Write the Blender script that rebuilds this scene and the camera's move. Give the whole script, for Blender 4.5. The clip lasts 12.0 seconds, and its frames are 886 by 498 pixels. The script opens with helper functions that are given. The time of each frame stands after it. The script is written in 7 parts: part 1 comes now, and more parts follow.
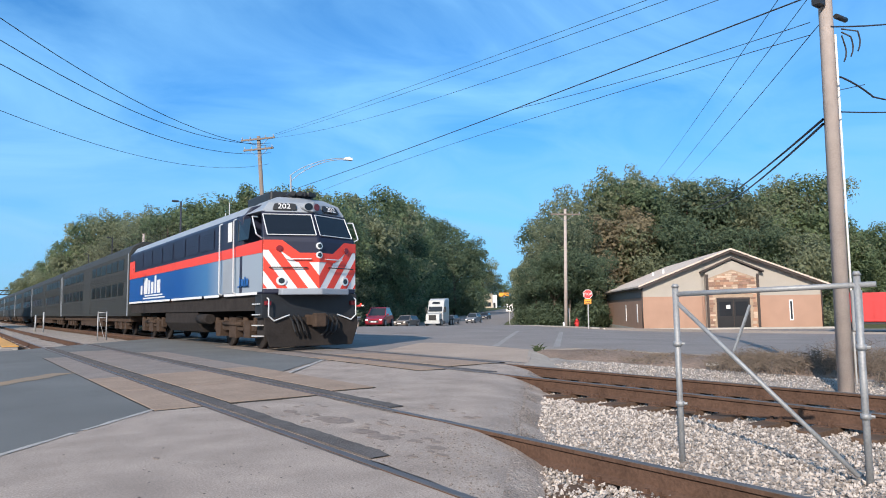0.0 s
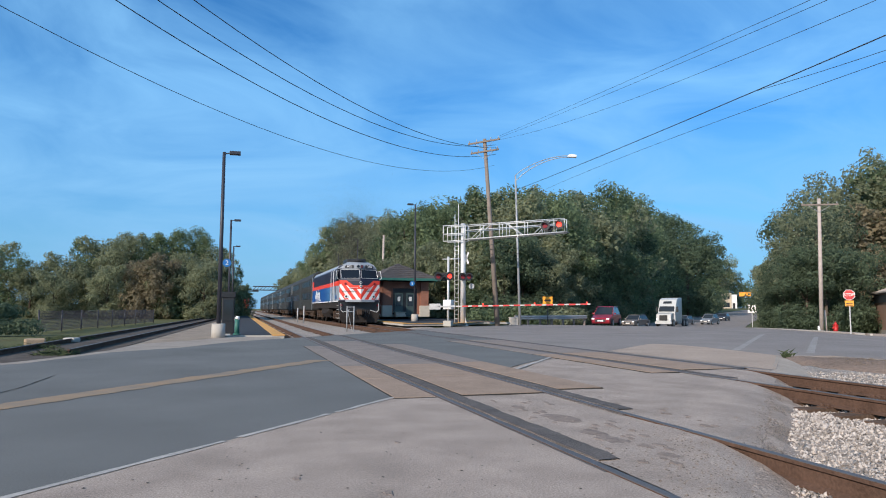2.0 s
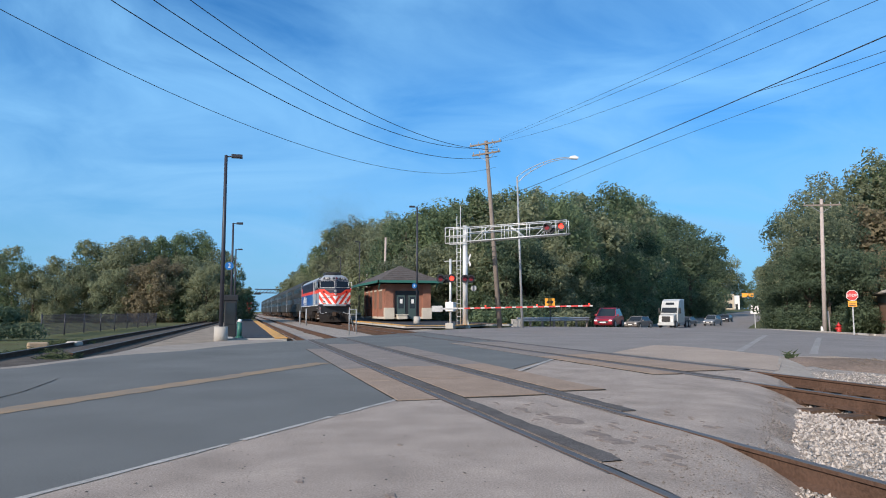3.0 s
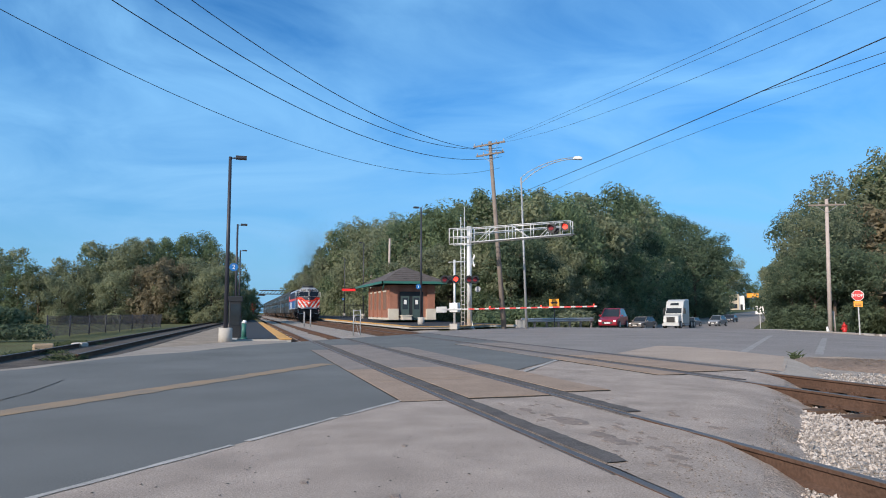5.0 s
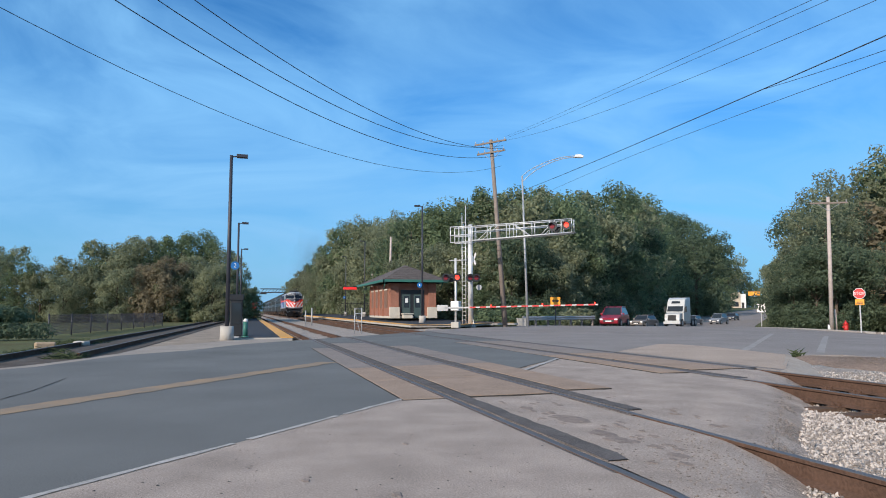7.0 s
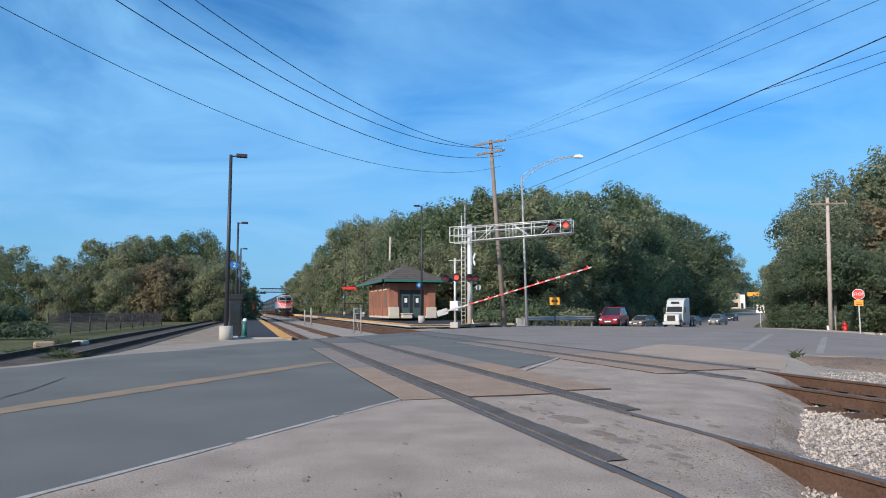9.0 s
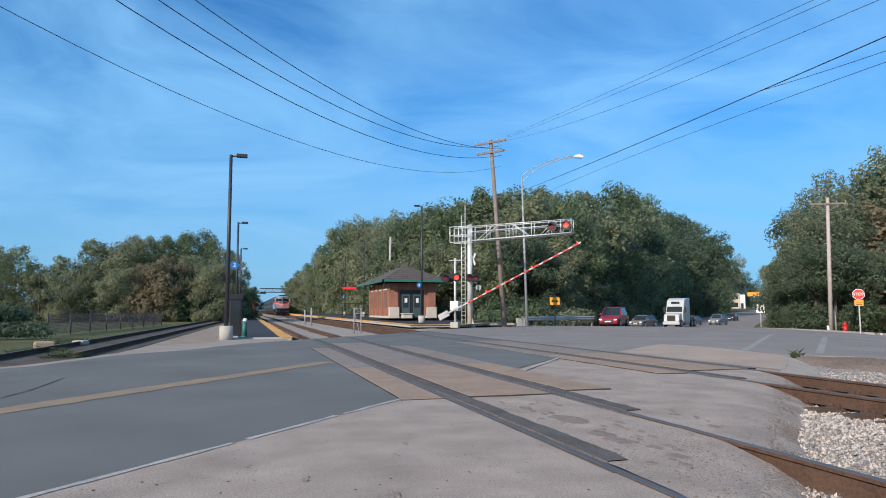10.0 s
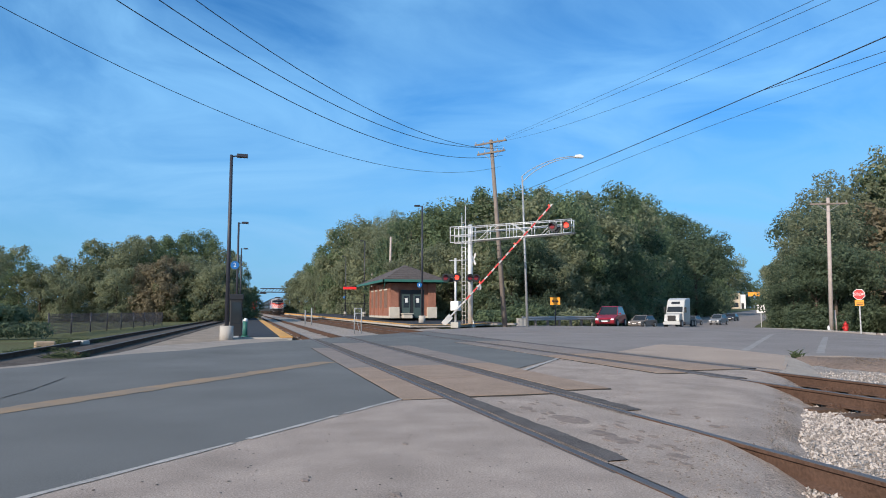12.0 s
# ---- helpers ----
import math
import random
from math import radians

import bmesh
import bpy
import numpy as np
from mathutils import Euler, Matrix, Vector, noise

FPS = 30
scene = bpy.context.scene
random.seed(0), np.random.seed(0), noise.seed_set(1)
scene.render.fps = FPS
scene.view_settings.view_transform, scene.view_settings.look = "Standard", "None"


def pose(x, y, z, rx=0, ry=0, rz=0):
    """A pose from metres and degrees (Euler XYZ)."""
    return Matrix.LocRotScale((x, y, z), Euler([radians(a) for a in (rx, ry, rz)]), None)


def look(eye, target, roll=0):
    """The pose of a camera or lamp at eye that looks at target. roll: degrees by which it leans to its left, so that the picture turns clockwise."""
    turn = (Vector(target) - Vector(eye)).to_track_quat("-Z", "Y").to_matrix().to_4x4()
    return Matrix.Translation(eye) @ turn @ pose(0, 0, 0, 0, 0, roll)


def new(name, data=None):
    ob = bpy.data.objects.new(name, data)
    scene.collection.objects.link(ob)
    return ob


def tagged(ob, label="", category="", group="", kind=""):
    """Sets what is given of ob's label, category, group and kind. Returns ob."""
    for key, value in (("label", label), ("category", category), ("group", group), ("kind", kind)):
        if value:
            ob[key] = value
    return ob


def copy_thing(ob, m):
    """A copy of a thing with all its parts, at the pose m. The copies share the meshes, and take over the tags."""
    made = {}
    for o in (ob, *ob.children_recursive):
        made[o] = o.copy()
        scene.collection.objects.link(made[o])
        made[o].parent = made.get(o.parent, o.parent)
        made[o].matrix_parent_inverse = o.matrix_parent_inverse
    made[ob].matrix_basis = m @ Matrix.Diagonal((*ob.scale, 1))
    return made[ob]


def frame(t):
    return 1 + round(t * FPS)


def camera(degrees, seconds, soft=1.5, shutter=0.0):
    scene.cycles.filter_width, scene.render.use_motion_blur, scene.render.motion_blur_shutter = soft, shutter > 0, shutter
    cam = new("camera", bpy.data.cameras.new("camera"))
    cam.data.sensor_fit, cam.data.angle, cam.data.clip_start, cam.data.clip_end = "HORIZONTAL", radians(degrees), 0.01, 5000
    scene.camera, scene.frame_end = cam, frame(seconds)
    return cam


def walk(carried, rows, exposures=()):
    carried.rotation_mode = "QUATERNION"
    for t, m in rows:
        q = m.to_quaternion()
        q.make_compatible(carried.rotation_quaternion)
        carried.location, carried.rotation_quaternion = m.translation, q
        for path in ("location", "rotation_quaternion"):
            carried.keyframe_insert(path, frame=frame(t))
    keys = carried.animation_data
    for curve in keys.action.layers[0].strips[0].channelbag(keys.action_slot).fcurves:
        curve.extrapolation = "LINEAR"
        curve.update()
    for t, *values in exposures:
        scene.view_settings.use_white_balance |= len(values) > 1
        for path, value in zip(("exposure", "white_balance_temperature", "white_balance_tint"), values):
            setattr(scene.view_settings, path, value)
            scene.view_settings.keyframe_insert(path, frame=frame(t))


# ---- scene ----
cam = camera(66.3, 12.0, soft=1.0)
# the camera stands beside the crossing and pans from the locomotive to the station
H = 1.1
PAN = [(0.0, -35.61, 5.16, 0.74), (0.5, -27.63, 5.23, 0.27), (1.0, -23.04, 5.14, 0.15), (1.5, -18.75, 5.14, -0.03),
       (2.0, -16.79, 5.08, -0.24), (2.5, -16.72, 5.18, -0.09), (3.0, -16.60, 5.26, -0.01), (5.0, -16.25, 5.33, 0.08),
       (5.5, -16.19, 5.27, 0.07), (6.0, -16.15, 5.28, 0.10), (6.5, -16.14, 5.25, 0.11), (7.0, -16.15, 5.19, 0.12),
       (9.0, -16.21, 5.19, 0.01), (9.5, -16.20, 5.19, 0.0), (10.0, -16.20, 5.19, 0.01), (10.5, -16.20, 5.18, 0.02),
       (11.0, -16.25, 5.19, 0.05), (11.5, -16.18, 5.19, 0.03), (12.0, -16.17, 5.19, 0.0)]
walk(cam, [(t, pose(0, 0, H, 90 + p, r, y)) for t, y, p, r in PAN], exposures=[(0.0, 0.20), (0.5, 0.08), (1.0, 0.03), (1.5, 0.0), (2.0, 0.0), (12.0, 0.0)])

# ---- world and sun ----
SUN_AZ, SUN_EL = 234.0, 27.0      # azimuth from +Y towards +X, elevation
world = bpy.data.worlds.new("sky")
scene.world = world
world.use_nodes = True
wn, wl = world.node_tree.nodes, world.node_tree.links
wn.clear()
w_out, w_bg = wn.new("ShaderNodeOutputWorld"), wn.new("ShaderNodeBackground")
sky = wn.new("ShaderNodeTexSky")
sky.sky_type, sky.sun_disc = "NISHITA", False
sky.sun_elevation, sky.sun_rotation = radians(SUN_EL), radians(SUN_AZ)
sky.air_density, sky.dust_density, sky.ozone_density = 1.0, 0.6, 2.5
w_co, w_map, w_sep = wn.new("ShaderNodeTexCoord"), wn.new("ShaderNodeMapping"), wn.new("ShaderNodeSeparateXYZ")
w_add, w_div, w_cmb = wn.new("ShaderNodeMath"), wn.new("ShaderNodeVectorMath"), wn.new("ShaderNodeCombineXYZ")
w_add.operation, w_add.inputs[1].default_value = "ADD", 0.22
w_div.operation = "DIVIDE"
wl.new(w_co.outputs["Generated"], w_sep.inputs[0])
wl.new(w_sep.outputs["Z"], w_add.inputs[0])
for k in range(3):
    wl.new(w_add.outputs[0], w_cmb.inputs[k])
wl.new(w_co.outputs["Generated"], w_div.inputs[0])
wl.new(w_cmb.outputs[0], w_div.inputs[1])
w_map.inputs["Scale"].default_value = (0.8, 1.15, 1.0)
w_map.inputs["Rotation"].default_value = (0, 0, radians(62))
wl.new(w_div.outputs[0], w_map.inputs[0])
w_noise, w_ramp, w_mix = wn.new("ShaderNodeTexNoise"), wn.new("ShaderNodeValToRGB"), wn.new("ShaderNodeMix")
w_noise.inputs["Scale"].default_value, w_noise.inputs["Detail"].default_value = 1.7, 9
w_noise.inputs["Roughness"].default_value, w_noise.inputs["Distortion"].default_value = 0.54, 0.9
w_ramp.color_ramp.elements[0].position, w_ramp.color_ramp.elements[1].position = 0.33, 0.76
w_ramp.color_ramp.elements[0].color, w_ramp.color_ramp.elements[1].color = (0, 0, 0, 1), (0.82, 0.82, 0.82, 1)
w_mix.data_type = "RGBA"
w_mix.inputs["B"].default_value = (2.75, 6.0, 9.6, 1)
wl.new(w_map.outputs[0], w_noise.inputs["Vector"])
wl.new(w_noise.outputs["Fac"], w_ramp.inputs[0])
wl.new(w_ramp.outputs[0], w_mix.inputs["Factor"])
w_tint = wn.new("ShaderNodeMix")
w_tint.data_type, w_tint.blend_type = "RGBA", "MULTIPLY"
w_tint.inputs["Factor"].default_value = 1.0
wl.new(sky.outputs[0], w_tint.inputs["A"])
# the blue deepens away from the sun and pales towards it
w_dot, w_near, w_blue = wn.new("ShaderNodeVectorMath"), wn.new("ShaderNodeMapRange"), wn.new("ShaderNodeMix")
w_dot.operation = "DOT_PRODUCT"
w_dot.inputs[1].default_value = (math.sin(radians(SUN_AZ)) * math.cos(radians(SUN_EL)), math.cos(radians(SUN_AZ)) * math.cos(radians(SUN_EL)), math.sin(radians(SUN_EL)))
w_near.interpolation_type = "SMOOTHSTEP"
w_near.inputs["From Min"].default_value, w_near.inputs["From Max"].default_value = -0.1, 0.95
w_blue.data_type = "RGBA"
w_blue.inputs["A"].default_value, w_blue.inputs["B"].default_value = (0.35, 0.96, 1.45, 1), (1.0, 1.05, 1.1, 1)
wl.new(w_co.outputs["Generated"], w_dot.inputs[0])
wl.new(w_dot.outputs["Value"], w_near.inputs[0])
wl.new(w_near.outputs[0], w_blue.inputs["Factor"])
wl.new(w_blue.outputs["Result"], w_tint.inputs["B"])
wl.new(w_tint.outputs["Result"], w_mix.inputs["A"])
w_hz, w_rng = wn.new("ShaderNodeMix"), wn.new("ShaderNodeMapRange")
w_hz.data_type = "RGBA"
w_hz.inputs["B"].default_value = (2.15, 4.35, 6.9, 1)      # pale haze low over the land
w_rng.inputs["From Min"].default_value, w_rng.inputs["From Max"].default_value = 0.0, 0.30
w_rng.inputs["To Min"].default_value, w_rng.inputs["To Max"].default_value = 0.9, 0.0
wl.new(w_sep.outputs["Z"], w_rng.inputs[0])
wl.new(w_rng.outputs[0], w_hz.inputs["Factor"])
wl.new(w_mix.outputs["Result"], w_hz.inputs["A"])
wl.new(w_hz.outputs["Result"], w_bg.inputs[0])
w_bg.inputs[1].default_value = 0.116
wl.new(w_bg.outputs[0], w_out.inputs[0])
sun = new("sun", bpy.data.lights.new("sun", "SUN"))
sun.data.energy, sun.data.angle, sun.data.color = 4.8, radians(0.6), (1.0, 0.88, 0.76)
sa, se = radians(SUN_AZ), radians(SUN_EL)
TO_SUN = Vector((math.sin(sa) * math.cos(se), math.cos(sa) * math.cos(se), math.sin(se)))
sun.matrix_world = look(TO_SUN * 100, (0, 0, 0))


# ---- materials ----
def mat(name, color, rough=0.6, metal=0.0, vary=0.25, scale=3.0, fine=40.0, bump=0.15, dark=None, island=0.0, objr=0.0, emit=0.0, depth=0.02, coat=0.0, spec=None, grit=0.0):
    """A surface with stains at one scale and grain at a finer one."""
    m = bpy.data.materials.new(name)
    m.use_nodes = True
    n, l = m.node_tree.nodes, m.node_tree.links
    b = n["Principled BSDF"]
    b.inputs["Roughness"].default_value, b.inputs["Metallic"].default_value = rough, metal
    b.inputs["Coat Weight"].default_value = coat
    if rough >= 0.8:
        b.inputs["Specular IOR Level"].default_value = 0.15
    if spec is not None:
        b.inputs["Specular IOR Level"].default_value = spec
    co = n.new("ShaderNodeTexCoord")
    big, small = n.new("ShaderNodeTexNoise"), n.new("ShaderNodeTexNoise")
    for t, s, d in ((big, scale, 5), (small, fine, 3)):
        t.inputs["Scale"].default_value, t.inputs["Detail"].default_value = s, d
        l.new(co.outputs["Object"], t.inputs["Vector"])
    add = n.new("ShaderNodeMath")
    add.operation = "ADD"
    l.new(big.outputs["Fac"], add.inputs[0])
    l.new(small.outputs["Fac"], add.inputs[1])
    last = add
    for socket, amount in (("Random Per Island", island), ("Random", objr)):
        if amount:
            src = n.new("ShaderNodeNewGeometry" if socket != "Random" else "ShaderNodeObjectInfo")
            mul = n.new("ShaderNodeMath")
            mul.operation = "MULTIPLY_ADD"
            mul.inputs[1].default_value = amount * 2
            l.new(src.outputs[socket], mul.inputs[0])
            l.new(last.outputs[0], mul.inputs[2])
            sub = n.new("ShaderNodeMath")
            sub.operation, sub.inputs[1].default_value = "SUBTRACT", amount
            l.new(mul.outputs[0], sub.inputs[0])
            last = sub
    ramp = n.new("ShaderNodeMapRange")
    ramp.inputs["From Min"].default_value, ramp.inputs["From Max"].default_value = 0.65, 1.35
    l.new(last.outputs[0], ramp.inputs[0])
    mix = n.new("ShaderNodeMix")
    mix.data_type = "RGBA"
    dk = dark or tuple(c * (1 - vary) for c in color)
    lt = tuple(min(1, c * (1 + vary * 0.6)) for c in color)
    mix.inputs["A"].default_value, mix.inputs["B"].default_value = (*dk, 1), (*lt, 1)
    l.new(ramp.outputs[0], mix.inputs["Factor"])
    tint = mix.outputs["Result"]
    if grit:      # fine light and dark grains
        sand, rng_g, mul_g = n.new("ShaderNodeTexNoise"), n.new("ShaderNodeMapRange"), n.new("ShaderNodeMix")
        sand.inputs["Scale"].default_value, sand.inputs["Detail"].default_value, sand.inputs["Roughness"].default_value = 70, 3, 0.75
        l.new(co.outputs["Object"], sand.inputs["Vector"])
        rng_g.inputs["From Min"].default_value, rng_g.inputs["From Max"].default_value = 0.32, 0.68
        rng_g.inputs["To Min"].default_value, rng_g.inputs["To Max"].default_value = 1 - grit, 1 + grit
        l.new(sand.outputs["Fac"], rng_g.inputs[0])
        mul_g.data_type, mul_g.blend_type = "RGBA", "MULTIPLY"
        mul_g.inputs["Factor"].default_value = 1.0
        l.new(tint, mul_g.inputs["A"])
        l.new(rng_g.outputs[0], mul_g.inputs["B"])
        tint = mul_g.outputs["Result"]
    l.new(tint, b.inputs["Base Color"])
    if bump:
        bp = n.new("ShaderNodeBump")
        bp.inputs["Strength"].default_value, bp.inputs["Distance"].default_value = bump, depth
        l.new(small.outputs["Fac"], bp.inputs["Height"])
        l.new(bp.outputs[0], b.inputs["Normal"])
    if emit:
        b.inputs["Emission Color"].default_value = (*color, 1)
        b.inputs["Emission Strength"].default_value = emit
    return m


def leaf_mat(name, color, warm):
    m = mat(name, color, rough=0.7, vary=0.3, scale=0.25, fine=2.0, bump=0, dark=warm, island=0.35, objr=0.25)
    n, l = m.node_tree.nodes, m.node_tree.links
    b = n["Principled BSDF"]
    b.inputs["Specular IOR Level"].default_value = 0.12
    tr, mx = n.new("ShaderNodeBsdfTranslucent"), n.new("ShaderNodeMixShader")
    mx.inputs[0].default_value = 0.5
    l.new(b.inputs["Base Color"].links[0].from_socket, tr.inputs[0])
    l.new(b.outputs[0], mx.inputs[1])
    l.new(tr.outputs[0], mx.inputs[2])
    l.new(mx.outputs[0], n["Material Output"].inputs[0])
    return m


JUNCTION = mat("junction_asphalt", (0.272, 0.240, 0.220), 0.9, grit=0.2, vary=0.24, scale=0.4, fine=150, bump=0.3, depth=0.006)
ASPHALT = mat("asphalt", (0.168, 0.168, 0.160), 0.9, grit=0.2, vary=0.30, scale=0.45, fine=150, bump=0.3, depth=0.006)
APRON = mat("weathered_paving", (0.392, 0.318, 0.266), 0.92, grit=0.34, vary=0.36, scale=1.6, fine=110, bump=0.4, depth=0.008)
PATCH = mat("sandy_paving", (0.43, 0.335, 0.265), 0.9, grit=0.2, vary=0.2, scale=0.7, fine=40, bump=0.4)
CONCRETE = mat("concrete", (0.45, 0.42, 0.38), 0.85, vary=0.18, scale=1.2, fine=50, bump=0.3)
TIMBER_PANEL = mat("crossing_panel", (0.27, 0.225, 0.195), 0.85, grit=0.25, vary=0.25, scale=1.5, fine=30, bump=0.4)
RUBBER = mat("rubber_strip", (0.135, 0.120, 0.112), 0.95, grit=0.3, vary=0.4, scale=3.5, fine=70, bump=0.4)
STEEL_TOP = mat("worn_rail_head", (0.17, 0.145, 0.13), 0.55, 0.5, vary=0.2, scale=3, fine=50)
RUST = mat("rusty_rail_web", (0.115, 0.068, 0.048), 0.9, vary=0.4, scale=4, fine=40, bump=0.4)
TIE = mat("weathered_tie", (0.13, 0.085, 0.06), 0.9, vary=0.4, scale=3, fine=30, bump=0.5)
STONE = mat("ballast_stone", (0.43, 0.382, 0.345), 0.95, vary=0.45, scale=5, fine=40, bump=0.3, island=0.7)
BED = mat("ballast_bed", (0.42, 0.36, 0.31), 0.95, vary=0.35, scale=2.5, fine=22, bump=1.0, depth=0.06)
DIRT = mat("dry_dirt", (0.262, 0.192, 0.148), 0.95, grit=0.35, vary=0.4, scale=0.8, fine=14, bump=0.8, depth=0.05)
GRASS = mat("grass_ground", (0.095, 0.112, 0.05), 0.95, vary=0.45, scale=0.3, fine=9, bump=0.8, depth=0.08, dark=(0.10, 0.085, 0.04))
WHITE_LINE = mat("worn_white_paint", (0.43, 0.40, 0.37), 0.9, vary=0.35, scale=2.5, fine=30, bump=0.05)
FADED_LINE = mat("faded_white_paint", (0.345, 0.318, 0.295), 0.9, vary=0.3, scale=2.5, fine=30, bump=0.05)
YELLOW_LINE = mat("worn_yellow_paint", (0.325, 0.215, 0.122), 0.9, vary=0.3, scale=1.6, fine=40, bump=0.05, dark=(0.20, 0.185, 0.165))
TACTILE = mat("tactile_yellow", (0.72, 0.36, 0.08), 0.7, vary=0.15, scale=2, fine=30)
PLAT = mat("platform_asphalt", (0.06, 0.06, 0.065), 0.8, vary=0.25, scale=1, fine=40)
GALV = mat("galvanised_steel", (0.40, 0.41, 0.42), 0.6, 0.35, vary=0.2, scale=5, fine=60)
SIGNAL_ALU = mat("signal_aluminium", (0.68, 0.68, 0.67), 0.45, 0.35, vary=0.12, scale=4, fine=60)
WOOD_POLE = mat("weathered_pole_wood", (0.24, 0.20, 0.172), 0.9, vary=0.3, scale=2, fine=25, bump=0.2)
POLE_GREY = mat("grey_pole_wood", (0.46, 0.39, 0.355), 0.9, vary=0.22, scale=3, fine=60, bump=0.15)
SHOULDER = mat("broken_asphalt", (0.42, 0.335, 0.275), 0.95, vary=0.5, scale=2.5, fine=35, bump=0.7, depth=0.03)
PANEL_WOOD = mat("panel_tan", (0.35, 0.255, 0.19), 0.9, grit=0.25, vary=0.25, scale=1.8, fine=30, bump=0.4)
TAR = mat("tar_patch", (0.265, 0.212, 0.18), 0.95, vary=0.4, scale=9, fine=60, bump=0.3)
SEAM = mat("dark_joint", (0.05, 0.045, 0.04), 0.9)
BLACK = mat("black_paint", (0.02, 0.021, 0.024), 0.5, vary=0.3)
DARK_POLE = mat("dark_pole_paint", (0.035, 0.037, 0.05), 0.5, vary=0.2)
CABLE = mat("cable", (0.03, 0.03, 0.035), 0.6, vary=0.1, bump=0)
RED = mat("red_paint", (0.55, 0.03, 0.03), 0.5, vary=0.15)
WHITE = mat("white_paint", (0.78, 0.77, 0.75), 0.5, vary=0.08)
LAMP_RED = mat("lit_red_lens", (1.0, 0.05, 0.03), 0.3, vary=0.0, bump=0, emit=2.2)
LENS_DIM = mat("unlit_red_lens", (0.20, 0.015, 0.02), 0.25, vary=0.1, bump=0)
ORANGE = mat("sign_orange", (0.85, 0.33, 0.02), 0.5, vary=0.08)
# leaf colours lifted and blued to stand in for distance haze
LEAVES = [leaf_mat("leaf_green", (0.19, 0.24, 0.13), (0.122, 0.168, 0.098)),
          leaf_mat("leaf_olive_hazed", (0.258, 0.278, 0.172), (0.182, 0.207, 0.13)),
          leaf_mat("leaf_brown", (0.285, 0.24, 0.155), (0.21, 0.185, 0.125)),
          # darker copy of the leaf colour; tree shade is put into it
          leaf_mat("leaf_dark", (0.130, 0.172, 0.105), (0.084, 0.116, 0.078))]
DRY = mat("dry_stalk", (0.16, 0.128, 0.102), 0.9, vary=0.35, scale=4, fine=30, bump=0, island=0.4)
WEED = mat("green_blade", (0.06, 0.08, 0.04), 0.8, vary=0.3, scale=4, fine=30, bump=0, island=0.3)
PIPE = mat("dull_pipe", (0.34, 0.345, 0.35), 0.6, 0.4, vary=0.25, scale=8, fine=60)
BARK = mat("bark", (0.12, 0.095, 0.075), 0.95, vary=0.4, scale=2, fine=20, bump=0.6)
GLASS = mat("dark_glass", (0.025, 0.03, 0.035), 0.06, vary=0.1, bump=0)


# ---- mesh helpers ----
def box(bm, x0, x1, y0, y1, z0, z1, m=None):
    c = [(x, y, z) for z in (z0, z1) for x, y in ((x0, y0), (x1, y0), (x1, y1), (x0, y1))]
    vs = [bm.verts.new(m @ Vector(p) if m else p) for p in c]
    for f in ((3, 2, 1, 0), (4, 5, 6, 7), (0, 1, 5, 4), (1, 2, 6, 5), (2, 3, 7, 6), (3, 0, 4, 7)):
        bm.faces.new([vs[i] for i in f])
    return vs


def tube(bm, a, b, r0, r1=None, n=8, caps=True):
    a, b = Vector(a), Vector(b)
    r1 = r0 if r1 is None else r1
    q = (b - a).to_track_quat("Z", "Y").to_matrix()
    ring = [[bm.verts.new(p + q @ Vector((r * math.cos(k * math.tau / n), r * math.sin(k * math.tau / n), 0))) for k in range(n)] for p, r in ((a, r0), (b, r1))]
    for k in range(n):
        f = bm.faces.new((ring[0][k], ring[0][(k + 1) % n], ring[1][(k + 1) % n], ring[1][k]))
        f.smooth = n > 6
    if caps:
        bm.faces.new(ring[0][::-1])
        bm.faces.new(ring[1])


def prism(bm, pts, y0, y1, axis="y"):
    """A closed outline extruded along an axis; pts are (x, z) for y, (y, z) for x, (x, y) for z."""
    put = {"y": lambda p, d: (p[0], d, p[1]), "x": lambda p, d: (d, p[0], p[1]), "z": lambda p, d: (p[0], p[1], d)}[axis]
    a, b = [bm.verts.new(put(p, y0)) for p in pts], [bm.verts.new(put(p, y1)) for p in pts]
    k = len(pts)
    for i in range(k):
        bm.faces.new((a[i], a[(i + 1) % k], b[(i + 1) % k], b[i]))
    bm.faces.new(a[::-1])
    bm.faces.new(b)


def finish(bm, name, material):
    bmesh.ops.recalc_face_normals(bm, faces=bm.faces)
    me = bpy.data.meshes.new(name)
    bm.to_mesh(me)
    bm.free()
    for m in (material if isinstance(material, (list, tuple)) else [material]):
        me.materials.append(m)
    return me


def part(name, bm, material, parent=None, label="", bevel=0.0):
    ob = new(name, finish(bm, name, material))
    if bevel:
        md = ob.modifiers.new("bevel", "BEVEL")
        md.width, md.segments, md.limit_method, md.angle_limit = bevel, 2, "ANGLE", radians(35)
    if parent is not None:
        ob.parent = parent
    return tagged(ob, label=label) if label else ob


def thing(name, m, label, category, group=""):
    ob = new(name)
    ob.empty_display_size = 0.2
    ob.matrix_basis = m
    return tagged(ob, label, category, group)


def B():
    return bmesh.new()


def text_part(name, words, size, material, parent, m, depth=0.004):
    cu = bpy.data.curves.new(name, "FONT")
    cu.body, cu.size, cu.extrude, cu.align_x, cu.align_y = words, size, depth, "CENTER", "CENTER"
    tmp = new("lettering_tmp", cu)
    me = bpy.data.meshes.new_from_object(tmp.evaluated_get(bpy.context.evaluated_depsgraph_get()))
    bpy.data.objects.remove(tmp)
    me.materials.clear()
    me.materials.append(material)
    ob = new(name, me)
    ob.parent, ob.matrix_basis = parent, m
    return ob


TRACK_A, TRACK_B = 3.25, 8.38     # centre lines of the two tracks


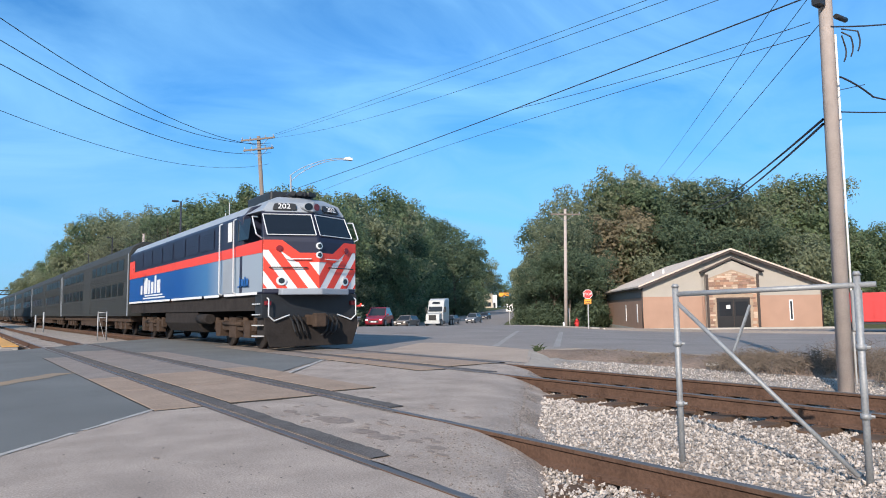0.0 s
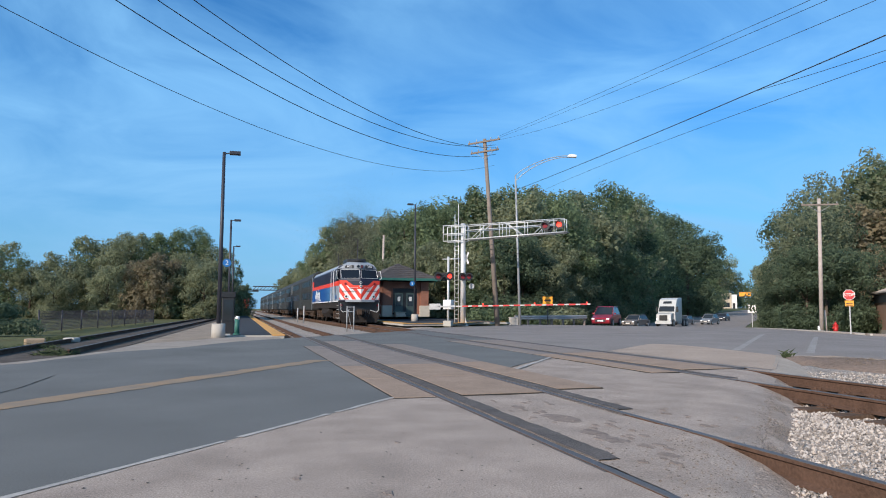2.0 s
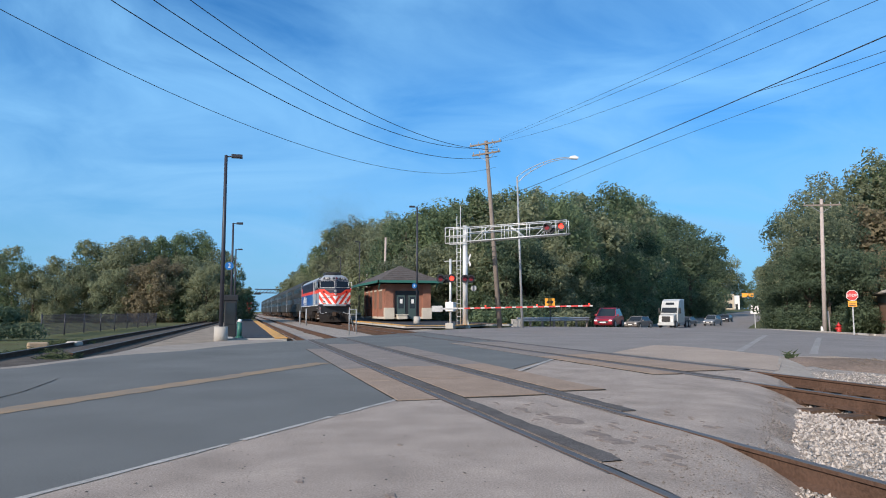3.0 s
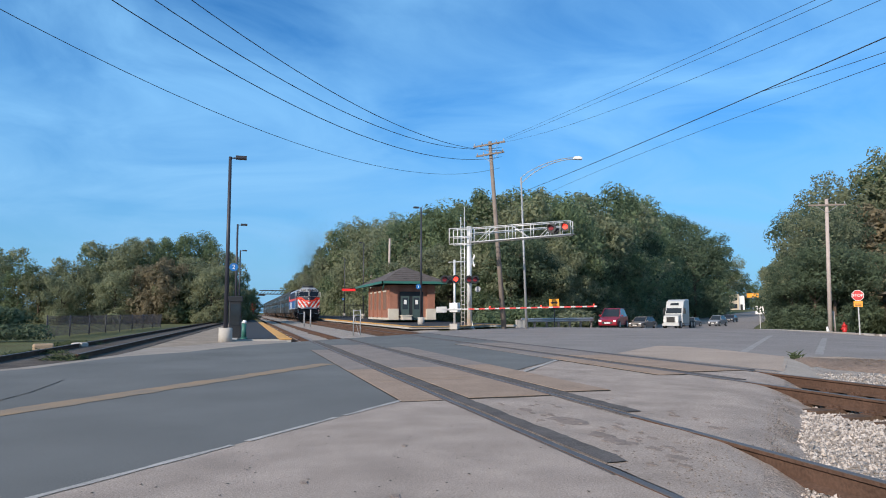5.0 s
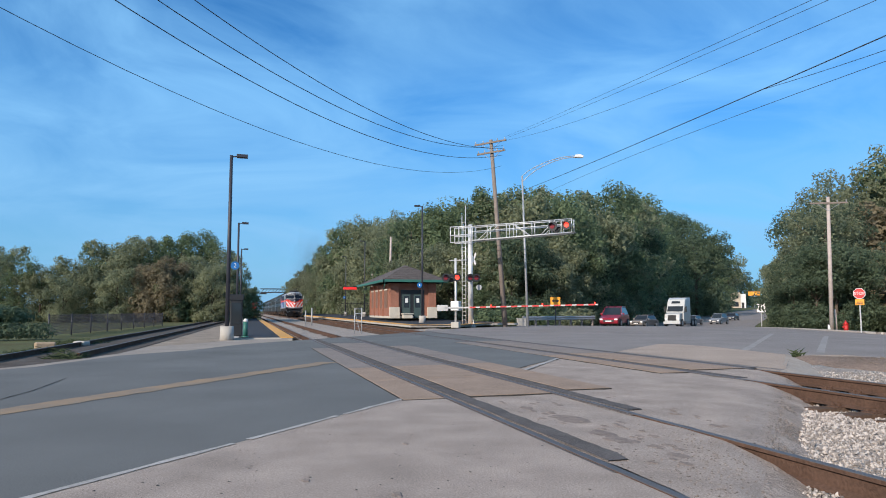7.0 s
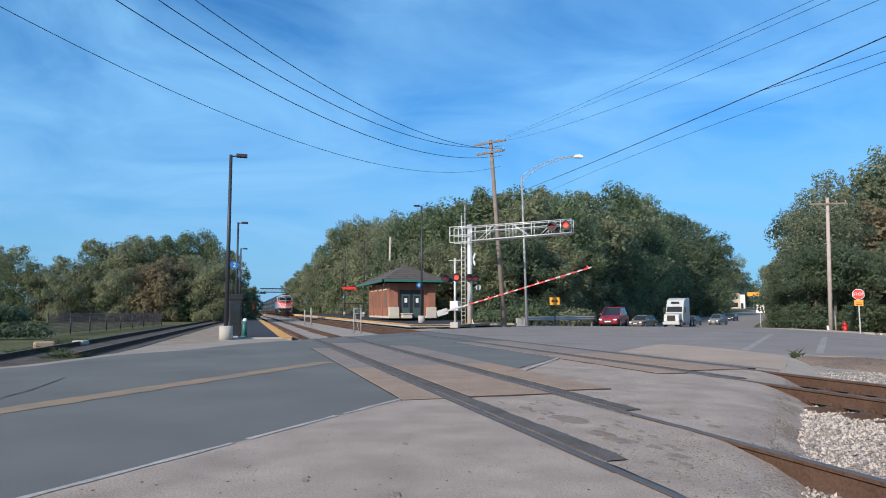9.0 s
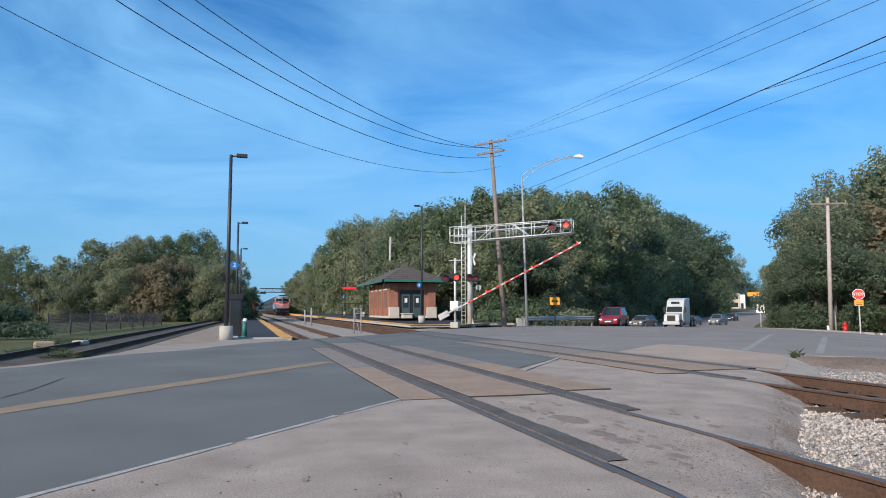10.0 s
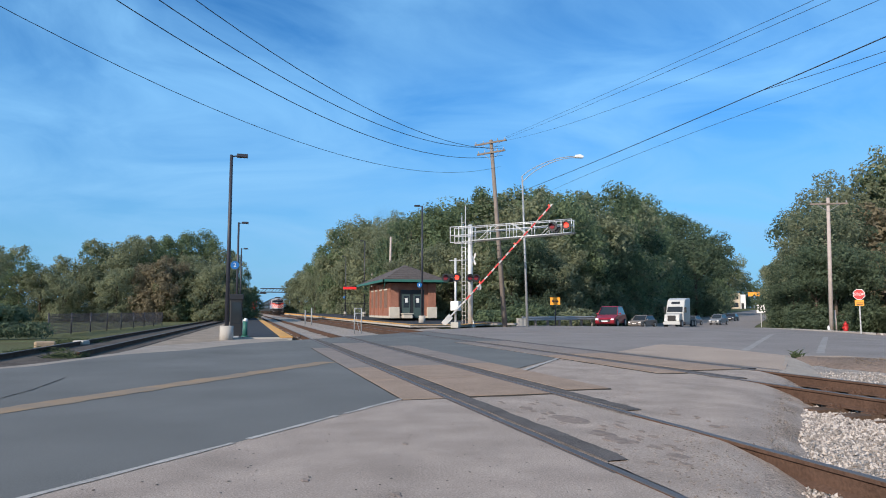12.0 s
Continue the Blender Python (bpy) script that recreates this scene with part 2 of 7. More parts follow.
# ---- the lie of the land ----
ROAD_AZ = radians(39.5)
DU, DV = Vector((math.sin(ROAD_AZ), math.cos(ROAD_AZ))), Vector((math.cos(ROAD_AZ), -math.sin(ROAD_AZ)))


def smooth(x, a, b):
    t = min(1, max(0, (x - a) / (b - a)))
    return t * t * (3 - 2 * t)


def hz(x, y):
    """Height of the paving: level at the tracks, a crest beyond them, then a dip and a rise."""
    u, v = x * DU.x + y * DU.y, x * DV.x + y * DV.y
    z = float(np.interp(u, (0, 40, 55, 66, 80, 100, 135, 200, 330, 600), (0, -0.06, -0.14, -0.45, -0.85, -1.2, -1.25, -0.4, 2.0, 3.5)))
    return z * smooth(x, 8, 20) - 0.5 * smooth(u, 15, 45) * smooth(v, 0, 12) * (1 - smooth(u, 70, 110))


def uv(u, v):
    p = DU * u + DV * v
    return p.x, p.y


def sheet(name, xs, lo, hi, n, lift, material, label, thick=0.0, zf=None):
    """A paved or earth surface between two edges y = lo(x) and hi(x)."""
    bm = B()
    rows = []
    for x in xs:
        a, b = lo(x), hi(x)
        rows.append([bm.verts.new((x, a + (b - a) * k / n, (zf(x, a + (b - a) * k / n) if zf else hz(x, a + (b - a) * k / n)) + lift)) for k in range(n + 1)])
    for r, s in zip(rows, rows[1:]):
        for k in range(n):
            bm.faces.new((r[k], s[k], s[k + 1], r[k + 1])).smooth = zf is not None
    if thick:
        edge = [e for e in bm.edges if e.is_boundary]
        g = bmesh.ops.extrude_edge_only(bm, edges=edge)
        for w in [e for e in g["geom"] if isinstance(e, bmesh.types.BMVert)]:
            w.co.z -= thick
    me = finish(bm, name, material)
    return tagged(new(name, me), label, kind="structure")


def ground():
    xs = sorted(set([-3000, -1200, -500, -250] + list(range(-140, -20, 10)) + list(np.arange(-20, 16, 1.0)) + list(range(16, 60, 2)) + list(range(60, 200, 8)) + [260, 400, 700, 1400, 3000]))
    ys = sorted(set([-3000, -1000, -300, -120, -60] + list(np.arange(-40, 60, 1.5)) + list(range(60, 260, 8)) + [330, 420, 600, 1000, 3000]))
    bm = B()
    rows = []
    for x in xs:
        row = []
        for y in ys:
            corridor = smooth(x, 0.9, 2.0) * (1 - smooth(x, 11.2, 12.2))
            z = hz(x, y) - 0.06 - 0.4 * corridor + 0.05 * noise.noise((x * 0.3, y * 0.3, 0))
            far = max(abs(x), abs(y))
            row.append(bm.verts.new((x, y, z if far < 600 else -0.3)))
        rows.append(row)
    for r, s in zip(rows, rows[1:]):
        for k in range(len(ys) - 1):
            bm.faces.new((r[k], s[k], s[k + 1], r[k + 1])).smooth = True
    tagged(new("ground", finish(bm, "ground", GRASS)), "rough grass and bare earth round the crossing", kind="structure")


def pave_edge(x):
    """Where the crossing's paving breaks off towards the open ballast."""
    return (x * DV.x - 0.02 - 0.11 * (x - 2.5)) / 0.636


def edge_line(x):
    """The long straight edge between the road's asphalt and the pale paving."""
    return 6.12 + 1.21 * x


def paving_z(x, y):
    """The uneven paving between the rails, rounded off at its broken end."""
    return 0.012 * noise.noise((x * 2.2, y * 2.2, 9)) - 0.008 - 0.075 * max(0, 1 - (y - pave_edge(x)) / 0.7) ** 2


STRIP_L, STRIP_R = 0.07, 0.29      # widths of the strips beside a rail


def paving():
    left = lambda x: (x * DV.x + (12.9 if x < -3 else 14.2 if x < 0 else 15.2)) / 0.636
    a0, a1, b0, b1 = TRACK_A - 0.7525, TRACK_A + 0.7525, TRACK_B - 0.7525, TRACK_B + 0.7525
    NEAR = a0 - STRIP_L
    white = edge_line
    sheet("road", list(range(-120, 0, 4)) + [-3, -1.5, 0, 1, NEAR], white, left, 60, 0.0, ASPHALT, "grey worn asphalt road crossing the tracks")
    sheet("pavement", list(range(-120, 0, 4)) + [-1.5, 0, 1, NEAR], lambda x: max(-45.0, (x * DV.x - 200) / 0.636), white, 60, 0.0, APRON, "pale weathered paving beside the road")
    # between and outside the rails of both tracks
    rough = paving_z
    sheet("road", [NEAR + 0.002, a0 - 0.04], lambda x: -12, white, 40, -0.004, APRON, "pale broken paving beside the rail")
    for a, b in ((a0 + STRIP_R, a1 - STRIP_L), (a1 + STRIP_R, b0 - STRIP_L), (b0 + STRIP_R, b1 - STRIP_L)):
        xs = np.linspace(a - STRIP_R + 0.075, b + STRIP_L - 0.04, 15)
        sheet("road", xs, pave_edge, white, 56, 0.0, APRON, "pale broken paving between the rails", zf=rough)
        sheet("road", np.linspace(a, b, 8), white, lambda x: (x * DV.x + 15.2) / 0.636, 40, 0.001, ASPHALT, "grey asphalt between the rails")
        # broken shoulder sloping down to the stones
        low = lambda x: pave_edge(x) - 0.55 - 0.3 * noise.noise((x * 2.0, 3.3, 0))
        slope = lambda x, y: (pave_edge(x) - y) / (pave_edge(x) - low(x))
        sheet("road", xs, low, pave_edge, 10, 0.0, SHOULDER, "broken asphalt shoulder sloping to the ballast",
              zf=lambda x, y: -0.083 - 0.12 * slope(x, y) - 0.07 * slope(x, y) ** 2 + 0.022 * noise.noise((x * 5, y * 5, 1)) * min(1, 4 * slope(x, y)))
    # crumbs of broken asphalt along the edge
    rng = random.Random(8)
    verts, faces = [], []
    while len(verts) < 6 * 2600:
        x = rng.uniform(a0 + 0.1, b0 - 0.1)
        if abs(x - a1) < 0.12:
            continue
        inner = x < a1
        y = pave_edge(x) + (rng.gauss(0.25, 0.55) if inner else rng.gauss(-0.15, 0.16))
        lowest = pave_edge(x) - 0.5
        if y < lowest:
            continue
        q = (pave_edge(x) - y) / 0.55
        z = rough(x, y) if q < 0 else -0.083 - 0.12 * q - 0.07 * q * q
        s, k, a = rng.uniform(0.004, 0.012), len(verts), rng.uniform(0, 3)
        c, d = s * math.cos(a), s * math.sin(a)
        verts += [(x + c, y + d, z), (x - d, y + c, z), (x - c, y - d, z), (x + d, y - c, z), (x + 0.2 * c, y, z + s * 0.7), (x, y, z - s * 0.5)]
        faces += [(k, k + 1, k + 4), (k + 1, k + 2, k + 4), (k + 2, k + 3, k + 4), (k + 3, k, k + 4)]
    me = bpy.data.meshes.new("asphalt_crumbs")
    me.from_pydata(verts, [], faces)
    me.materials.append(mat("asphalt_crumb", (0.19, 0.155, 0.13), 0.95, vary=0.4, island=0.4))
    tagged(new("asphalt_crumbs", me), "dark crumbs of broken asphalt along the paving's edge", "gravel", kind="stuff")
    xs = [b1 + STRIP_R, 10, 10.5, 11, 11.6, 12.2, 12.6, 13.0, 14.3, 14.45] + list(np.arange(15, 41, 1.0)) + [41.0, 41.05, 42, 44, 46, 48, 50, 52, 54]
    lo = lambda x: pave_edge(x) if x <= 13.0 else 13.6 if x < 14.4 else -70.0
    sheet("road", xs, lo, lambda x: (x * DV.x + 16.2) / 0.636 if x < 41.02 else 36.0 - (x - 41) * 0.88, 120, 0.0, JUNCTION, "wide grey asphalt junction beyond the tracks", 0.3)
    # the street that goes on through the dip
    bm = B()
    last = None
    for u in [36, 40, 45, 50, 55, 60, 66, 72, 80, 90, 100, 115, 135, 160, 190, 220, 260, 300, 340, 400, 480]:
        bend = 0.0004 * max(0, u - 60) ** 2 if u < 220 else 0.0004 * 160 ** 2 + (u - 220) * 0.16
        w0, w1 = -15.5 + bend, 3.0 - 1.6 * smooth(u, 48, 70) + bend
        row = []
        for k in range(7):
            x, y = uv(u, w0 + (w1 - w0) * k / 6)
            row.append(bm.verts.new((x, y, hz(x, y) + 0.006)))
        if last:
            for k in range(6):
                bm.faces.new((last[k], row[k], row[k + 1], last[k + 1])).smooth = True
        last = row
    tagged(new("road", finish(bm, "road", JUNCTION)), "grey street dipping and rising into the distance", kind="structure")
    # sandy wedge at the edge of the junction
    sheet("pavement", np.linspace(9.6, 13.6, 12), lambda x: pave_edge(x) + 0.03 + 3.0 * smooth(x, 12.9, 13.6), lambda x: 16.3 + (x - 9.6) * 0.97 - 1.0 * smooth(x, 13.1, 13.6), 20, 0.005, PATCH, "sandy worn strip of paving beside the track")
    gravel = mat("pale_gravel", (0.42, 0.355, 0.295), 0.95, vary=0.25, scale=0.9, fine=18, bump=0.7)
    edge = lambda x: pave_edge(x) + 0.12 + 0.15 * noise.noise((x * 1.6, 0.4, 0))
    fall = lambda x, y: (edge(x) - y) / 1.5
    sheet("ground", np.linspace(b1 + 0.09, 12.9, 18), lambda x: edge(x) - 1.5, edge, 16, 0.0, gravel, "pale gravel sloping from the paving to the ballast",
          zf=lambda x, y: 0.007 - 0.14 * fall(x, y) - 0.16 * fall(x, y) ** 2 + 0.03 * noise.noise((x * 3, y * 3, 2)) * min(1, 3 * fall(x, y)))
    sheet("ground", list(np.arange(10.7, 14.45, 0.25)), lambda x: -40, lambda x: min(13.75, pave_edge(x) + 0.25), 200, 0, DIRT, "bare brown dirt verge with dry weeds",
          zf=lambda x, y: hz(x, y) - 0.27 + 0.25 * smooth(x, 11.2, 12.3) + 0.05 * smooth(x, 11.8, 12.8) * (1 - smooth(x, 13.5, 14.3)) * (1 - smooth(y, 12.6, 13.9)) - 0.06 * smooth(y, pave_edge(x) - 0.6, pave_edge(x) + 0.3) + 0.05 * noise.noise((x * 1.1, y * 1.1, 5)))
    # pale concrete walk between the road and the platform
    walk_edge = lambda x: left(x) + 0.004
    sheet("pavement", list(np.arange(-5.6, 1.8, 0.2)), walk_edge, lambda x: left(x) + 0.8 + 3.6 * smooth(x, -4.6, -2.4) + 2.2 * smooth(x, -2.2, 0.6), 12, -0.012, mat("worn_walk", (0.35, 0.30, 0.255), 0.9, vary=0.25, scale=1.2, fine=60, bump=0.2, grit=0.2), "pale concrete walk before the platform")
    # gravel on the near side of the platform
    sheet("ground", [-5.0, -4.5, -4, -3.5, -3, -2.6, -2, -1, 0.0, 0.6], lambda x: left(x) + 0.02, lambda x: min(140, 17.5 + (x + 5.0) / 0.0332), 60, -0.03, mat("dusty_gravel", (0.34, 0.275, 0.215), 0.95, vary=0.42, scale=1.3, fine=22, bump=0.8, depth=0.03), "dusty tan gravel beside the platform")


def line_on(name, pts, w, material, label, lift=0.005, ragged=0.0, gaps=()):
    """A painted line along points on the ground, with worn edges and worn-out stretches."""
    bm = B()
    prev = None
    pts = [tuple(Vector(p).lerp(Vector(q), k / 40)) for p, q in zip(pts, pts[1:]) for k in range(40)] + [pts[-1]]
    for i, p in enumerate(pts):
        a, b = Vector(pts[max(0, i - 1)]), Vector(pts[min(len(pts) - 1, i + 1)])
        d = (b - a).normalized()
        nrm = Vector((-d.y, d.x))
        lo, hi = (w / 2 + ragged * noise.noise((p[0] * 3.1, p[1] * 3.1, k)) for k in (1, 8))
        row = [bm.verts.new((q.x, q.y, hz(q.x, q.y) + lift)) for q in (Vector(p) - nrm * lo, Vector(p) + nrm * hi)]
        if prev and not any(g0 < p[1] < g1 for g0, g1 in gaps):
            bm.faces.new((prev[0], row[0], row[1], prev[1]))
        prev = row
    tagged(new(name, finish(bm, name, material)), label, kind="structure")


def along(u0, u1, v, n=20):
    return [uv(u0 + (u1 - u0) * k / n, v) for k in range(n + 1)]


def markings():
    on = lambda *xs: [(x, edge_line(x)) for x in xs]
    line_on("road_marking", on(-20, -8, -4, -1.5, 0, 1.9), 0.066, WHITE_LINE, "worn white edge line on the asphalt", ragged=0.02, gaps=((6.06, 6.2), (7.3, 7.42)))
    line_on("road_marking", [(4.95, 11.75), (6.95, 14.45)], 0.09, WHITE_LINE, "worn white edge line on the asphalt", ragged=0.02)
    line_on("road_marking", [(x, 12.33 + 1.44 * x) for x in (-16, -8, -4, -2, 0, 1.75)], 0.42, YELLOW_LINE, "faded yellow centre line on the asphalt", ragged=0.07)
    line_on("road_marking", [(13.4, 16.0), (25.2, 28.1)], 0.2, FADED_LINE, "worn white line across the junction", ragged=0.04)
    line_on("road_marking", [(14.5, 14.5), (27.0, 26.6)], 0.2, FADED_LINE, "worn white line across the junction", ragged=0.04)
    line_on("road_crack", [(-3.6, 6.0), (-2.95, 9.7), (-2.82, 10.8), (-2.82, 12.6)], 0.018, SEAM, "dark sealed crack in the asphalt", ragged=0.012)
    # small dark chips trodden into the pale paving
    rng = random.Random(17)
    verts, faces = [], []
    while len(faces) < 700:
        x, y = rng.uniform(-4, 2.4), rng.uniform(2.2, 9)
        if y > edge_line(x) - 0.06:
            continue
        r, k, a = 0.003 + 0.008 * rng.random() ** 5, len(verts), rng.uniform(0, 6)
        verts += [(x + r * rng.uniform(0.7, 1.3) * math.cos(a + j * math.tau / 5), y + r * rng.uniform(0.8, 2.2) * math.sin(a + j * math.tau / 5), 0.004) for j in range(5)]
        faces.append(tuple(range(k, k + 5)))
    me = bpy.data.meshes.new("paving_chips")
    me.from_pydata(verts, [], faces)
    me.materials.append(mat("chip", (0.10, 0.085, 0.075), 0.95, vary=0.4, island=0.4))
    tagged(new("paving_chips", me), "small dark chips on the pale paving", "gravel", kind="stuff")


def kerbs():
    """Pale concrete kerbs, real steps, along the verge by the hall and the far street."""
    runs = [[(41.02, 36.1), (41.6, 40), (43.2, 46), (46.5, 53.0), (52, 61)], [(41.0, 35.9), (45, 32.4), (49, 28.9), (54, 24.6)]]
    for pts in runs:
        bm = B()
        fine = []
        for a, b in zip(pts, pts[1:]):
            fine += [tuple(Vector(a).lerp(Vector(b), k / 6)) for k in range(6)]
        fine.append(pts[-1])
        prev = None
        for i, p in enumerate(fine):
            d = (Vector(fine[min(i + 1, len(fine) - 1)]) - Vector(fine[max(i - 1, 0)])).normalized()
            q = Vector((-d.y, d.x)) * 0.16
            z = hz(*p)
            row = [bm.verts.new((p[0] + s * q.x, p[1] + s * q.y, z + h)) for s, h in ((-1, -0.05), (-1, 0.13), (1, 0.13), (1, -0.05))]
            if prev:
                for k in range(3):
                    bm.faces.new((prev[k], row[k], row[k + 1], prev[k + 1]))
            prev = row
        tagged(part("kerb", bm, CONCRETE), "pale concrete kerb along the verge", kind="structure")
    # dark tar stains pressed into the paving
    rng = random.Random(3)
    spots = [(3.22, 6.46, 0.19), (3.12, 5.62, 0.13), (3.13, 5.28, 0.13), (3.24, 4.94, 0.07), (3.21, 4.61, 0.08), (3.09, 7.27, 0.08), (4.35, 5.63, 0.06), (0.9, 4.1, 0.04), (1.3, 5.6, 0.03), (0.4, 4.6, 0.03)]
    spots += [(rng.uniform(2.85, 3.6), rng.uniform(4.2, 7.9), rng.uniform(0.015, 0.05)) for _ in range(46)]
    spots += [(rng.uniform(4.3, 5.2), rng.uniform(5.6, 8.4), rng.uniform(0.012, 0.035)) for _ in range(18)]
    for i, (x, y, r) in enumerate(spots):
        bm = B()
        wob = rng.uniform(0, 50)
        last = None
        for step in range(4):
            ring = []
            for k in range(24):
                a = k * math.tau / 24
                q = r * (1 + 0.45 * noise.noise((1.4 * math.cos(a) + wob, 1.4 * math.sin(a), wob)) + 0.25 * noise.noise((4 * math.cos(a), 4 * math.sin(a) + wob, 0))) * (0.05, 0.4, 0.75, 1.0)[step]
                px, py = x + q * math.cos(a) * 0.8, y + 1.5 * q * math.sin(a)
                ring.append(bm.verts.new((px, py, (paving_z(px, py) if x > 2.5 else 0) + 0.004 + 0.0003 * (i % 12) - 0.004 * (step == 3))))
            if last:
                for k in range(24):
                    bm.faces.new((last[k], last[(k + 1) % 24], ring[(k + 1) % 24], ring[k]))
            else:
                bm.faces.new(ring)
            last = ring
        tagged(part("tar_patch", bm, TAR), "dark worn tar patch in the paving", kind="structure")


def crossing_panels():
    """Tan crossing panels in the paving beside the rails, with dark joints."""
    a0, a1, b0 = TRACK_A - 0.7525, TRACK_A + 0.7525, TRACK_B - 0.7525
    rows = [(a0 - 0.60, a0 - STRIP_L - 0.01, 8.30, 2.4, 5), (a0 + STRIP_R + 0.01, a1 - STRIP_L - 0.01, 8.40, 2.45, 6), (a1 + STRIP_R + 0.01, a1 + 0.98, 8.70, 2.45, 5), (b0 - 0.62, b0 - STRIP_L - 0.01, 10.5, 2.45, 5), (b0 + STRIP_R + 0.01, b0 + 1.505 - STRIP_L - 0.01, 10.9, 2.45, 5)]
    for x0, x1, y0, step, n in rows:
        bm = B()
        box(bm, x0 - 0.025, x1 + 0.01, y0 - 0.03, y0 + step * n + 0.03, -0.05, 0.004)
        tagged(part("panel_bed", bm, SEAM), "dark joint round the crossing panels", kind="structure")
        for k in range(n):
            bm = B()
            box(bm, x0, x1, y0 + k * step + 0.012, y0 + (k + 1) * step - 0.012, -0.04, 0.010)
            tagged(part("crossing_panel", bm, PANEL_WOOD if k < 2 else TIMBER_PANEL, bevel=0.004), "tan worn crossing panel beside the rail", kind="structure")


# ---- tracks ----
def rail_profile():
    return [(-0.07, -0.18), (0.07, -0.18), (0.07, -0.165), (0.012, -0.14), (0.012, -0.045), (0.036, -0.032), (0.036, -0.004), (0.03, 0.0), (-0.03, 0.0), (-0.036, -0.004), (-0.036, -0.032), (-0.012, -0.045), (-0.012, -0.14), (-0.07, -0.165)]


def track(name, xc, y0, y1, label, m=None, ties=(), z=0.006, right_start=-999):
    t = thing(name, m or pose(xc, 0, z), label, "railway track", "tracks")
    for s in (-0.7525, 0.7525):
        bm = B()
        prism(bm, [(s + x, q) for x, q in rail_profile()], y0 if s < 0 else max(y0, right_start), y1)
        bmesh.ops.recalc_face_normals(bm, faces=bm.faces)
        for f in bm.faces:
            f.material_index = 0 if f.normal.z > 0.5 and f.calc_center_median().z > -0.02 else 1
        part("rail", bm, [STEEL_TOP, RUST], t, "rust-brown steel rail with a worn head")
    rng = random.Random(7)
    me = None
    for y in ties:
        if me is None:
            bm = B()
            box(bm, -1.3, 1.3, -0.115, 0.115, -0.36, -0.178)
            me = finish(bm, "tie", TIE)
        ob = new("tie", me)
        ob.parent = t
        ob.matrix_basis = pose(rng.uniform(-0.04, 0.04), y + rng.uniform(-0.03, 0.03), rng.uniform(-0.012, 0.0), 0, 0, rng.uniform(-1.2, 1.2))
    plate = None
    for y in ties:
        if y > 14 or y < -8:
            continue
        for s in (-0.7525, 0.7525):
            if plate is None:
                bm = B()
                box(bm, -0.17, 0.17, -0.09, 0.09, -0.19, -0.172)
                for sx in (-0.1, 0.1):
                    for sy in (-0.05, 0.05):
                        box(bm, sx - 0.015, sx + 0.015, sy - 0.015, sy + 0.015, -0.172, -0.14)
                plate = finish(bm, "tie_plate", RUST)
            ob = new("tie_plate", plate)
            ob.parent = t
            ob.matrix_basis = pose(s, y, 0)
    return t


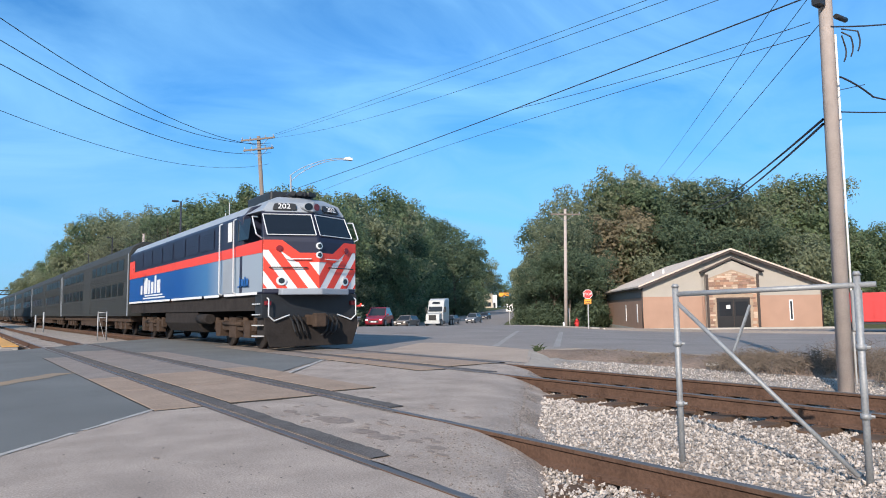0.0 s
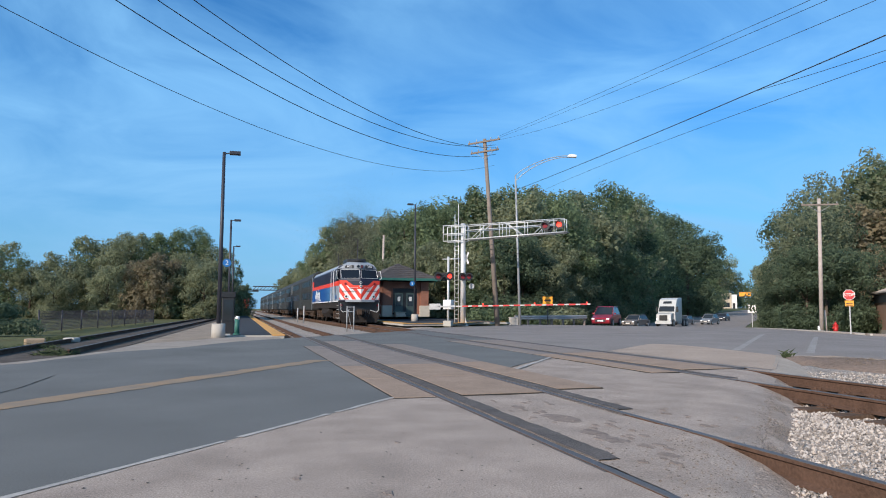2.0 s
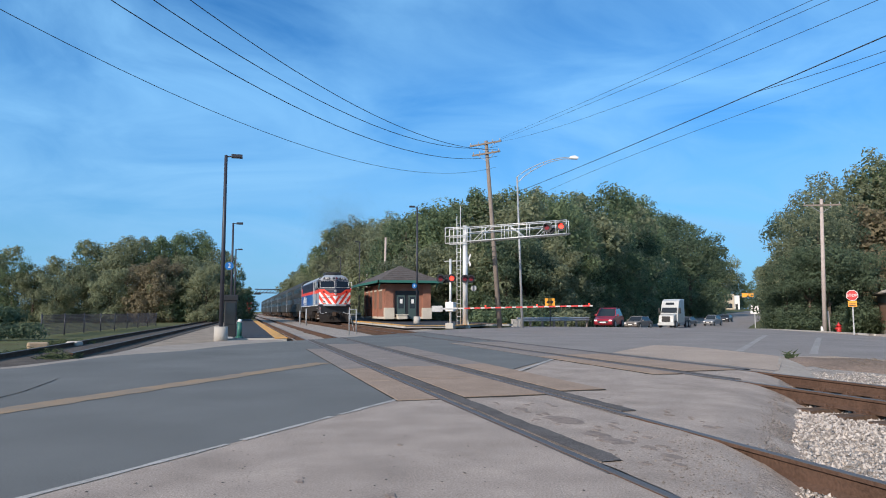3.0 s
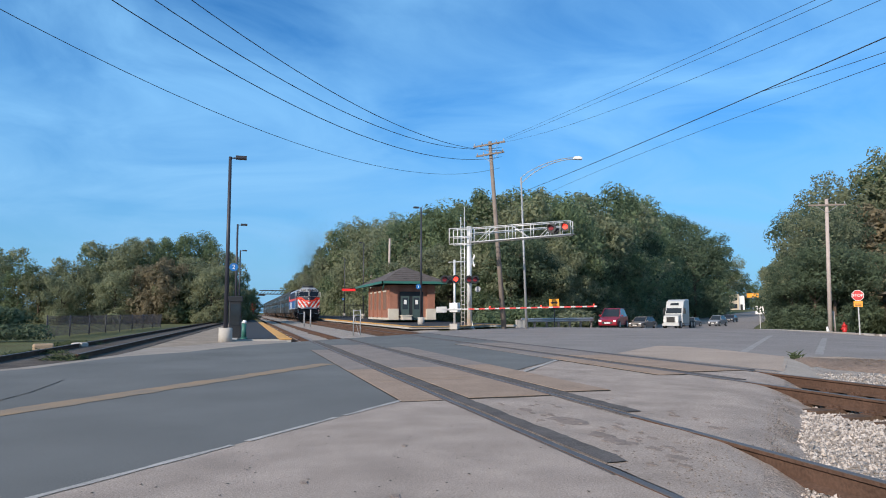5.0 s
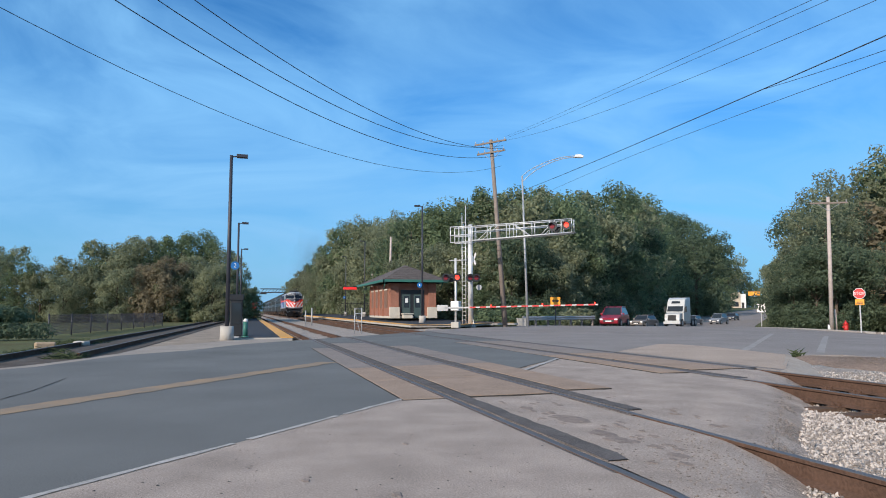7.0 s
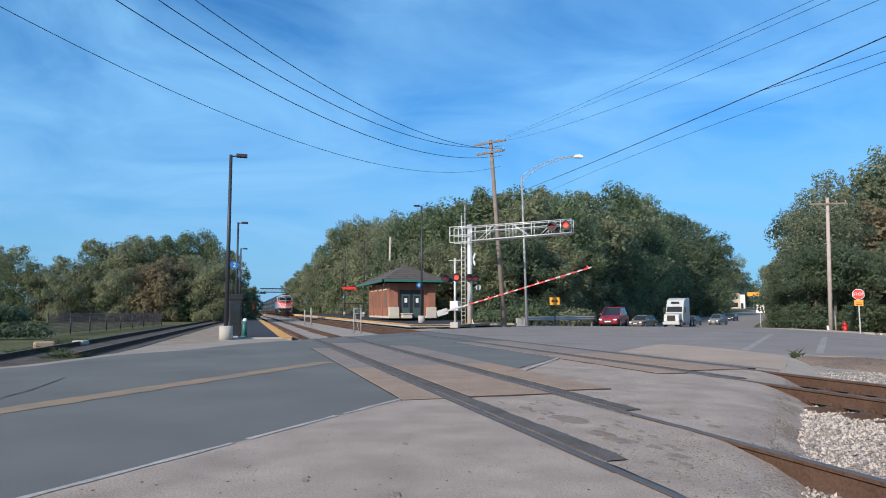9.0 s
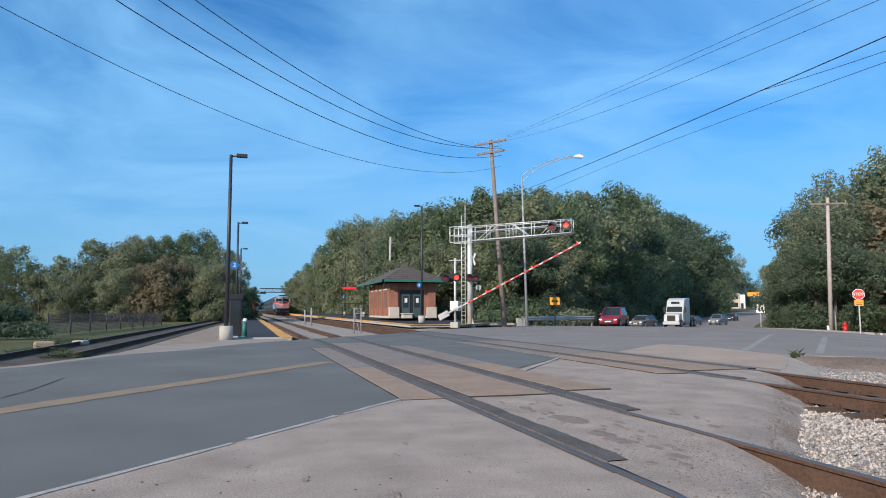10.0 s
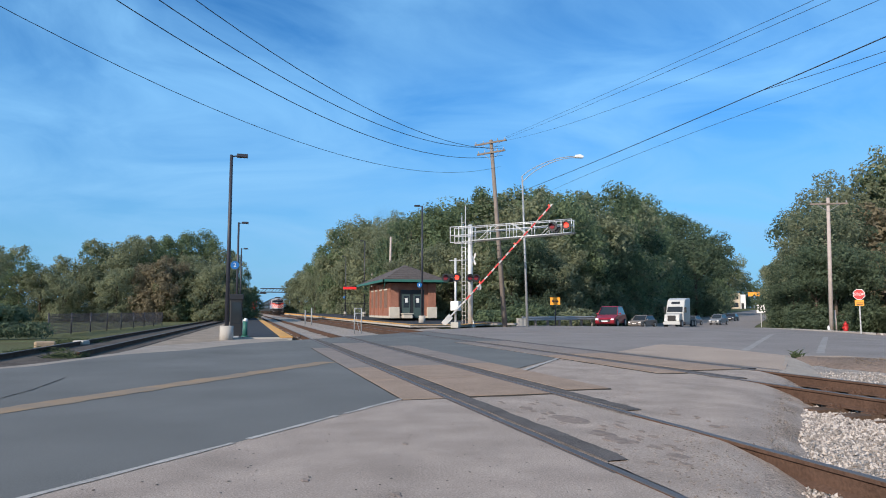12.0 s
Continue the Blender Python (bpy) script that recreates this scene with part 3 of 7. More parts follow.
def tracks():
    def cross(x):   # where the paving begins and ends on a track
        return pave_edge(x), (x * DV.x + 15.2) / 0.636
    for name, xc in (("railway_track", TRACK_A), ("railway_track", TRACK_B)):
        a, b = cross(xc)
        ties = list(np.arange(a - 14, a - 0.2, 0.53)) + list(np.arange(b + 0.3, b + 60, 0.53))
        track(name, xc, -40, 420, "rust-brown railway track on timber ties and pale ballast", None, ties)
    track("railway_track", 0, -1.6, 170, "dark disused-looking side track on old ties", pose(-4.64, 15.5, 0.12, 0, 0, -1.9), np.arange(0.3, 70, 0.55), right_start=2.6)
    bm = B()
    prism(bm, [(-6.4, 12.8), (-4.2, 15.8), (-3.2, 18.9), (2.4, 185.0), (-0.8, 185.0)], -0.1, -0.014, "z")
    tagged(part("ballast", bm, mat("old_ballast", (0.12, 0.10, 0.085), 0.95, vary=0.4, scale=1.5, fine=18, bump=0.8, depth=0.05)), "dark old ballast under the side track", kind="structure")
    # rubber strips either side of each rail inside the crossing
    for xc in (TRACK_A, TRACK_B):
        for s in (-0.7525, 0.7525):
            x = xc + s
            for a, b in ((x - STRIP_L, x - 0.038), (x + 0.085, x + STRIP_R)):
                start = {-0.7525: 1.26, 0.7525: 1.9}[s] if xc == TRACK_A else 0.75
                bm = B()
                last = None
                y0, y1 = pave_edge(b) + start, cross(b)[1]
                for k in range(161):
                    y = y0 + (y1 - y0) * (k / 160) ** 1.4
                    wob = 0.035 * noise.noise((b * 7, y * 4.5, 2)) + 0.02 * noise.noise((b, y * 19, 5)) if b > x else 0
                    row = [bm.verts.new(p) for p in ((a, y, -0.05), (a, y, 0.002), (b + wob - 0.012, y, 0.003), (b + wob, y, -0.05))]
                    for j in range(3):
                        if last:
                            bm.faces.new((last[j], row[j], row[j + 1], last[j + 1]))
                    last = row
                tagged(part("road_strip", bm, RUBBER), "dark rubber strip beside the rail", kind="structure")
    # ballast bed
    bm = B()
    xs = list(np.arange(1.0, 12.6, 0.25))
    ys = list(np.arange(-40, 12, 0.5)) + list(np.arange(12, 60, 1.5)) + list(range(60, 430, 10))
    grid = []
    for x in xs:
        edge = min(smooth(x, 0.9, 1.7), 1 - smooth(x, 12.0, 12.5))
        row = []
        for y in ys:
            inside = y < (x * DV.x + 15.2) / 0.636 and y > pave_edge(x) - 0.1
            z = -0.535 + (0.29 + 0.045 * smooth(y, 18, 27)) * edge + 0.025 * noise.noise((x * 1.7, y * 1.7, 3)) - (0.12 if inside else 0)
            if 4.5 < x < 7.0 and not inside:
                z += 0.045
            if x < 3.95 and not inside:
                z += 0.04 * smooth(x, 2.2, 2.6)
            if x > 9.9 and not inside:
                z += 0.05 + 0.09 * smooth(x, 9.9, 11.6)
            row.append(bm.verts.new((x, y, z)))
        grid.append(row)
    for r, s in zip(grid, grid[1:]):
        for k in range(len(ys) - 1):
            bm.faces.new((r[k], s[k], s[k + 1], r[k + 1])).smooth = True
    tagged(new("ballast", finish(bm, "ballast", BED)), "bed of pale crushed stone under the tracks", kind="structure")


def stones():
    """Loose ballast stones near the camera."""
    rng = random.Random(11)
    verts, faces = [], []
    base = [Vector(p).normalized() for p in ((1, 0, 0), (-1, 0, 0), (0, 1, 0), (0, -1, 0), (0, 0, 1), (0, 0, -1))]
    tri = [(0, 2, 4), (2, 1, 4), (1, 3, 4), (3, 0, 4), (2, 0, 5), (1, 2, 5), (3, 1, 5), (0, 3, 5)]
    n = 0
    while n < 62000:
        y = -3 + 14 * rng.random() ** 0.9
        x = rng.uniform(TRACK_A - 0.9, 11.7)
        if y > pave_edge(x) - 0.3 or y < 0.3 * x - 0.4 or math.hypot(x, y) > (14 if x < 9.6 else 15.5):
            continue
        if x > 10.2 and rng.random() < 0.6:
            continue
        s = rng.uniform(0.009, 0.023) * (0.75 if x > 10.2 else 1.0) * (1.0 if math.hypot(x, y) < 8 else 1.25)
        e = Euler((rng.uniform(0, 6), rng.uniform(0, 6), rng.uniform(0, 6))).to_matrix()
        z = -0.245 + rng.uniform(-0.02, 0.025) + (0.045 if 4.5 < x < 7.0 else 0.055 if x < 3.95 else 0) + (0.05 + 0.09 * smooth(x, 9.9, 11.6) if x > 9.9 else 0)
        k = len(verts)
        sc = (rng.uniform(0.7, 1.3), rng.uniform(0.7, 1.3), rng.uniform(0.5, 1.0))
        for b in base:
            p = e @ Vector([b[i] * sc[i] * s * rng.uniform(0.75, 1.2) for i in range(3)])
            verts.append((x + p.x, y + p.y, z + p.z))
        faces += [tuple(k + i for i in f) for f in tri]
        n += 1
    me = bpy.data.meshes.new("ballast_stones")
    me.from_pydata(verts, [], faces)
    me.materials.append(STONE)
    tagged(new("ballast_stones", me), "loose pale crushed stones round the rails", "gravel", kind="stuff")


# ---- train ----
NAVY = mat("navy_paint", (0.0144, 0.0173, 0.0396), 0.5, vary=0.25, scale=1.5, fine=30, bump=0.03, coat=0.0)
TRAIN_RED = mat("train_red_paint", (0.75, 0.055, 0.03), 0.4, vary=0.1, scale=2, fine=30, bump=0.03)
TRAIN_WHITE = mat("train_white_paint", (0.74, 0.74, 0.74), 0.4, vary=0.08, scale=2, fine=30, bump=0.03)
TRAIN_GREY = mat("train_silver_paint", (0.28, 0.31, 0.35), 0.45, vary=0.12, scale=1.5, fine=30, bump=0.03)
TRAIN_BLUE = mat("train_blue_paint", (0.015, 0.11, 0.36), 0.4, vary=0.15, scale=1.2, fine=30, bump=0.03)
UNDER = mat("dirty_underframe", (0.035, 0.030, 0.028), 0.85, vary=0.4, scale=3, fine=25, bump=0.3)
UNDER_BROWN = mat("rusty_underframe", (0.07, 0.048, 0.036), 0.85, vary=0.4, scale=4, fine=25, bump=0.3)
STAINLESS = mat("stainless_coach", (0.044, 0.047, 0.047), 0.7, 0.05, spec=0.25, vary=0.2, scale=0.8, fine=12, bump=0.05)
COACH_WIN = mat("coach_window", (0.012, 0.013, 0.015), 0.3, vary=0.1, bump=0, spec=0.2)
CHROME = mat("bright_handrail", (0.75, 0.75, 0.74), 0.35, 0.3, vary=0.05, bump=0)
SMOKED = mat("windscreen_glass", (0.012, 0.018, 0.028), 0.1, vary=0.1, bump=0, spec=0.2)


def fade_mat():
    """Side paint that passes from silver at the cab to blue at the rear."""
    m = mat("silver_to_blue_paint", (0.4, 0.4, 0.4), 0.4, vary=0.1, bump=0.03)
    n, l = m.node_tree.nodes, m.node_tree.links
    co, sep, ramp = n.new("ShaderNodeTexCoord"), n.new("ShaderNodeSeparateXYZ"), n.new("ShaderNodeValToRGB")
    mr = n.new("ShaderNodeMapRange")
    l.new(co.outputs["Object"], sep.inputs[0])
    l.new(sep.outputs["Y"], mr.inputs[0])
    mr.inputs["From Min"].default_value, mr.inputs["From Max"].default_value = 0.0, 17.6
    l.new(mr.outputs[0], ramp.inputs[0])
    cr = ramp.color_ramp
    cr.elements[0].position, cr.elements[0].color = 0.16, (0.27, 0.32, 0.38, 1)
    cr.elements[1].position, cr.elements[1].color = 0.46, (0.007, 0.075, 0.28, 1)
    e = cr.elements.new(0.28)
    e.color = (0.05, 0.16, 0.34, 1)
    l.new(ramp.outputs[0], n["Principled BSDF"].inputs["Base Color"])
    return m


FADE = fade_mat()


def quad_plate(bm, pts, nrm, t=0.012):
    """A thin plate over a planar outline."""
    nrm = Vector(nrm).normalized() * t
    a = [bm.verts.new(Vector(p)) for p in pts]
    b = [bm.verts.new(Vector(p) + nrm) for p in pts]
    k = len(pts)
    for i in range(k):
        bm.faces.new((a[i], a[(i + 1) % k], b[(i + 1) % k], b[i]))
    bm.faces.new(a[::-1])
    bm.faces.new(b)


def bent_bar(bm, pts, r=0.02, n=6):
    for a, b in zip(pts, pts[1:]):
        tube(bm, a, b, r, n=n)


def truck(parent, y, axles=(-1.37, 1.37), r=0.51):
    bm = B()
    for s in (-1, 1):
        x0, x1 = (1.02 * s, 1.18 * s) if s > 0 else (1.18 * s, 1.02 * s)
        box(bm, x0, x1, y - 2.0, y + 2.0, 0.55, 0.86)
        box(bm, x0 - 0.04, x1 + 0.04, y - 0.35, y + 0.35, 0.32, 0.95)
        for a in axles:
            box(bm, x0 - 0.06, x1 + 0.06, y + a - 0.24, y + a + 0.24, 0.34, 0.78)
            tube(bm, (s * 1.1, y + a + 0.45, 0.5), (s * 1.1, y + a + 0.45, 0.95), 0.1)
            tube(bm, (s * 1.1, y + a - 0.45, 0.5), (s * 1.1, y + a - 0.45, 0.95), 0.1)
        tube(bm, (s * 1.2, y - 0.9, 0.75), (s * 1.2, y + 0.9, 0.75), 0.07)
    box(bm, -1.0, 1.0, y - 0.3, y + 0.3, 0.5, 1.0)
    t = part("bogie", bm, UNDER_BROWN, parent, "dirty brown bogie frame")
    for a in axles:
        for s in (-1, 1):
            bm = B()
            tube(bm, (s * 0.68, y + a, r), (s * 0.82, y + a, r), r, n=24)
            tube(bm, (s * 0.82, y + a, r), (s * 0.86, y + a, r), r * 0.35, n=16)
            part("wheel", bm, UNDER, t, "dark steel wheel")


NOSE = 0.55


def point_nose(lo):
    """The cab front comes to a shallow point along its middle."""
    for ob in lo.children_recursive:
        me = ob.data
        if ob.name.startswith("lettering") or not me.vertices:
            continue
        co = [v.co for v in me.vertices]
        if min(c.y for c in co) > 2.1 or sum(c.z for c in co) / len(co) < 1.55:
            continue
        bm = B()
        bm.from_mesh(me)
        if min(c.x for c in co) < -0.01 and max(c.x for c in co) > 0.01:
            bmesh.ops.bisect_plane(bm, geom=bm.verts[:] + bm.edges[:] + bm.faces[:], plane_co=(0, 0, 0), plane_no=(1, 0, 0))
        for v in bm.verts:
            v.co.y -= NOSE * min(1, max(0, (2.1 - v.co.y) / 1.6)) * max(0, 1 - abs(v.co.x) / 1.46)
        bm.to_mesh(me)
        bm.free()


def locomotive():
    L, W = 17.6, 1.525
    lo = thing("locomotive", pose(TRACK_B + 0.05, 18.4, 0.006), "navy and blue diesel locomotive with red and white striped nose", "locomotive")
    SILL, WAIST, SHO, TOP = 1.62, 3.12, 3.95, 4.50
    # carbody behind the nose, with chamfered roof
    bm = B()
    out = [(-W, SILL), (W, SILL), (W, SHO), (W - 0.28, 4.28), (W - 0.75, 4.42), (-W + 0.75, 4.42), (-W + 0.28, 4.28), (-W, SHO)]
    prism(bm, out, 1.5, L)
    part("carbody", bm, NAVY, lo, "navy upper carbody", 0.03)
    # roof crown in silver
    bm = B()
    prism(bm, [(-W + 0.02, SHO + 0.01), (-W + 0.26, 4.30), (-W + 0.74, 4.44), (W - 0.74, 4.44), (W - 0.26, 4.30), (W - 0.02, SHO + 0.01), (W - 0.3, SHO + 0.2), (-W + 0.3, SHO + 0.2)], 1.6, L - 0.3)
    part("roof", bm, TRAIN_GREY, lo, "silver roof with sloping edges")
    # nose block and cab
    bm = B()
    pts = [(0.0, SILL), (0.0, 3.05), (0.04, 3.22), (0.48, 3.98), (0.62, 4.30), (0.95, 4.50), (2.1, 4.50), (2.1, SILL)]
    prism(bm, pts, -W, W, "x")
    for v in bm.verts:    # the nose narrows a little to the front
        if v.co.y < 0.7:
            v.co.x *= 0.955 if v.co.z < 3.5 else 0.86 if v.co.z < 4.1 else 0.70
        elif v.co.z > 4.1:
            v.co.x *= 0.48
    part("cab", bm, NAVY, lo, "navy cab with a raked windscreen", 0.04)
    bm = B()
    prism(bm, [(0.50, 4.03), (0.61, 4.32), (0.94, 4.525), (2.2, 4.525), (2.2, 4.03)], -W, W, "x")
    for v in bm.verts:
        v.co.x *= 0.50 if v.co.z > 4.4 else 0.735 if v.co.z > 4.2 else 0.875 if v.co.y < 0.7 else 0.99
    part("cab_roof", bm, TRAIN_GREY, lo, "silver cab roof", 0.03)
    # silver brow above the windscreen
    bm = B()
    quad_plate(bm, [(-1.27, 0.49, 4.0), (1.27, 0.49, 4.0), (1.12, 0.61, 4.31), (0.74, 0.93, 4.50), (-0.74, 0.93, 4.50), (-1.12, 0.61, 4.31)], (0, -0.8, 0.5), 0.02)
    part("brow", bm, TRAIN_GREY, lo, "silver brow")
    for s in (-1, 1):
        bm = B()
        quad_plate(bm, [(s * 1.06, 0.495, 4.075), (s * 1.02, 0.485, 4.05), (s * 0.46, 0.485, 4.05), (s * 0.42, 0.495, 4.075), (s * 0.42, 0.57, 4.235), (s * 0.46, 0.585, 4.26), (s * 0.95, 0.585, 4.26), (s * 0.99, 0.57, 4.235)], (0, -0.9, 0.4), 0.05)
        nb = part("number_board", bm, BLACK, lo, "black number board", 0.015)
        text_part("lettering", "202", 0.25, TRAIN_WHITE, nb, pose(s * 0.75, 0.487 - NOSE * (1 - 0.75 / 1.46), 4.175, 64, 0, s * 21))
        # windscreen pane and its frame
        lft, rgt = (0.06, 1.34) if s > 0 else (-1.34, -0.06)
        bm = B()
        quad_plate(bm, [(lft, 0.06, 3.31), (rgt, 0.06, 3.31), (rgt * 0.94, 0.43, 3.92), (lft, 0.43, 3.92)], (0, -0.86, 0.5), 0.02)
        wp = part("windscreen", bm, SMOKED, lo, "dark windscreen pane")
        bm = B()
        ring = [(lft, 0.03, 3.30), (rgt, 0.03, 3.30), (rgt * 0.94, 0.41, 3.93), (lft, 0.41, 3.93)]
        bent_bar(bm, ring + ring[:1], 0.015)
        part("window_frame", bm, CHROME, wp, "bright window frame")
    # striped lower nose: white ground, red chevrons, red band above
    NW = W * 0.955
    bm = B()
    quad_plate(bm, [(-NW, -0.004, 1.76), (NW, -0.004, 1.76), (NW, -0.004, 3.02), (-NW, -0.004, 3.02)], (0, -1, 0), 0.01)
    nose = part("nose_panel", bm, TRAIN_WHITE, lo, "white nose panel")
    z0, z1 = 1.77, 2.82
    for s in (-1, 1):
        for k in range(5):
            x = 0.29 + (k - 1) * 0.53
            pts = []
            # bands that lean outwards to the top
            for (px, pz) in ((x, z0), (x + 0.28, z0), (x + 0.28 + 0.80, z1 + 0.1), (x + 0.80, z1 + 0.1)):
                pts.append((px, pz))
            if k == 0:
                pts = [(0.0, z0), (0.03, z0), (0.83, z1 + 0.1), (0.55, z1 + 0.1), (0.0, z0 + 0.36)]
            clip = []
            for i, (px, pz) in enumerate(pts):     # cut at the nose's edge
                qx, qz = pts[(i + 1) % len(pts)]
                inside, nxt = px <= NW, qx <= NW
                if inside:
                    clip.append((px, pz))
                if inside != nxt:
                    f = (NW - px) / (qx - px)
                    clip.append((NW, pz + (qz - pz) * f))
            if len(clip) >= 3:
                bm = B()
                quad_plate(bm, [(s * a, -0.016, b) for a, b in clip], (0, -1, 0), 0.004)
                part("stripe", bm, TRAIN_RED, nose, "red diagonal stripe")
    bm = B()
    quad_plate(bm, [(-NW - 0.004, -0.026, 2.86), (-NW - 0.004, -0.026, 3.14), (-0.98, -0.026, 3.14), (-0.52, -0.026, 2.78), (0.52, -0.026, 2.78), (0.98, -0.026, 3.14), (NW + 0.004, -0.026, 3.14), (NW + 0.004, -0.026, 2.86),
                    (1.05, -0.026, 2.86), (0.60, -0.026, 2.52), (-0.60, -0.026, 2.52), (-1.05, -0.026, 2.86)], (0, -1, 0), 0.006)
    part("band", bm, TRAIN_RED, nose, "bright red band dipping at the middle")
    bm = B()
    quad_plate(bm, [(-0.97, -0.021, 3.10), (-0.5, -0.021, 2.72), (0.5, -0.021, 2.72), (0.97, -0.021, 3.10)], (0, -1, 0), 0.006)
    part("nose_centre", bm, NAVY, nose, "navy nose centre")
    for x, z, r, mm in ((0, 2.98, 0.10, CHROME), (0, 2.72, 0.10, CHROME), (-1.0, 1.98, 0.13, CHROME), (1.0, 1.98, 0.13, CHROME), (-1.05, 2.90, 0.085, LENS_DIM), (1.05, 2.90, 0.085, LENS_DIM)):
        bm = B()
        tube(bm, (x, -0.02, z), (x, -0.07, z), r, n=16)
        hl = part("headlight", bm, mm, lo, "round bright-rimmed lamp" if mm is CHROME else "unlit red marker lamp")
        bm = B()
        tube(bm, (x, -0.07, z), (x, -0.078, z), r * 0.62, n=16)
        part("lens", bm, GLASS if mm is CHROME else LENS_DIM, hl)
    # grab rails on the nose
    for pts in ([(-0.85, -0.03, 2.60), (-0.85, -0.1, 2.60), (-0.25, -0.1, 2.60), (-0.25, -0.03, 2.60)], [(0.85, -0.03, 2.60), (0.85, -0.1, 2.60), (0.25, -0.1, 2.60), (0.25, -0.03, 2.60)],
                [(-1.3, -0.03, 2.36), (-1.3, -0.1, 2.36), (-0.35, -0.1, 2.36), (-0.35, -0.03, 2.36)], [(1.3, -0.03, 2.36), (1.3, -0.1, 2.36), (0.35, -0.1, 2.36), (0.35, -0.03, 2.36)]):
        bm = B()
        bent_bar(bm, pts, 0.018)
        part("grab_rail", bm, CHROME if pts[0][2] > 2.5 else BLACK, lo)
    # anticlimber, pilot plough, coupler, hoses
    bm = B()
    box(bm, -1.05, 1.05, -0.22, 0.05, 1.58, 1.76)
    part("anticlimber", bm, TRAIN_GREY, lo, "silver anticlimber ledge", 0.03)
    bm = B()
    box(bm, -1.48, 1.48, -0.05, 0.5, 0.95, 1.62)
    part("buffer_beam", bm, BLACK, lo, "black buffer beam")
    bm = B()
    prism(bm, [(-1.45, 0.95), (1.45, 0.95), (1.45, 0.62), (1.28, 0.12), (-1.28, 0.12), (-1.45, 0.62)], -0.16, -0.08)
    part("plough", bm, UNDER, lo, "dirty dark pilot plough", 0.02)
    bm = B()
    box(bm, -0.2, 0.2, -0.75, 0.0, 0.72, 1.02)
    box(bm, -0.28, 0.05, -0.95, -0.7, 0.68, 1.06)
    part("coupler", bm, UNDER_BROWN, lo, "rusty coupler", 0.03)
    for s in (-1, 1):
        for k in range(3):
            bm = B()
            x = s * (0.42 + 0.14 * k)
            bent_bar(bm, [(x, -0.1, 1.0), (x, -0.32, 0.85), (x - s * 0.08, -0.34, 0.55), (x - s * 0.2, -0.25, 0.42)], 0.03)
            part("air_hose", bm, BLACK, lo)
        bm = B()
        bent_bar(bm, [(s * 1.36, -0.1, 1.5), (s * 1.36, -0.22, 1.45), (s * 1.36, -0.22, 1.0), (s * 1.2, -0.22, 0.86), (s * 0.75, -0.22, 1.02)], 0.02)
        part("grab_rail", bm, CHROME, lo)
        bm = B()
        box(bm, min(s * 1.24, s * 1.42), max(s * 1.24, s * 1.42), -0.12, -0.04, 1.30, 1.42)
        part("step_light_box", bm, LENS_DIM, lo, "small red box on the beam")
    # sides
    for s in (-1, 1):
        e = s * (W + 0.006)
        bm = B()
        f = s * (W * 0.956 + 0.006)
        quad_plate(bm, [(f, 0.01, 1.68), (e, 2.1, 1.68), (e, 2.1, 2.82), (f, 0.01, 2.82)], (s, 0, 0), 0.006)
        quad_plate(bm, [(e, 2.1, 1.68), (e, L - 0.05, 1.68), (e, L - 0.05, 2.82), (e, 2.1, 2.82)], (s, 0, 0), 0.006)
        side = part("side_panel", bm, FADE, lo, "lower side fading from silver to blue")
        bm = B()
        e = s * (W + 0.014)
        g = s * (W * 0.956 + 0.014)
        quad_plate(bm, [(g, 0.0, 2.78), (e, 2.1, 2.78), (e, 2.1, 3.10), (g, 0.0, 3.14)], (s, 0, 0), 0.006)
        quad_plate(bm, [(e, 2.1, 2.78), (e, L - 0.05, 2.78), (e, L - 0.05, 3.62), (e, L - 1.2, 3.62), (e, L - 1.2, 3.08), (e, 2.1, 3.08)], (s, 0, 0), 0.006)
        part("band", bm, TRAIN_RED, side, "bright red band rising at the rear")
        bm = B()
        for a, b in ((0.2, 3.1), (3.6, 5.2), (5.5, 9.5), (9.8, L - 0.1)):
            quad_plate(bm, [(e, a, 1.60), (e, b, 1.60), (e, b, 1.68), (e, a, 1.68)], (s, 0, 0), 0.01)
        part("sill_stripe", bm, TRAIN_WHITE, side, "white sill stripe")
        # maker's emblem as plain bars
        bm = B()
        for k, (a, w) in enumerate(((11.4, 0.55), (12.1, 0.3), (12.6, 0.45), (13.25, 0.3), (13.7, 0.7), (14.7, 0.35))):
            hh = (0.55, 0.75, 0.5, 0.6, 0.72, 0.4)[k]
            quad_plate(bm, [(e, a, 1.98), (e, a + w, 1.98), (e, a + w, 1.98 + hh), (e, a, 1.98 + hh)], (s, 0, 0), 0.004)
        quad_plate(bm, [(e, 10.6, 1.76), (e, 14.6, 1.76), (e, 14.6, 1.82), (e, 10.6, 1.82)], (s, 0, 0), 0.004)
        quad_plate(bm, [(e, 11.0, 1.87), (e, 14.2, 1.87), (e, 14.2, 1.93), (e, 11.0, 1.93)], (s, 0, 0), 0.004)
        part("emblem", bm, TRAIN_WHITE, side, "white lettering bars")
        bm = B()
        for a, w, hh in ((0.95, 0.16, 0.24), (1.17, 0.1, 0.3), (1.33, 0.2, 0.24), (1.6, 0.1, 0.3), (0.9, 0.95, 0.04)):
            quad_plate(bm, [(e, a, 1.85), (e, a + w, 1.85), (e, a + w, 1.85 + hh), (e, a, 1.85 + hh)], (s, 0, 0), 0.004)
        part("emblem", bm, TRAIN_BLUE, side, "small blue lettering bars")
        # cab side window, door with rails, mirror
        bm = B()
        quad_plate(bm, [(e * 0.982, 1.0, 3.25), (e, 1.9, 3.25), (e * 0.992, 1.9, 3.88), (e * 0.925, 1.05, 3.88)], (s, 0, 0.1), 0.016)
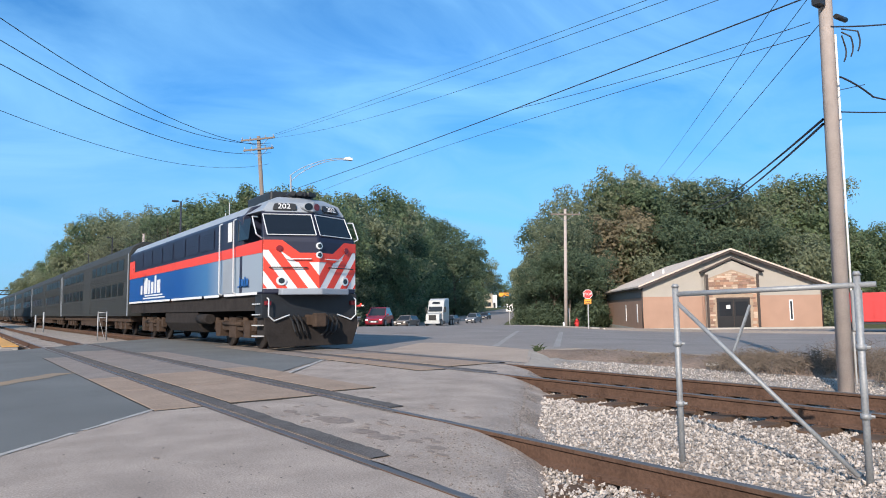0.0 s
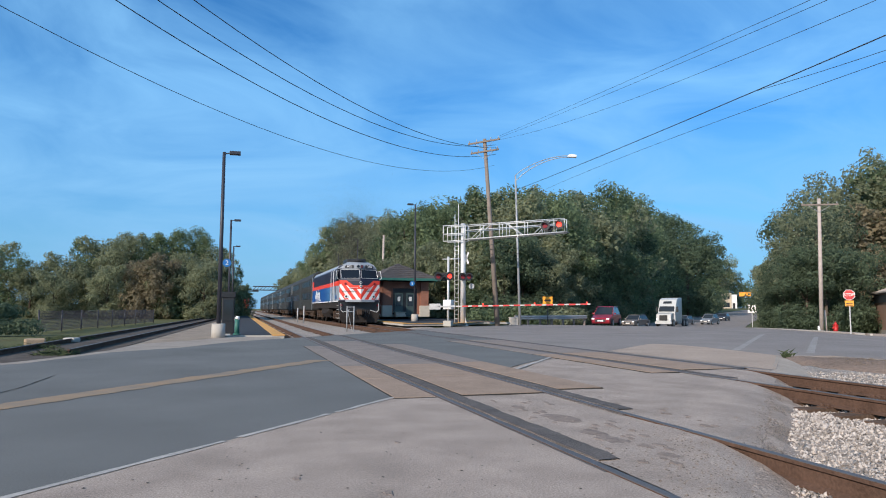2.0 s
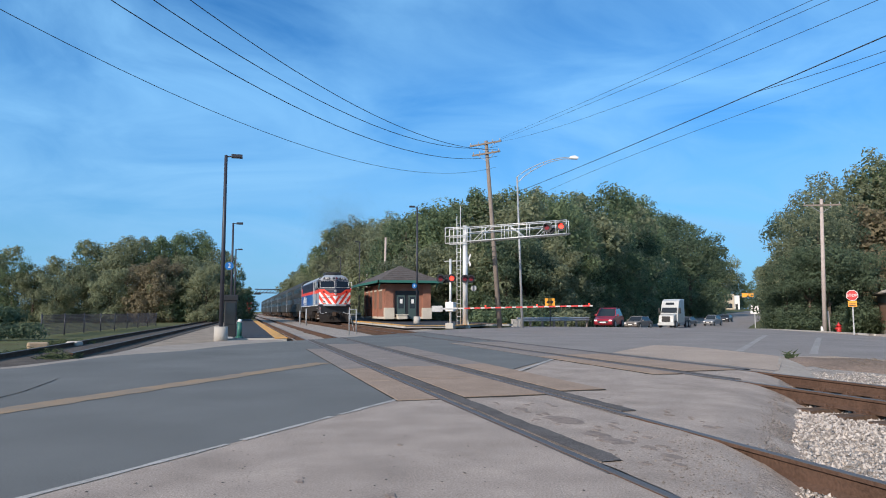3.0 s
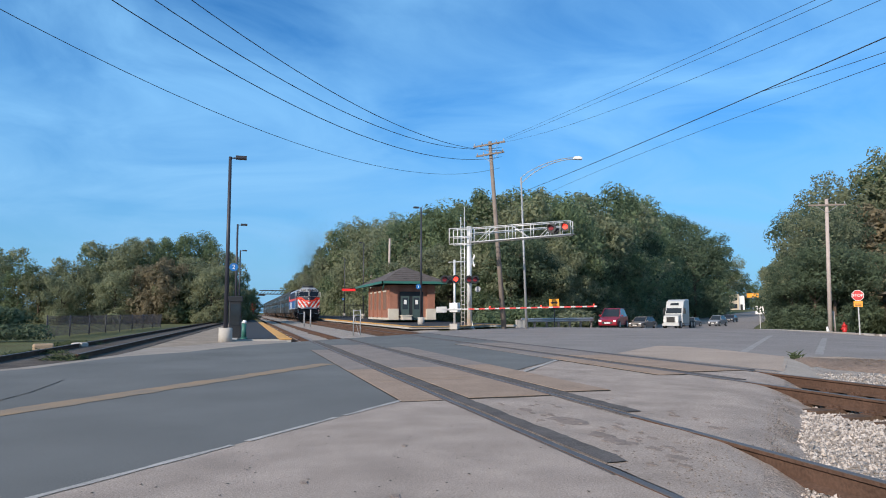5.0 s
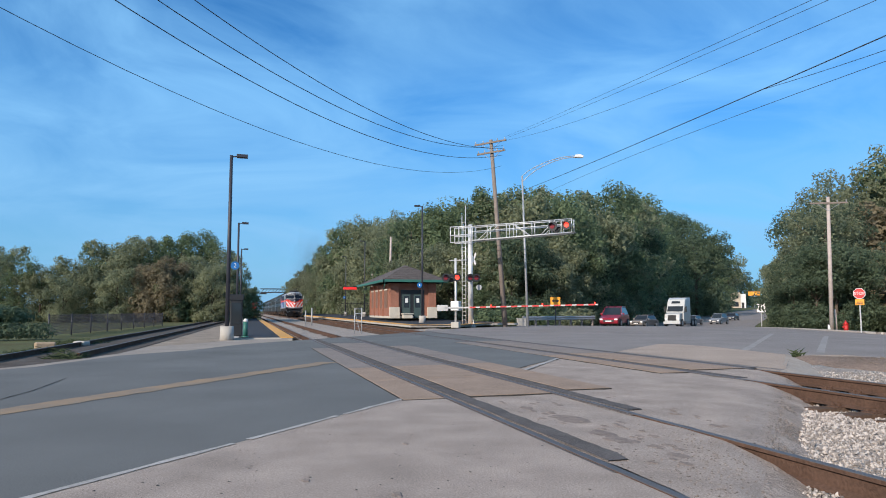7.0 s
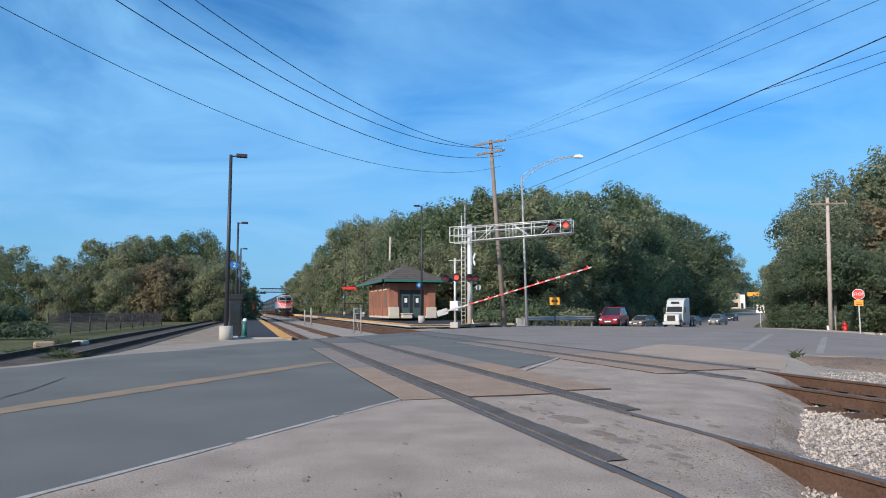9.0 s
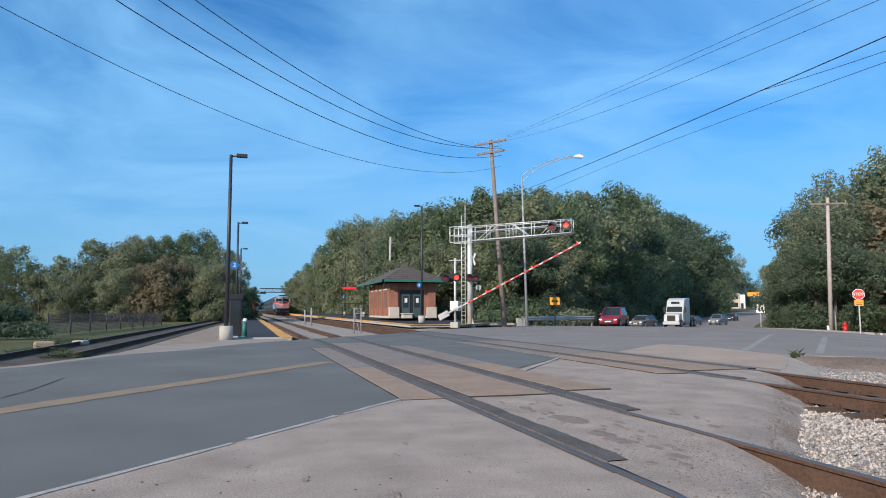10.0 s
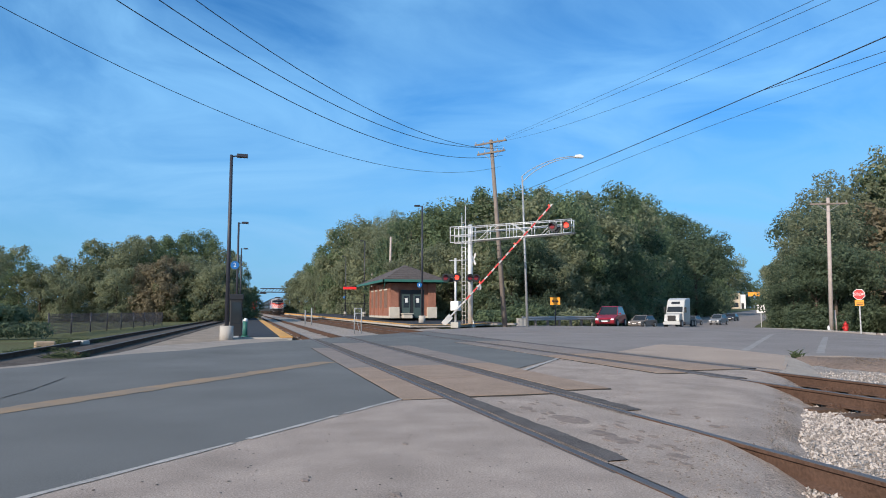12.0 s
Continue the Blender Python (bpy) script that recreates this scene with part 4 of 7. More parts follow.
        part("cab_window", bm, SMOKED, lo, "dark cab side window")
        # the pane is white paint, a painted glare of sun on glass
        bm = B()
        quad_plate(bm, [(e, 2.4, 3.3), (e, 2.75, 3.3), (e, 2.75, 3.9), (e, 2.4, 3.9)], (s, 0, 0), 0.02)
        part("door_window", bm, TRAIN_WHITE, lo, "door window painted white as if sunlit")
        bm = B()
        quad_plate(bm, [(e, 2.15, 1.7), (e, 3.2, 1.7), (e, 3.2, 2.76), (e, 2.15, 2.76)], (s, 0, 0), 0.012)
        part("cab_door", bm, TRAIN_GREY, lo, "silver lower cab door")
        for y in (2.0, 3.35):
            bm = B()
            bent_bar(bm, [(e, y, 1.66), (e + s * 0.09, y, 1.72), (e + s * 0.09, y, 3.9), (e, y, 3.95)], 0.022)
            part("handrail", bm, CHROME, lo, "bright vertical handrail")
        bm = B()
        bent_bar(bm, [(s * 1.44, 0.15, 3.2), (s * 1.62, 0.1, 3.3), (s * 1.62, 0.45, 3.85), (s * 1.42, 0.55, 3.85)], 0.02)
        part("mirror_bar", bm, CHROME, lo)
        # engine-room vents and panel lines
        for k in range(7):
            bm = B()
            y = 4.2 + k * 1.75
            quad_plate(bm, [(e, y, 3.2), (e, y + 1.5, 3.2), (e, y + 1.5, 3.85), (e, y, 3.85)], (s, 0, 0), 0.004)
            for j in range(7):
                quad_plate(bm, [(e + s * 0.004, y + 0.05, 3.24 + j * 0.085), (e + s * 0.004, y + 1.45, 3.24 + j * 0.085), (e + s * 0.004, y + 1.45, 3.28 + j * 0.085), (e + s * 0.004, y + 0.05, 3.28 + j * 0.085)], (s, 0, 0), 0.005)
            part("side_grille", bm, NAVY, lo, "louvred engine-room grille")
        # steps at the cab corner
        for k in range(4):
            bm = B()
            box(bm, min(s * 1.35, s * 1.56), max(s * 1.35, s * 1.56), 0.1, 0.55, 0.42 + k * 0.3, 0.45 + k * 0.3)
            part("step", bm, CHROME, lo, "worn bright step edge")
        bm = B()
        box(bm, min(s * 1.30, s * 1.36), max(s * 1.30, s * 1.36), 0.05, 0.65, 0.35, 1.62)
        part("step_well", bm, UNDER, lo)
    # underframe, fuel tank, roof gear
    bm = B()
    box(bm, -1.45, 1.45, 0.4, L - 0.1, 1.15, 1.62)
    part("underframe", bm, UNDER, lo, "dirty black underframe")
    bm = B()
    prism(bm, [(-1.4, 1.2), (-1.4, 0.75), (-1.15, 0.42), (1.15, 0.42), (1.4, 0.75), (1.4, 1.2)], 6.4, 11.0)
    part("fuel_tank", bm, UNDER, lo, "dirty dark fuel tank", 0.03)
    for s in (-1, 1):
        bm = B()
        tube(bm, (s * 1.38, 5.0, 0.9), (s * 1.38, 6.2, 0.9), 0.17, n=12)
        part("air_tank", bm, UNDER, lo)
    truck(lo, 3.2)
    truck(lo, L - 3.3)
    bm = B()
    box(bm, -0.72, 0.72, 1.5, 3.4, 4.42, 4.82)
    part("roof_unit", bm, BLACK, lo, "black air-conditioning unit", 0.06)
    for k in range(5):
        bm = B()
        tube(bm, (-0.35 + k * 0.17, 1.05, 4.5), (-0.35 + k * 0.17, 1.05, 4.62), 0.03)
        tube(bm, (-0.35 + k * 0.17, 0.85 - 0.06 * (k % 2), 4.64), (-0.35 + k * 0.17, 1.4, 4.64), 0.075, 0.03, n=12)
        part("horn", bm, BLACK, lo, "roof horn")
    # oval twin-lamp pod between the number boards
    bm = B()
    prism(bm, [(0.30 * math.cos(k * math.tau / 20), 4.17 + 0.145 * math.sin(k * math.tau / 20)) for k in range(20)], 0.40, 0.62)
    pod = part("lamp_pod", bm, TRAIN_GREY, lo, "silver oval twin-lamp pod", 0.02)
    for x, mm, lab in ((-0.13, SMOKED, "dark glass lens"), (0.13, mat("beacon_lens", (0.16, 0.03, 0.035), 0.3), "dull red lens")):
        bm = B()
        tube(bm, (x, 0.40, 4.17), (x, 0.375, 4.17), 0.105, n=18)
        part("lens", bm, mm, pod, lab)
    for y in (8.0, 10.2, 12.4, 15.0):
        bm = B()
        tube(bm, (0, y, 4.42), (0, y, 4.6), 0.62, n=20)
        part("roof_fan", bm, UNDER, lo, "round roof fan")
    bm = B()
    tube(bm, (0.5, 5.2, 4.4), (0.5, 5.2, 4.95), 0.02)
    part("antenna", bm, CHROME, lo)
    point_nose(lo)
    return lo


def coach(y):
    L, W = 25.6, 1.53
    c = thing("passenger_coach", pose(TRACK_B + 0.05, y, 0.006), "dull stainless steel double-deck passenger coach", "train coach", "coaches of the train")
    bm = B()
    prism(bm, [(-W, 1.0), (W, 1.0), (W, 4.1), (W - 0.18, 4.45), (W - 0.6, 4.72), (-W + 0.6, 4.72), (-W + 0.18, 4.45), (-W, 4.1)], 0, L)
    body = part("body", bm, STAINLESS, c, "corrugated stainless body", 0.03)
    for s in (-1, 1):
        bm = B()
        for k in range(9):
            z = 1.1 + k * 0.1
            quad_plate(bm, [(s * W, 0.1, z), (s * W, L - 0.1, z), (s * W, L - 0.1, z + 0.05), (s * W, 0.1, z + 0.05)], (s, 0, 0), 0.018)
        for k in range(5):
            z = 2.75 + k * 0.1
            quad_plate(bm, [(s * W, 0.1, z), (s * W, L - 0.1, z), (s * W, L - 0.1, z + 0.05), (s * W, 0.1, z + 0.05)], (s, 0, 0), 0.018)
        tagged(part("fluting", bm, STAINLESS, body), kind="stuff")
        for z0, z1 in ((2.05, 2.7), (3.35, 3.9)):
            for k in range(14):
                if k in (6, 7):
                    continue
                yy = 1.2 + k * 1.68
                bm = B()
                quad_plate(bm, [(s * W, yy, z0), (s * W, yy + 1.35, z0), (s * W, yy + 1.35, z1), (s * W, yy, z1)], (s, 0, 0), 0.014)
                part("window", bm, COACH_WIN, c)
        bm = B()
        quad_plate(bm, [(s * W, 11.6, 1.15), (s * W, 13.9, 1.15), (s * W, 13.9, 3.2), (s * W, 11.6, 3.2)], (s, 0, 0), 0.02)
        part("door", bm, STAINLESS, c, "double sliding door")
        for yy in (0.03, L - 0.13):
            bm = B()
            box(bm, min(s * W, s * (W + 0.03)), max(s * W, s * (W + 0.03)), yy, yy + 0.1, 1.0, 4.1)
            part("corner_post", bm, TRAIN_GREY, c)
    bm = B()
    box(bm, -1.3, 1.3, 0.4, L - 0.4, 0.72, 1.0)
    box(bm, -1.25, 1.25, 8.5, 17.0, 0.4, 0.8)
    part("underframe", bm, UNDER_BROWN, c, "dirty underframe boxes")
    bm = B()
    box(bm, -0.55, 0.55, -0.28, 0.0, 1.0, 3.4)
    box(bm, -0.18, 0.18, -0.35, 0.4, 0.7, 1.0)
    part("gangway", bm, BLACK, c, "black gangway bellows")
    truck(c, 3.3, (-1.3, 1.3), 0.46)
    truck(c, L - 3.3, (-1.3, 1.3), 0.46)
    return c


# ---- exhaust ----
SOOT = mat("soot", (0.055, 0.05, 0.047), 0.95, vary=0.2, bump=0)


def smoke_puff(k):
    """A loose cloud of fine soot flakes."""
    t = thing("smoke_puff", pose(TRACK_B, 27, 4.6 + k), "thin grey-brown puff of diesel exhaust over the locomotive", "smoke", "exhaust puffs")
    rng = np.random.RandomState(300 + k)
    n = 8000 + 1200 * k
    p = rng.normal(size=(n, 3)) * np.array((0.75, 0.9, 0.7)) * (0.8 + 0.2 * k)
    v = np.stack([p + 0.0115 * rng.normal(size=(n, 3)) for _ in range(3)], 1).reshape(-1, 3)
    tagged(foliage("soot", v, SOOT, t), kind="stuff")
    return t


# ---- crossing signals ----
def lamp_pair(parent, m_list, r=0.15):
    """Round black backgrounds with hooded red lenses; each entry is a pose and whether it glows."""
    for m, lit in m_list:
        bm = B()
        tube(bm, (0, 0, 0), (0, -0.03, 0), r * 1.9, n=24)
        bg = part("backboard", bm, BLACK, parent, "round black backboard")
        bg.matrix_basis = m
        bm = B()
        tube(bm, (0, -0.03, 0), (0, -0.06, 0), r, n=20)
        part("lens", bm, LAMP_RED if lit else LENS_DIM, bg, "glowing red lens" if lit else "dark red lens")
        bm = B()
        for k in range(10):
            a0, a1 = math.pi * k / 10, math.pi * (k + 1) / 10
            p = [(r * 1.15 * math.cos(a), y, r * 1.15 * math.sin(a)) for a, y in ((a0, -0.03), (a1, -0.03), (a1, -0.3 * math.sin(a1) - 0.05), (a0, -0.3 * math.sin(a0) - 0.05))]
            quad_plate(bm, p, (math.cos(a0), 0, math.sin(a0)), 0.008)
        part("hood", bm, BLACK, bg)
        bm = B()
        tube(bm, (0, 0, 0), (0, 0.16, 0), r * 1.1, r * 0.7, n=16)
        part("housing", bm, BLACK, bg)


MAST = Vector((15.1, 45.2))
ARM_AZ = 129.5        # the cantilever and the gate reach across the lane


def cantilever_signal():
    z0 = hz(MAST.x, MAST.y)
    t = thing("cantilever_signal", pose(MAST.x, MAST.y, z0, 0, 0, 90 - ARM_AZ), "silver railway cantilever signal with red flashing lamps over the road", "crossing signal")
    # local x runs along the arm, local -y faces the camera side
    bm = B()
    tube(bm, (0, 0, 0), (0, 0, 7.2), 0.19, 0.16, n=16)
    part("mast", bm, SIGNAL_ALU, t, "thick silver mast")
    bm = B()
    box(bm, -0.3, 0.3, -0.3, 0.3, 0, 0.06)
    for sx in (-0.22, 0.22):
        for sy in (-0.22, 0.22):
            tube(bm, (sx, sy, 0), (sx, sy, 0.2), 0.03)
    for sx, sy in ((1, 0), (-1, 0), (0, 1), (0, -1)):
        prism(bm, [(0.17 * 1, 0.06), (0.3, 0.06), (0.17, 0.7)], -0.015, 0.015) if sx == 1 else None
    part("base_plate", bm, SIGNAL_ALU, t, "bolted base plate")
    bm = B()
    tube(bm, (-0.35, 0, 0.2), (-0.35, 0, 8.6), 0.03)
    tube(bm, (-0.62, 0, 0.2), (-0.62, 0, 7.9), 0.03)
    for k in range(24):
        tube(bm, (-0.35, 0, 0.5 + k * 0.3), (-0.62, 0, 0.5 + k * 0.3), 0.016, n=6)
    part("ladder", bm, SIGNAL_ALU, t, "steel access ladder")
    # the walkway truss
    LEN = 7.3
    zl = lambda x: 6.02 + 0.036 * x
    zu = lambda x: 7.02 + 0.022 * x
    for y in (-0.35, 0.35):
        for f in (zl, zu, lambda x: (zl(x) + zu(x)) / 2 + 0.12):
            bm = B()
            tube(bm, (0.25, y, f(0.25)), (LEN, y, f(LEN)), 0.045 if f is zl else 0.03)
            part("chord", bm, SIGNAL_ALU, t)
        for x in (0.3, 1.4, 2.8, 3.3, 4.6, 5.8, 6.6, LEN):
            bm = B()
            tube(bm, (x, y, zl(x)), (x, y, zu(x)), 0.03)
            part("upright", bm, SIGNAL_ALU, t)
        for a, b in ((0.7, 1.9), (4.4, 3.2), (5.2, 6.2)):
            bm = B()
            tube(bm, (a, y, zl(a)), (b, y, zu(b)), 0.026)
            part("brace", bm, SIGNAL_ALU, t)
    for k in range(18):
        x = 0.3 + k * 0.4
        bm = B()
        box(bm, x, x + 0.38, -0.31, 0.31, zl(x) + 0.01, zl(x) + 0.03)
        part("walkway_grate", bm, GALV, t, "grated walkway plate")
    # the small platform behind the mast
    for y in (-0.4, 0.4):
        for z in (5.95, 6.45, 7.05):
            bm = B()
            tube(bm, (-1.35, y, z), (0.2, y, z), 0.035)
            part("rail", bm, SIGNAL_ALU, t)
        for x in (-1.35, -0.7, 0.2):
            bm = B()
            tube(bm, (x, y, 5.95), (x, y, 7.05), 0.035)
            part("upright", bm, SIGNAL_ALU, t)
    face = lambda x, y, z: pose(x, y, z, 0, 0, -8)
    lamp_pair(t, [(face(6.05, -0.5, 6.72), False), (face(7.0, -0.5, 6.76), True), (face(6.05, 0.5, 6.72) @ pose(0, 0, 0, 0, 0, 180), False)], 0.17)
    lamp_pair(t, [(pose(0.15, -0.45, 3.42, 0, 0, 25), False), (pose(0.55, -0.3, 3.42, 0, 0, 25), False)], 0.15)
    bm = B()
    tube(bm, (0.75, -0.25, 2.75), (0.75, -0.33, 2.75), 0.2, n=20)
    part("bell", bm, PIPE, t, "round grey warning bell")
    # crossbuck, turned edge-on to the tracks
    for a in (-45, 45):
        bm = B()
        box(bm, -0.55, 0.55, -0.02, 0.0, -0.11, 0.11)
        cb = part("crossbuck_blade", bm, WHITE, t, "white crossbuck blade")
        cb.matrix_basis = pose(0.15, 0.26 - 0.02 * (a > 0), 4.75, 0, 0, -45) @ pose(0, 0, 0, 0, a, 0)
    return t


GATE = Vector((13.3, 42.9))


def crossing_gate():
    t = thing("crossing_gate", pose(GATE.x, GATE.y, hz(GATE.x, GATE.y), 0, 0, 90 - ARM_AZ), "silver crossing gate with red and white striped arm and lamps", "crossing gate")
    bm = B()
    tube(bm, (0, 0, 0), (0, 0, 4.6), 0.075, n=12)
    tube(bm, (-0.45, 0, 4.45), (0.8, 0, 4.45), 0.03)
    part("post", bm, SIGNAL_ALU, t, "silver post")
    bm = B()
    box(bm, -0.28, 0.28, -0.22, 0.22, 0, 0.38)
    part("footing", bm, CONCRETE, t, "grey concrete footing", 0.03)
    bm = B()
    box(bm, -0.3, 0.3, -0.22, 0.3, 1.12, 1.75)
    part("mechanism", bm, SIGNAL_ALU, t, "pale gate mechanism housing", 0.05)
    lamp_pair(t, [(pose(-0.62, -0.2, 3.3, 0, 0, 25), False), (pose(0.18, -0.2, 3.3, 0, 0, 25), True), (pose(-0.4, 0.2, 3.3, 0, 0, 200), False)], 0.15)
    bm = B()
    tube(bm, (-0.62, -0.1, 3.3), (0.2, -0.1, 3.3), 0.035)
    part("crossarm", bm, BLACK, t)
    # arm: pivot at the origin, reaching along +x
    bm = B()
    box(bm, -0.15, 9.05, -0.025, 0.025, -0.042, 0.042)
    arm = part("gate_arm", bm, mat("arm_white", (0.5, 0.48, 0.46), 0.6, vary=0.15), t, "red and white striped gate arm")
    n = 12
    for k in range(n):
        x = 0.75 + k * 0.70
        bm = B()
        box(bm, x, x + 0.42, -0.029, 0.029, -0.045, 0.045)
        part("stripe", bm, RED, arm, "red stripe")
    for x in (2.2, 5.6, 8.85):
        bm = B()
        tube(bm, (x, 0, 0.045), (x, 0, 0.15), 0.04, n=10)
        part("arm_lamp", bm, LAMP_RED, arm, "small red arm lamp")
    bm = B()
    box(bm, -1.55, -0.75, -0.10, -0.05, -0.2, 0.2)
    box(bm, -1.0, 0.3, -0.10, -0.05, -0.06, 0.06)
    part("counterweight", bm, GALV, arm, "grey-white counterweight plates", 0.02)
    return t, arm


# ---- poles and wires ----
def curve_tube(name, pts, r, material, parent=None):
    cu = bpy.data.curves.new(name, "CURVE")
    cu.dimensions, cu.bevel_depth, cu.bevel_resolution = "3D", r, 1
    sp = cu.splines.new("POLY")
    sp.points.add(len(pts) - 1)
    for p, q in zip(sp.points, pts):
        p.co = (*q, 1)
    tmp = new("cable_tmp", cu)
    me = bpy.data.meshes.new_from_object(tmp.evaluated_get(bpy.context.evaluated_depsgraph_get()))
    bpy.data.objects.remove(tmp)
    me.materials.clear()
    me.materials.append(material)
    ob = new(name, me)
    if parent:
        ob.parent = parent
    return ob


UPOLE = Vector((18.06, 46.19))
BPOLE = Vector((10.52, 4.70))


def utility_pole(p, h, r0, r1, lean, label, material, arms=(), rz=0, n=16):
    t = thing("utility_pole", pose(p[0], p[1], hz(p[0], p[1]) - 0.02) @ pose(0, 0, 0, *lean, rz), label, "utility pole", "utility poles")
    bm = B()
    tube(bm, (0, 0, -0.3), (0, 0, h), r0, r1, n=n)
    part("shaft", bm, material, t, "weathered round timber shaft")
    for z, w in arms:
        bm = B()
        box(bm, -w, w, -r1 - 0.1, -r1, z - 0.06, z + 0.06)
        a = part("crossarm", bm, WOOD_POLE, t, "timber crossarm")
        for x in (-w + 0.1, -w * 0.45, w * 0.45, w - 0.1):
            bm = B()
            tube(bm, (x, -r1 - 0.05, z + 0.06), (x, -r1 - 0.05, z + 0.24), 0.045, 0.03, n=8)
            part("insulator", bm, GALV, a, "grey insulator")
        for s in (-1, 1):
            bm = B()
            tube(bm, (s * w * 0.6, -r1 - 0.02, z - 0.05), (0, -r1, z - 0.6), 0.018, n=6)
            part("brace", bm, GALV, a)
    return t


def wire(name, a, b, sag, r=0.012, n=24, label="thin dark overhead wire"):
    a, b = Vector(a), Vector(b)
    pts = [a.lerp(b, k / n) - Vector((0, 0, sag * 4 * (k / n) * (1 - k / n))) for k in range(n + 1)]
    return tagged(curve_tube(name, pts, r, CABLE), label, "overhead wire", "overhead wires")


def poles():
    utility_pole(UPOLE, 13.95, 0.19, 0.13, (0, -4.0), "brown timber utility pole with two crossarms", WOOD_POLE, ((13.7, 1.25), (12.95, 1.1)), -40)
    bp = utility_pole(BPOLE, 14.5, 0.108, 0.08, (0.2, 0.8), "stout grey timber utility pole with a meter box and conduit", POLE_GREY, (), 0, 20)
    bm = B()
    tube(bm, (0.07, -0.115, 0.0), (0.06, -0.095, 5.2), 0.016)
    part("conduit", bm, WHITE, bp, "pale conduit pipe")
    bm = B()
    box(bm, 0.03, 0.13, -0.24, -0.11, 0.74, 1.34)
    part("meter_box", bm, GALV, bp, "grey meter box", 0.02)
    for k in range(3):
        pts = [(0.16, -0.14, 5.2 + 0.05 * k)] + [(0.16 + 0.10 * math.sin(a), -0.15 - 0.1 * k, 5.15 - 0.12 * a + 0.05 * k) for a in np.linspace(0.4, 3.0, 8)]
        curve_tube("drip_loop", pts, 0.012, CABLE, bp)
    bm = B()
    box(bm, -0.3, -0.12, -0.06, 0.06, 5.62, 5.72)
    tube(bm, (0.1, -0.1, 5.5), (0.42, -0.1, 5.52), 0.04)
    part("bracket", bm, BLACK, bp)
    # grey pole by the hydrant, farther pole of the street, far slim poles
    utility_pole((43.0, 41.8), 10.4, 0.165, 0.12, (0, 1.2), "pale grey timber utility pole beside the street", POLE_GREY, ((9.9, 1.3),), -35)
    utility_pole((16.2, 78.6), 10.3, 0.15, 0.12, (0, 0.8), "pale grey pole standing before the trees", POLE_GREY)
    utility_pole((16.1, 89.5), 7.0, 0.11, 0.08, (0, 0), "short slim grey pole before the trees", POLE_GREY)
    def hung(origin, way, pts, s0, s1, r):
        """A wire in the upright plane through origin along way; it passes three heights."""
        (a, za), (b, zb), (c, zc) = pts
        z = lambda s: za * (s - b) * (s - c) / ((a - b) * (a - c)) + zb * (s - a) * (s - c) / ((b - a) * (b - c)) + zc * (s - a) * (s - b) / ((c - a) * (c - b))
        line = [origin + way * s + Vector((0, 0, z(s))) for s in np.linspace(s0, s1, 28)]
        tagged(curve_tube("overhead_wire", line, r, CABLE), "thin dark sagging overhead wire", "overhead wire", "overhead wires")

    U, W = Vector((UPOLE.x, UPOLE.y, 0)), Vector((-0.664, -0.748, 0))
    hung(U, W, ((12.92, 10.02), (21.37, 9.51), (33.14, 10.33)), 0.2, 44, 0.016)
    hung(U, W, ((16.18, 10.46), (23.52, 10.32), (31.6, 10.99)), 0.2, 44, 0.016)
    hung(U, W, ((9.08, 11.47), (18.19, 10.89), (30.08, 11.64)), 0.2, 44, 0.016)
    hung(U, W, ((16.16, 8.52), (28.46, 8.08), (36.44, 8.74)), 0.5, 44, 0.01)
    G = Vector((BPOLE.x, BPOLE.y, 0))
    d = (U - G).normalized()
    hung(G, d, ((4.86, 6.21), (15.72, 7.05), (29.42, 8.2)), 0.2, 35, 0.012)
    hung(G, d, ((4.88, 5.94), (5.74, 6.05), (8.64, 6.47)), 0.2, 9, 0.006)
    hung(G, d, ((4.9, 5.73), (7.78, 6.0), (13.56, 6.5)), 0.2, 30, 0.006)
    hung(G, d, ((5.67, 7.07), (13.44, 8.22), (41.5, 13.5)), 0.2, 41.5, 0.006)
    hung(G, d, ((6.3, 7.6), (15.58, 9.12), (41.3, 13.6)), 0.2, 41.3, 0.006)
    hung(G, d, ((6.83, 7.85), (18.24, 9.75), (41.2, 13.7)), 0.2, 41.2, 0.006)
    for a, b, sag, r in WIRES_RIGHT:
        wire("overhead_wire", a, b, sag, r)


WIRES_RIGHT = [((9.82, 4.96, 5.7), (49.15, 37.79, 11.56), 0.15, 0.006),
               ((10.16, 4.7, 5.69), (49.86, 36.85, 11.23), 0.15, 0.006),
               ((10.39, 4.7, 5.3), (50.41, 36.09, 10.91), 0.2, 0.007),
               ((10.47, 4.76, 3.88), (45.97, 30.19, 8.77), 0.35, 0.02),
               ((10.47, 4.76, 3.81), (46.06, 30.06, 8.63), 0.5, 0.02),
               ((10.54, 4.6, 5.28), (11.82, 4.08, 5.47), 0.02, 0.012),
               ((10.48, 4.49, 4.46), (11.19, 4.34, 4.24), -0.03, 0.014),
               ((11.19, 4.34, 4.24), (12.36, 4.04, 4.27), 0.03, 0.012),
               ((10.47, 4.51, 4.26), (11.15, 4.43, 4.45), 0, 0.006),
               ((10.47, 4.5, 3.93), (12.35, 4.04, 4.15), 0.02, 0.01)]


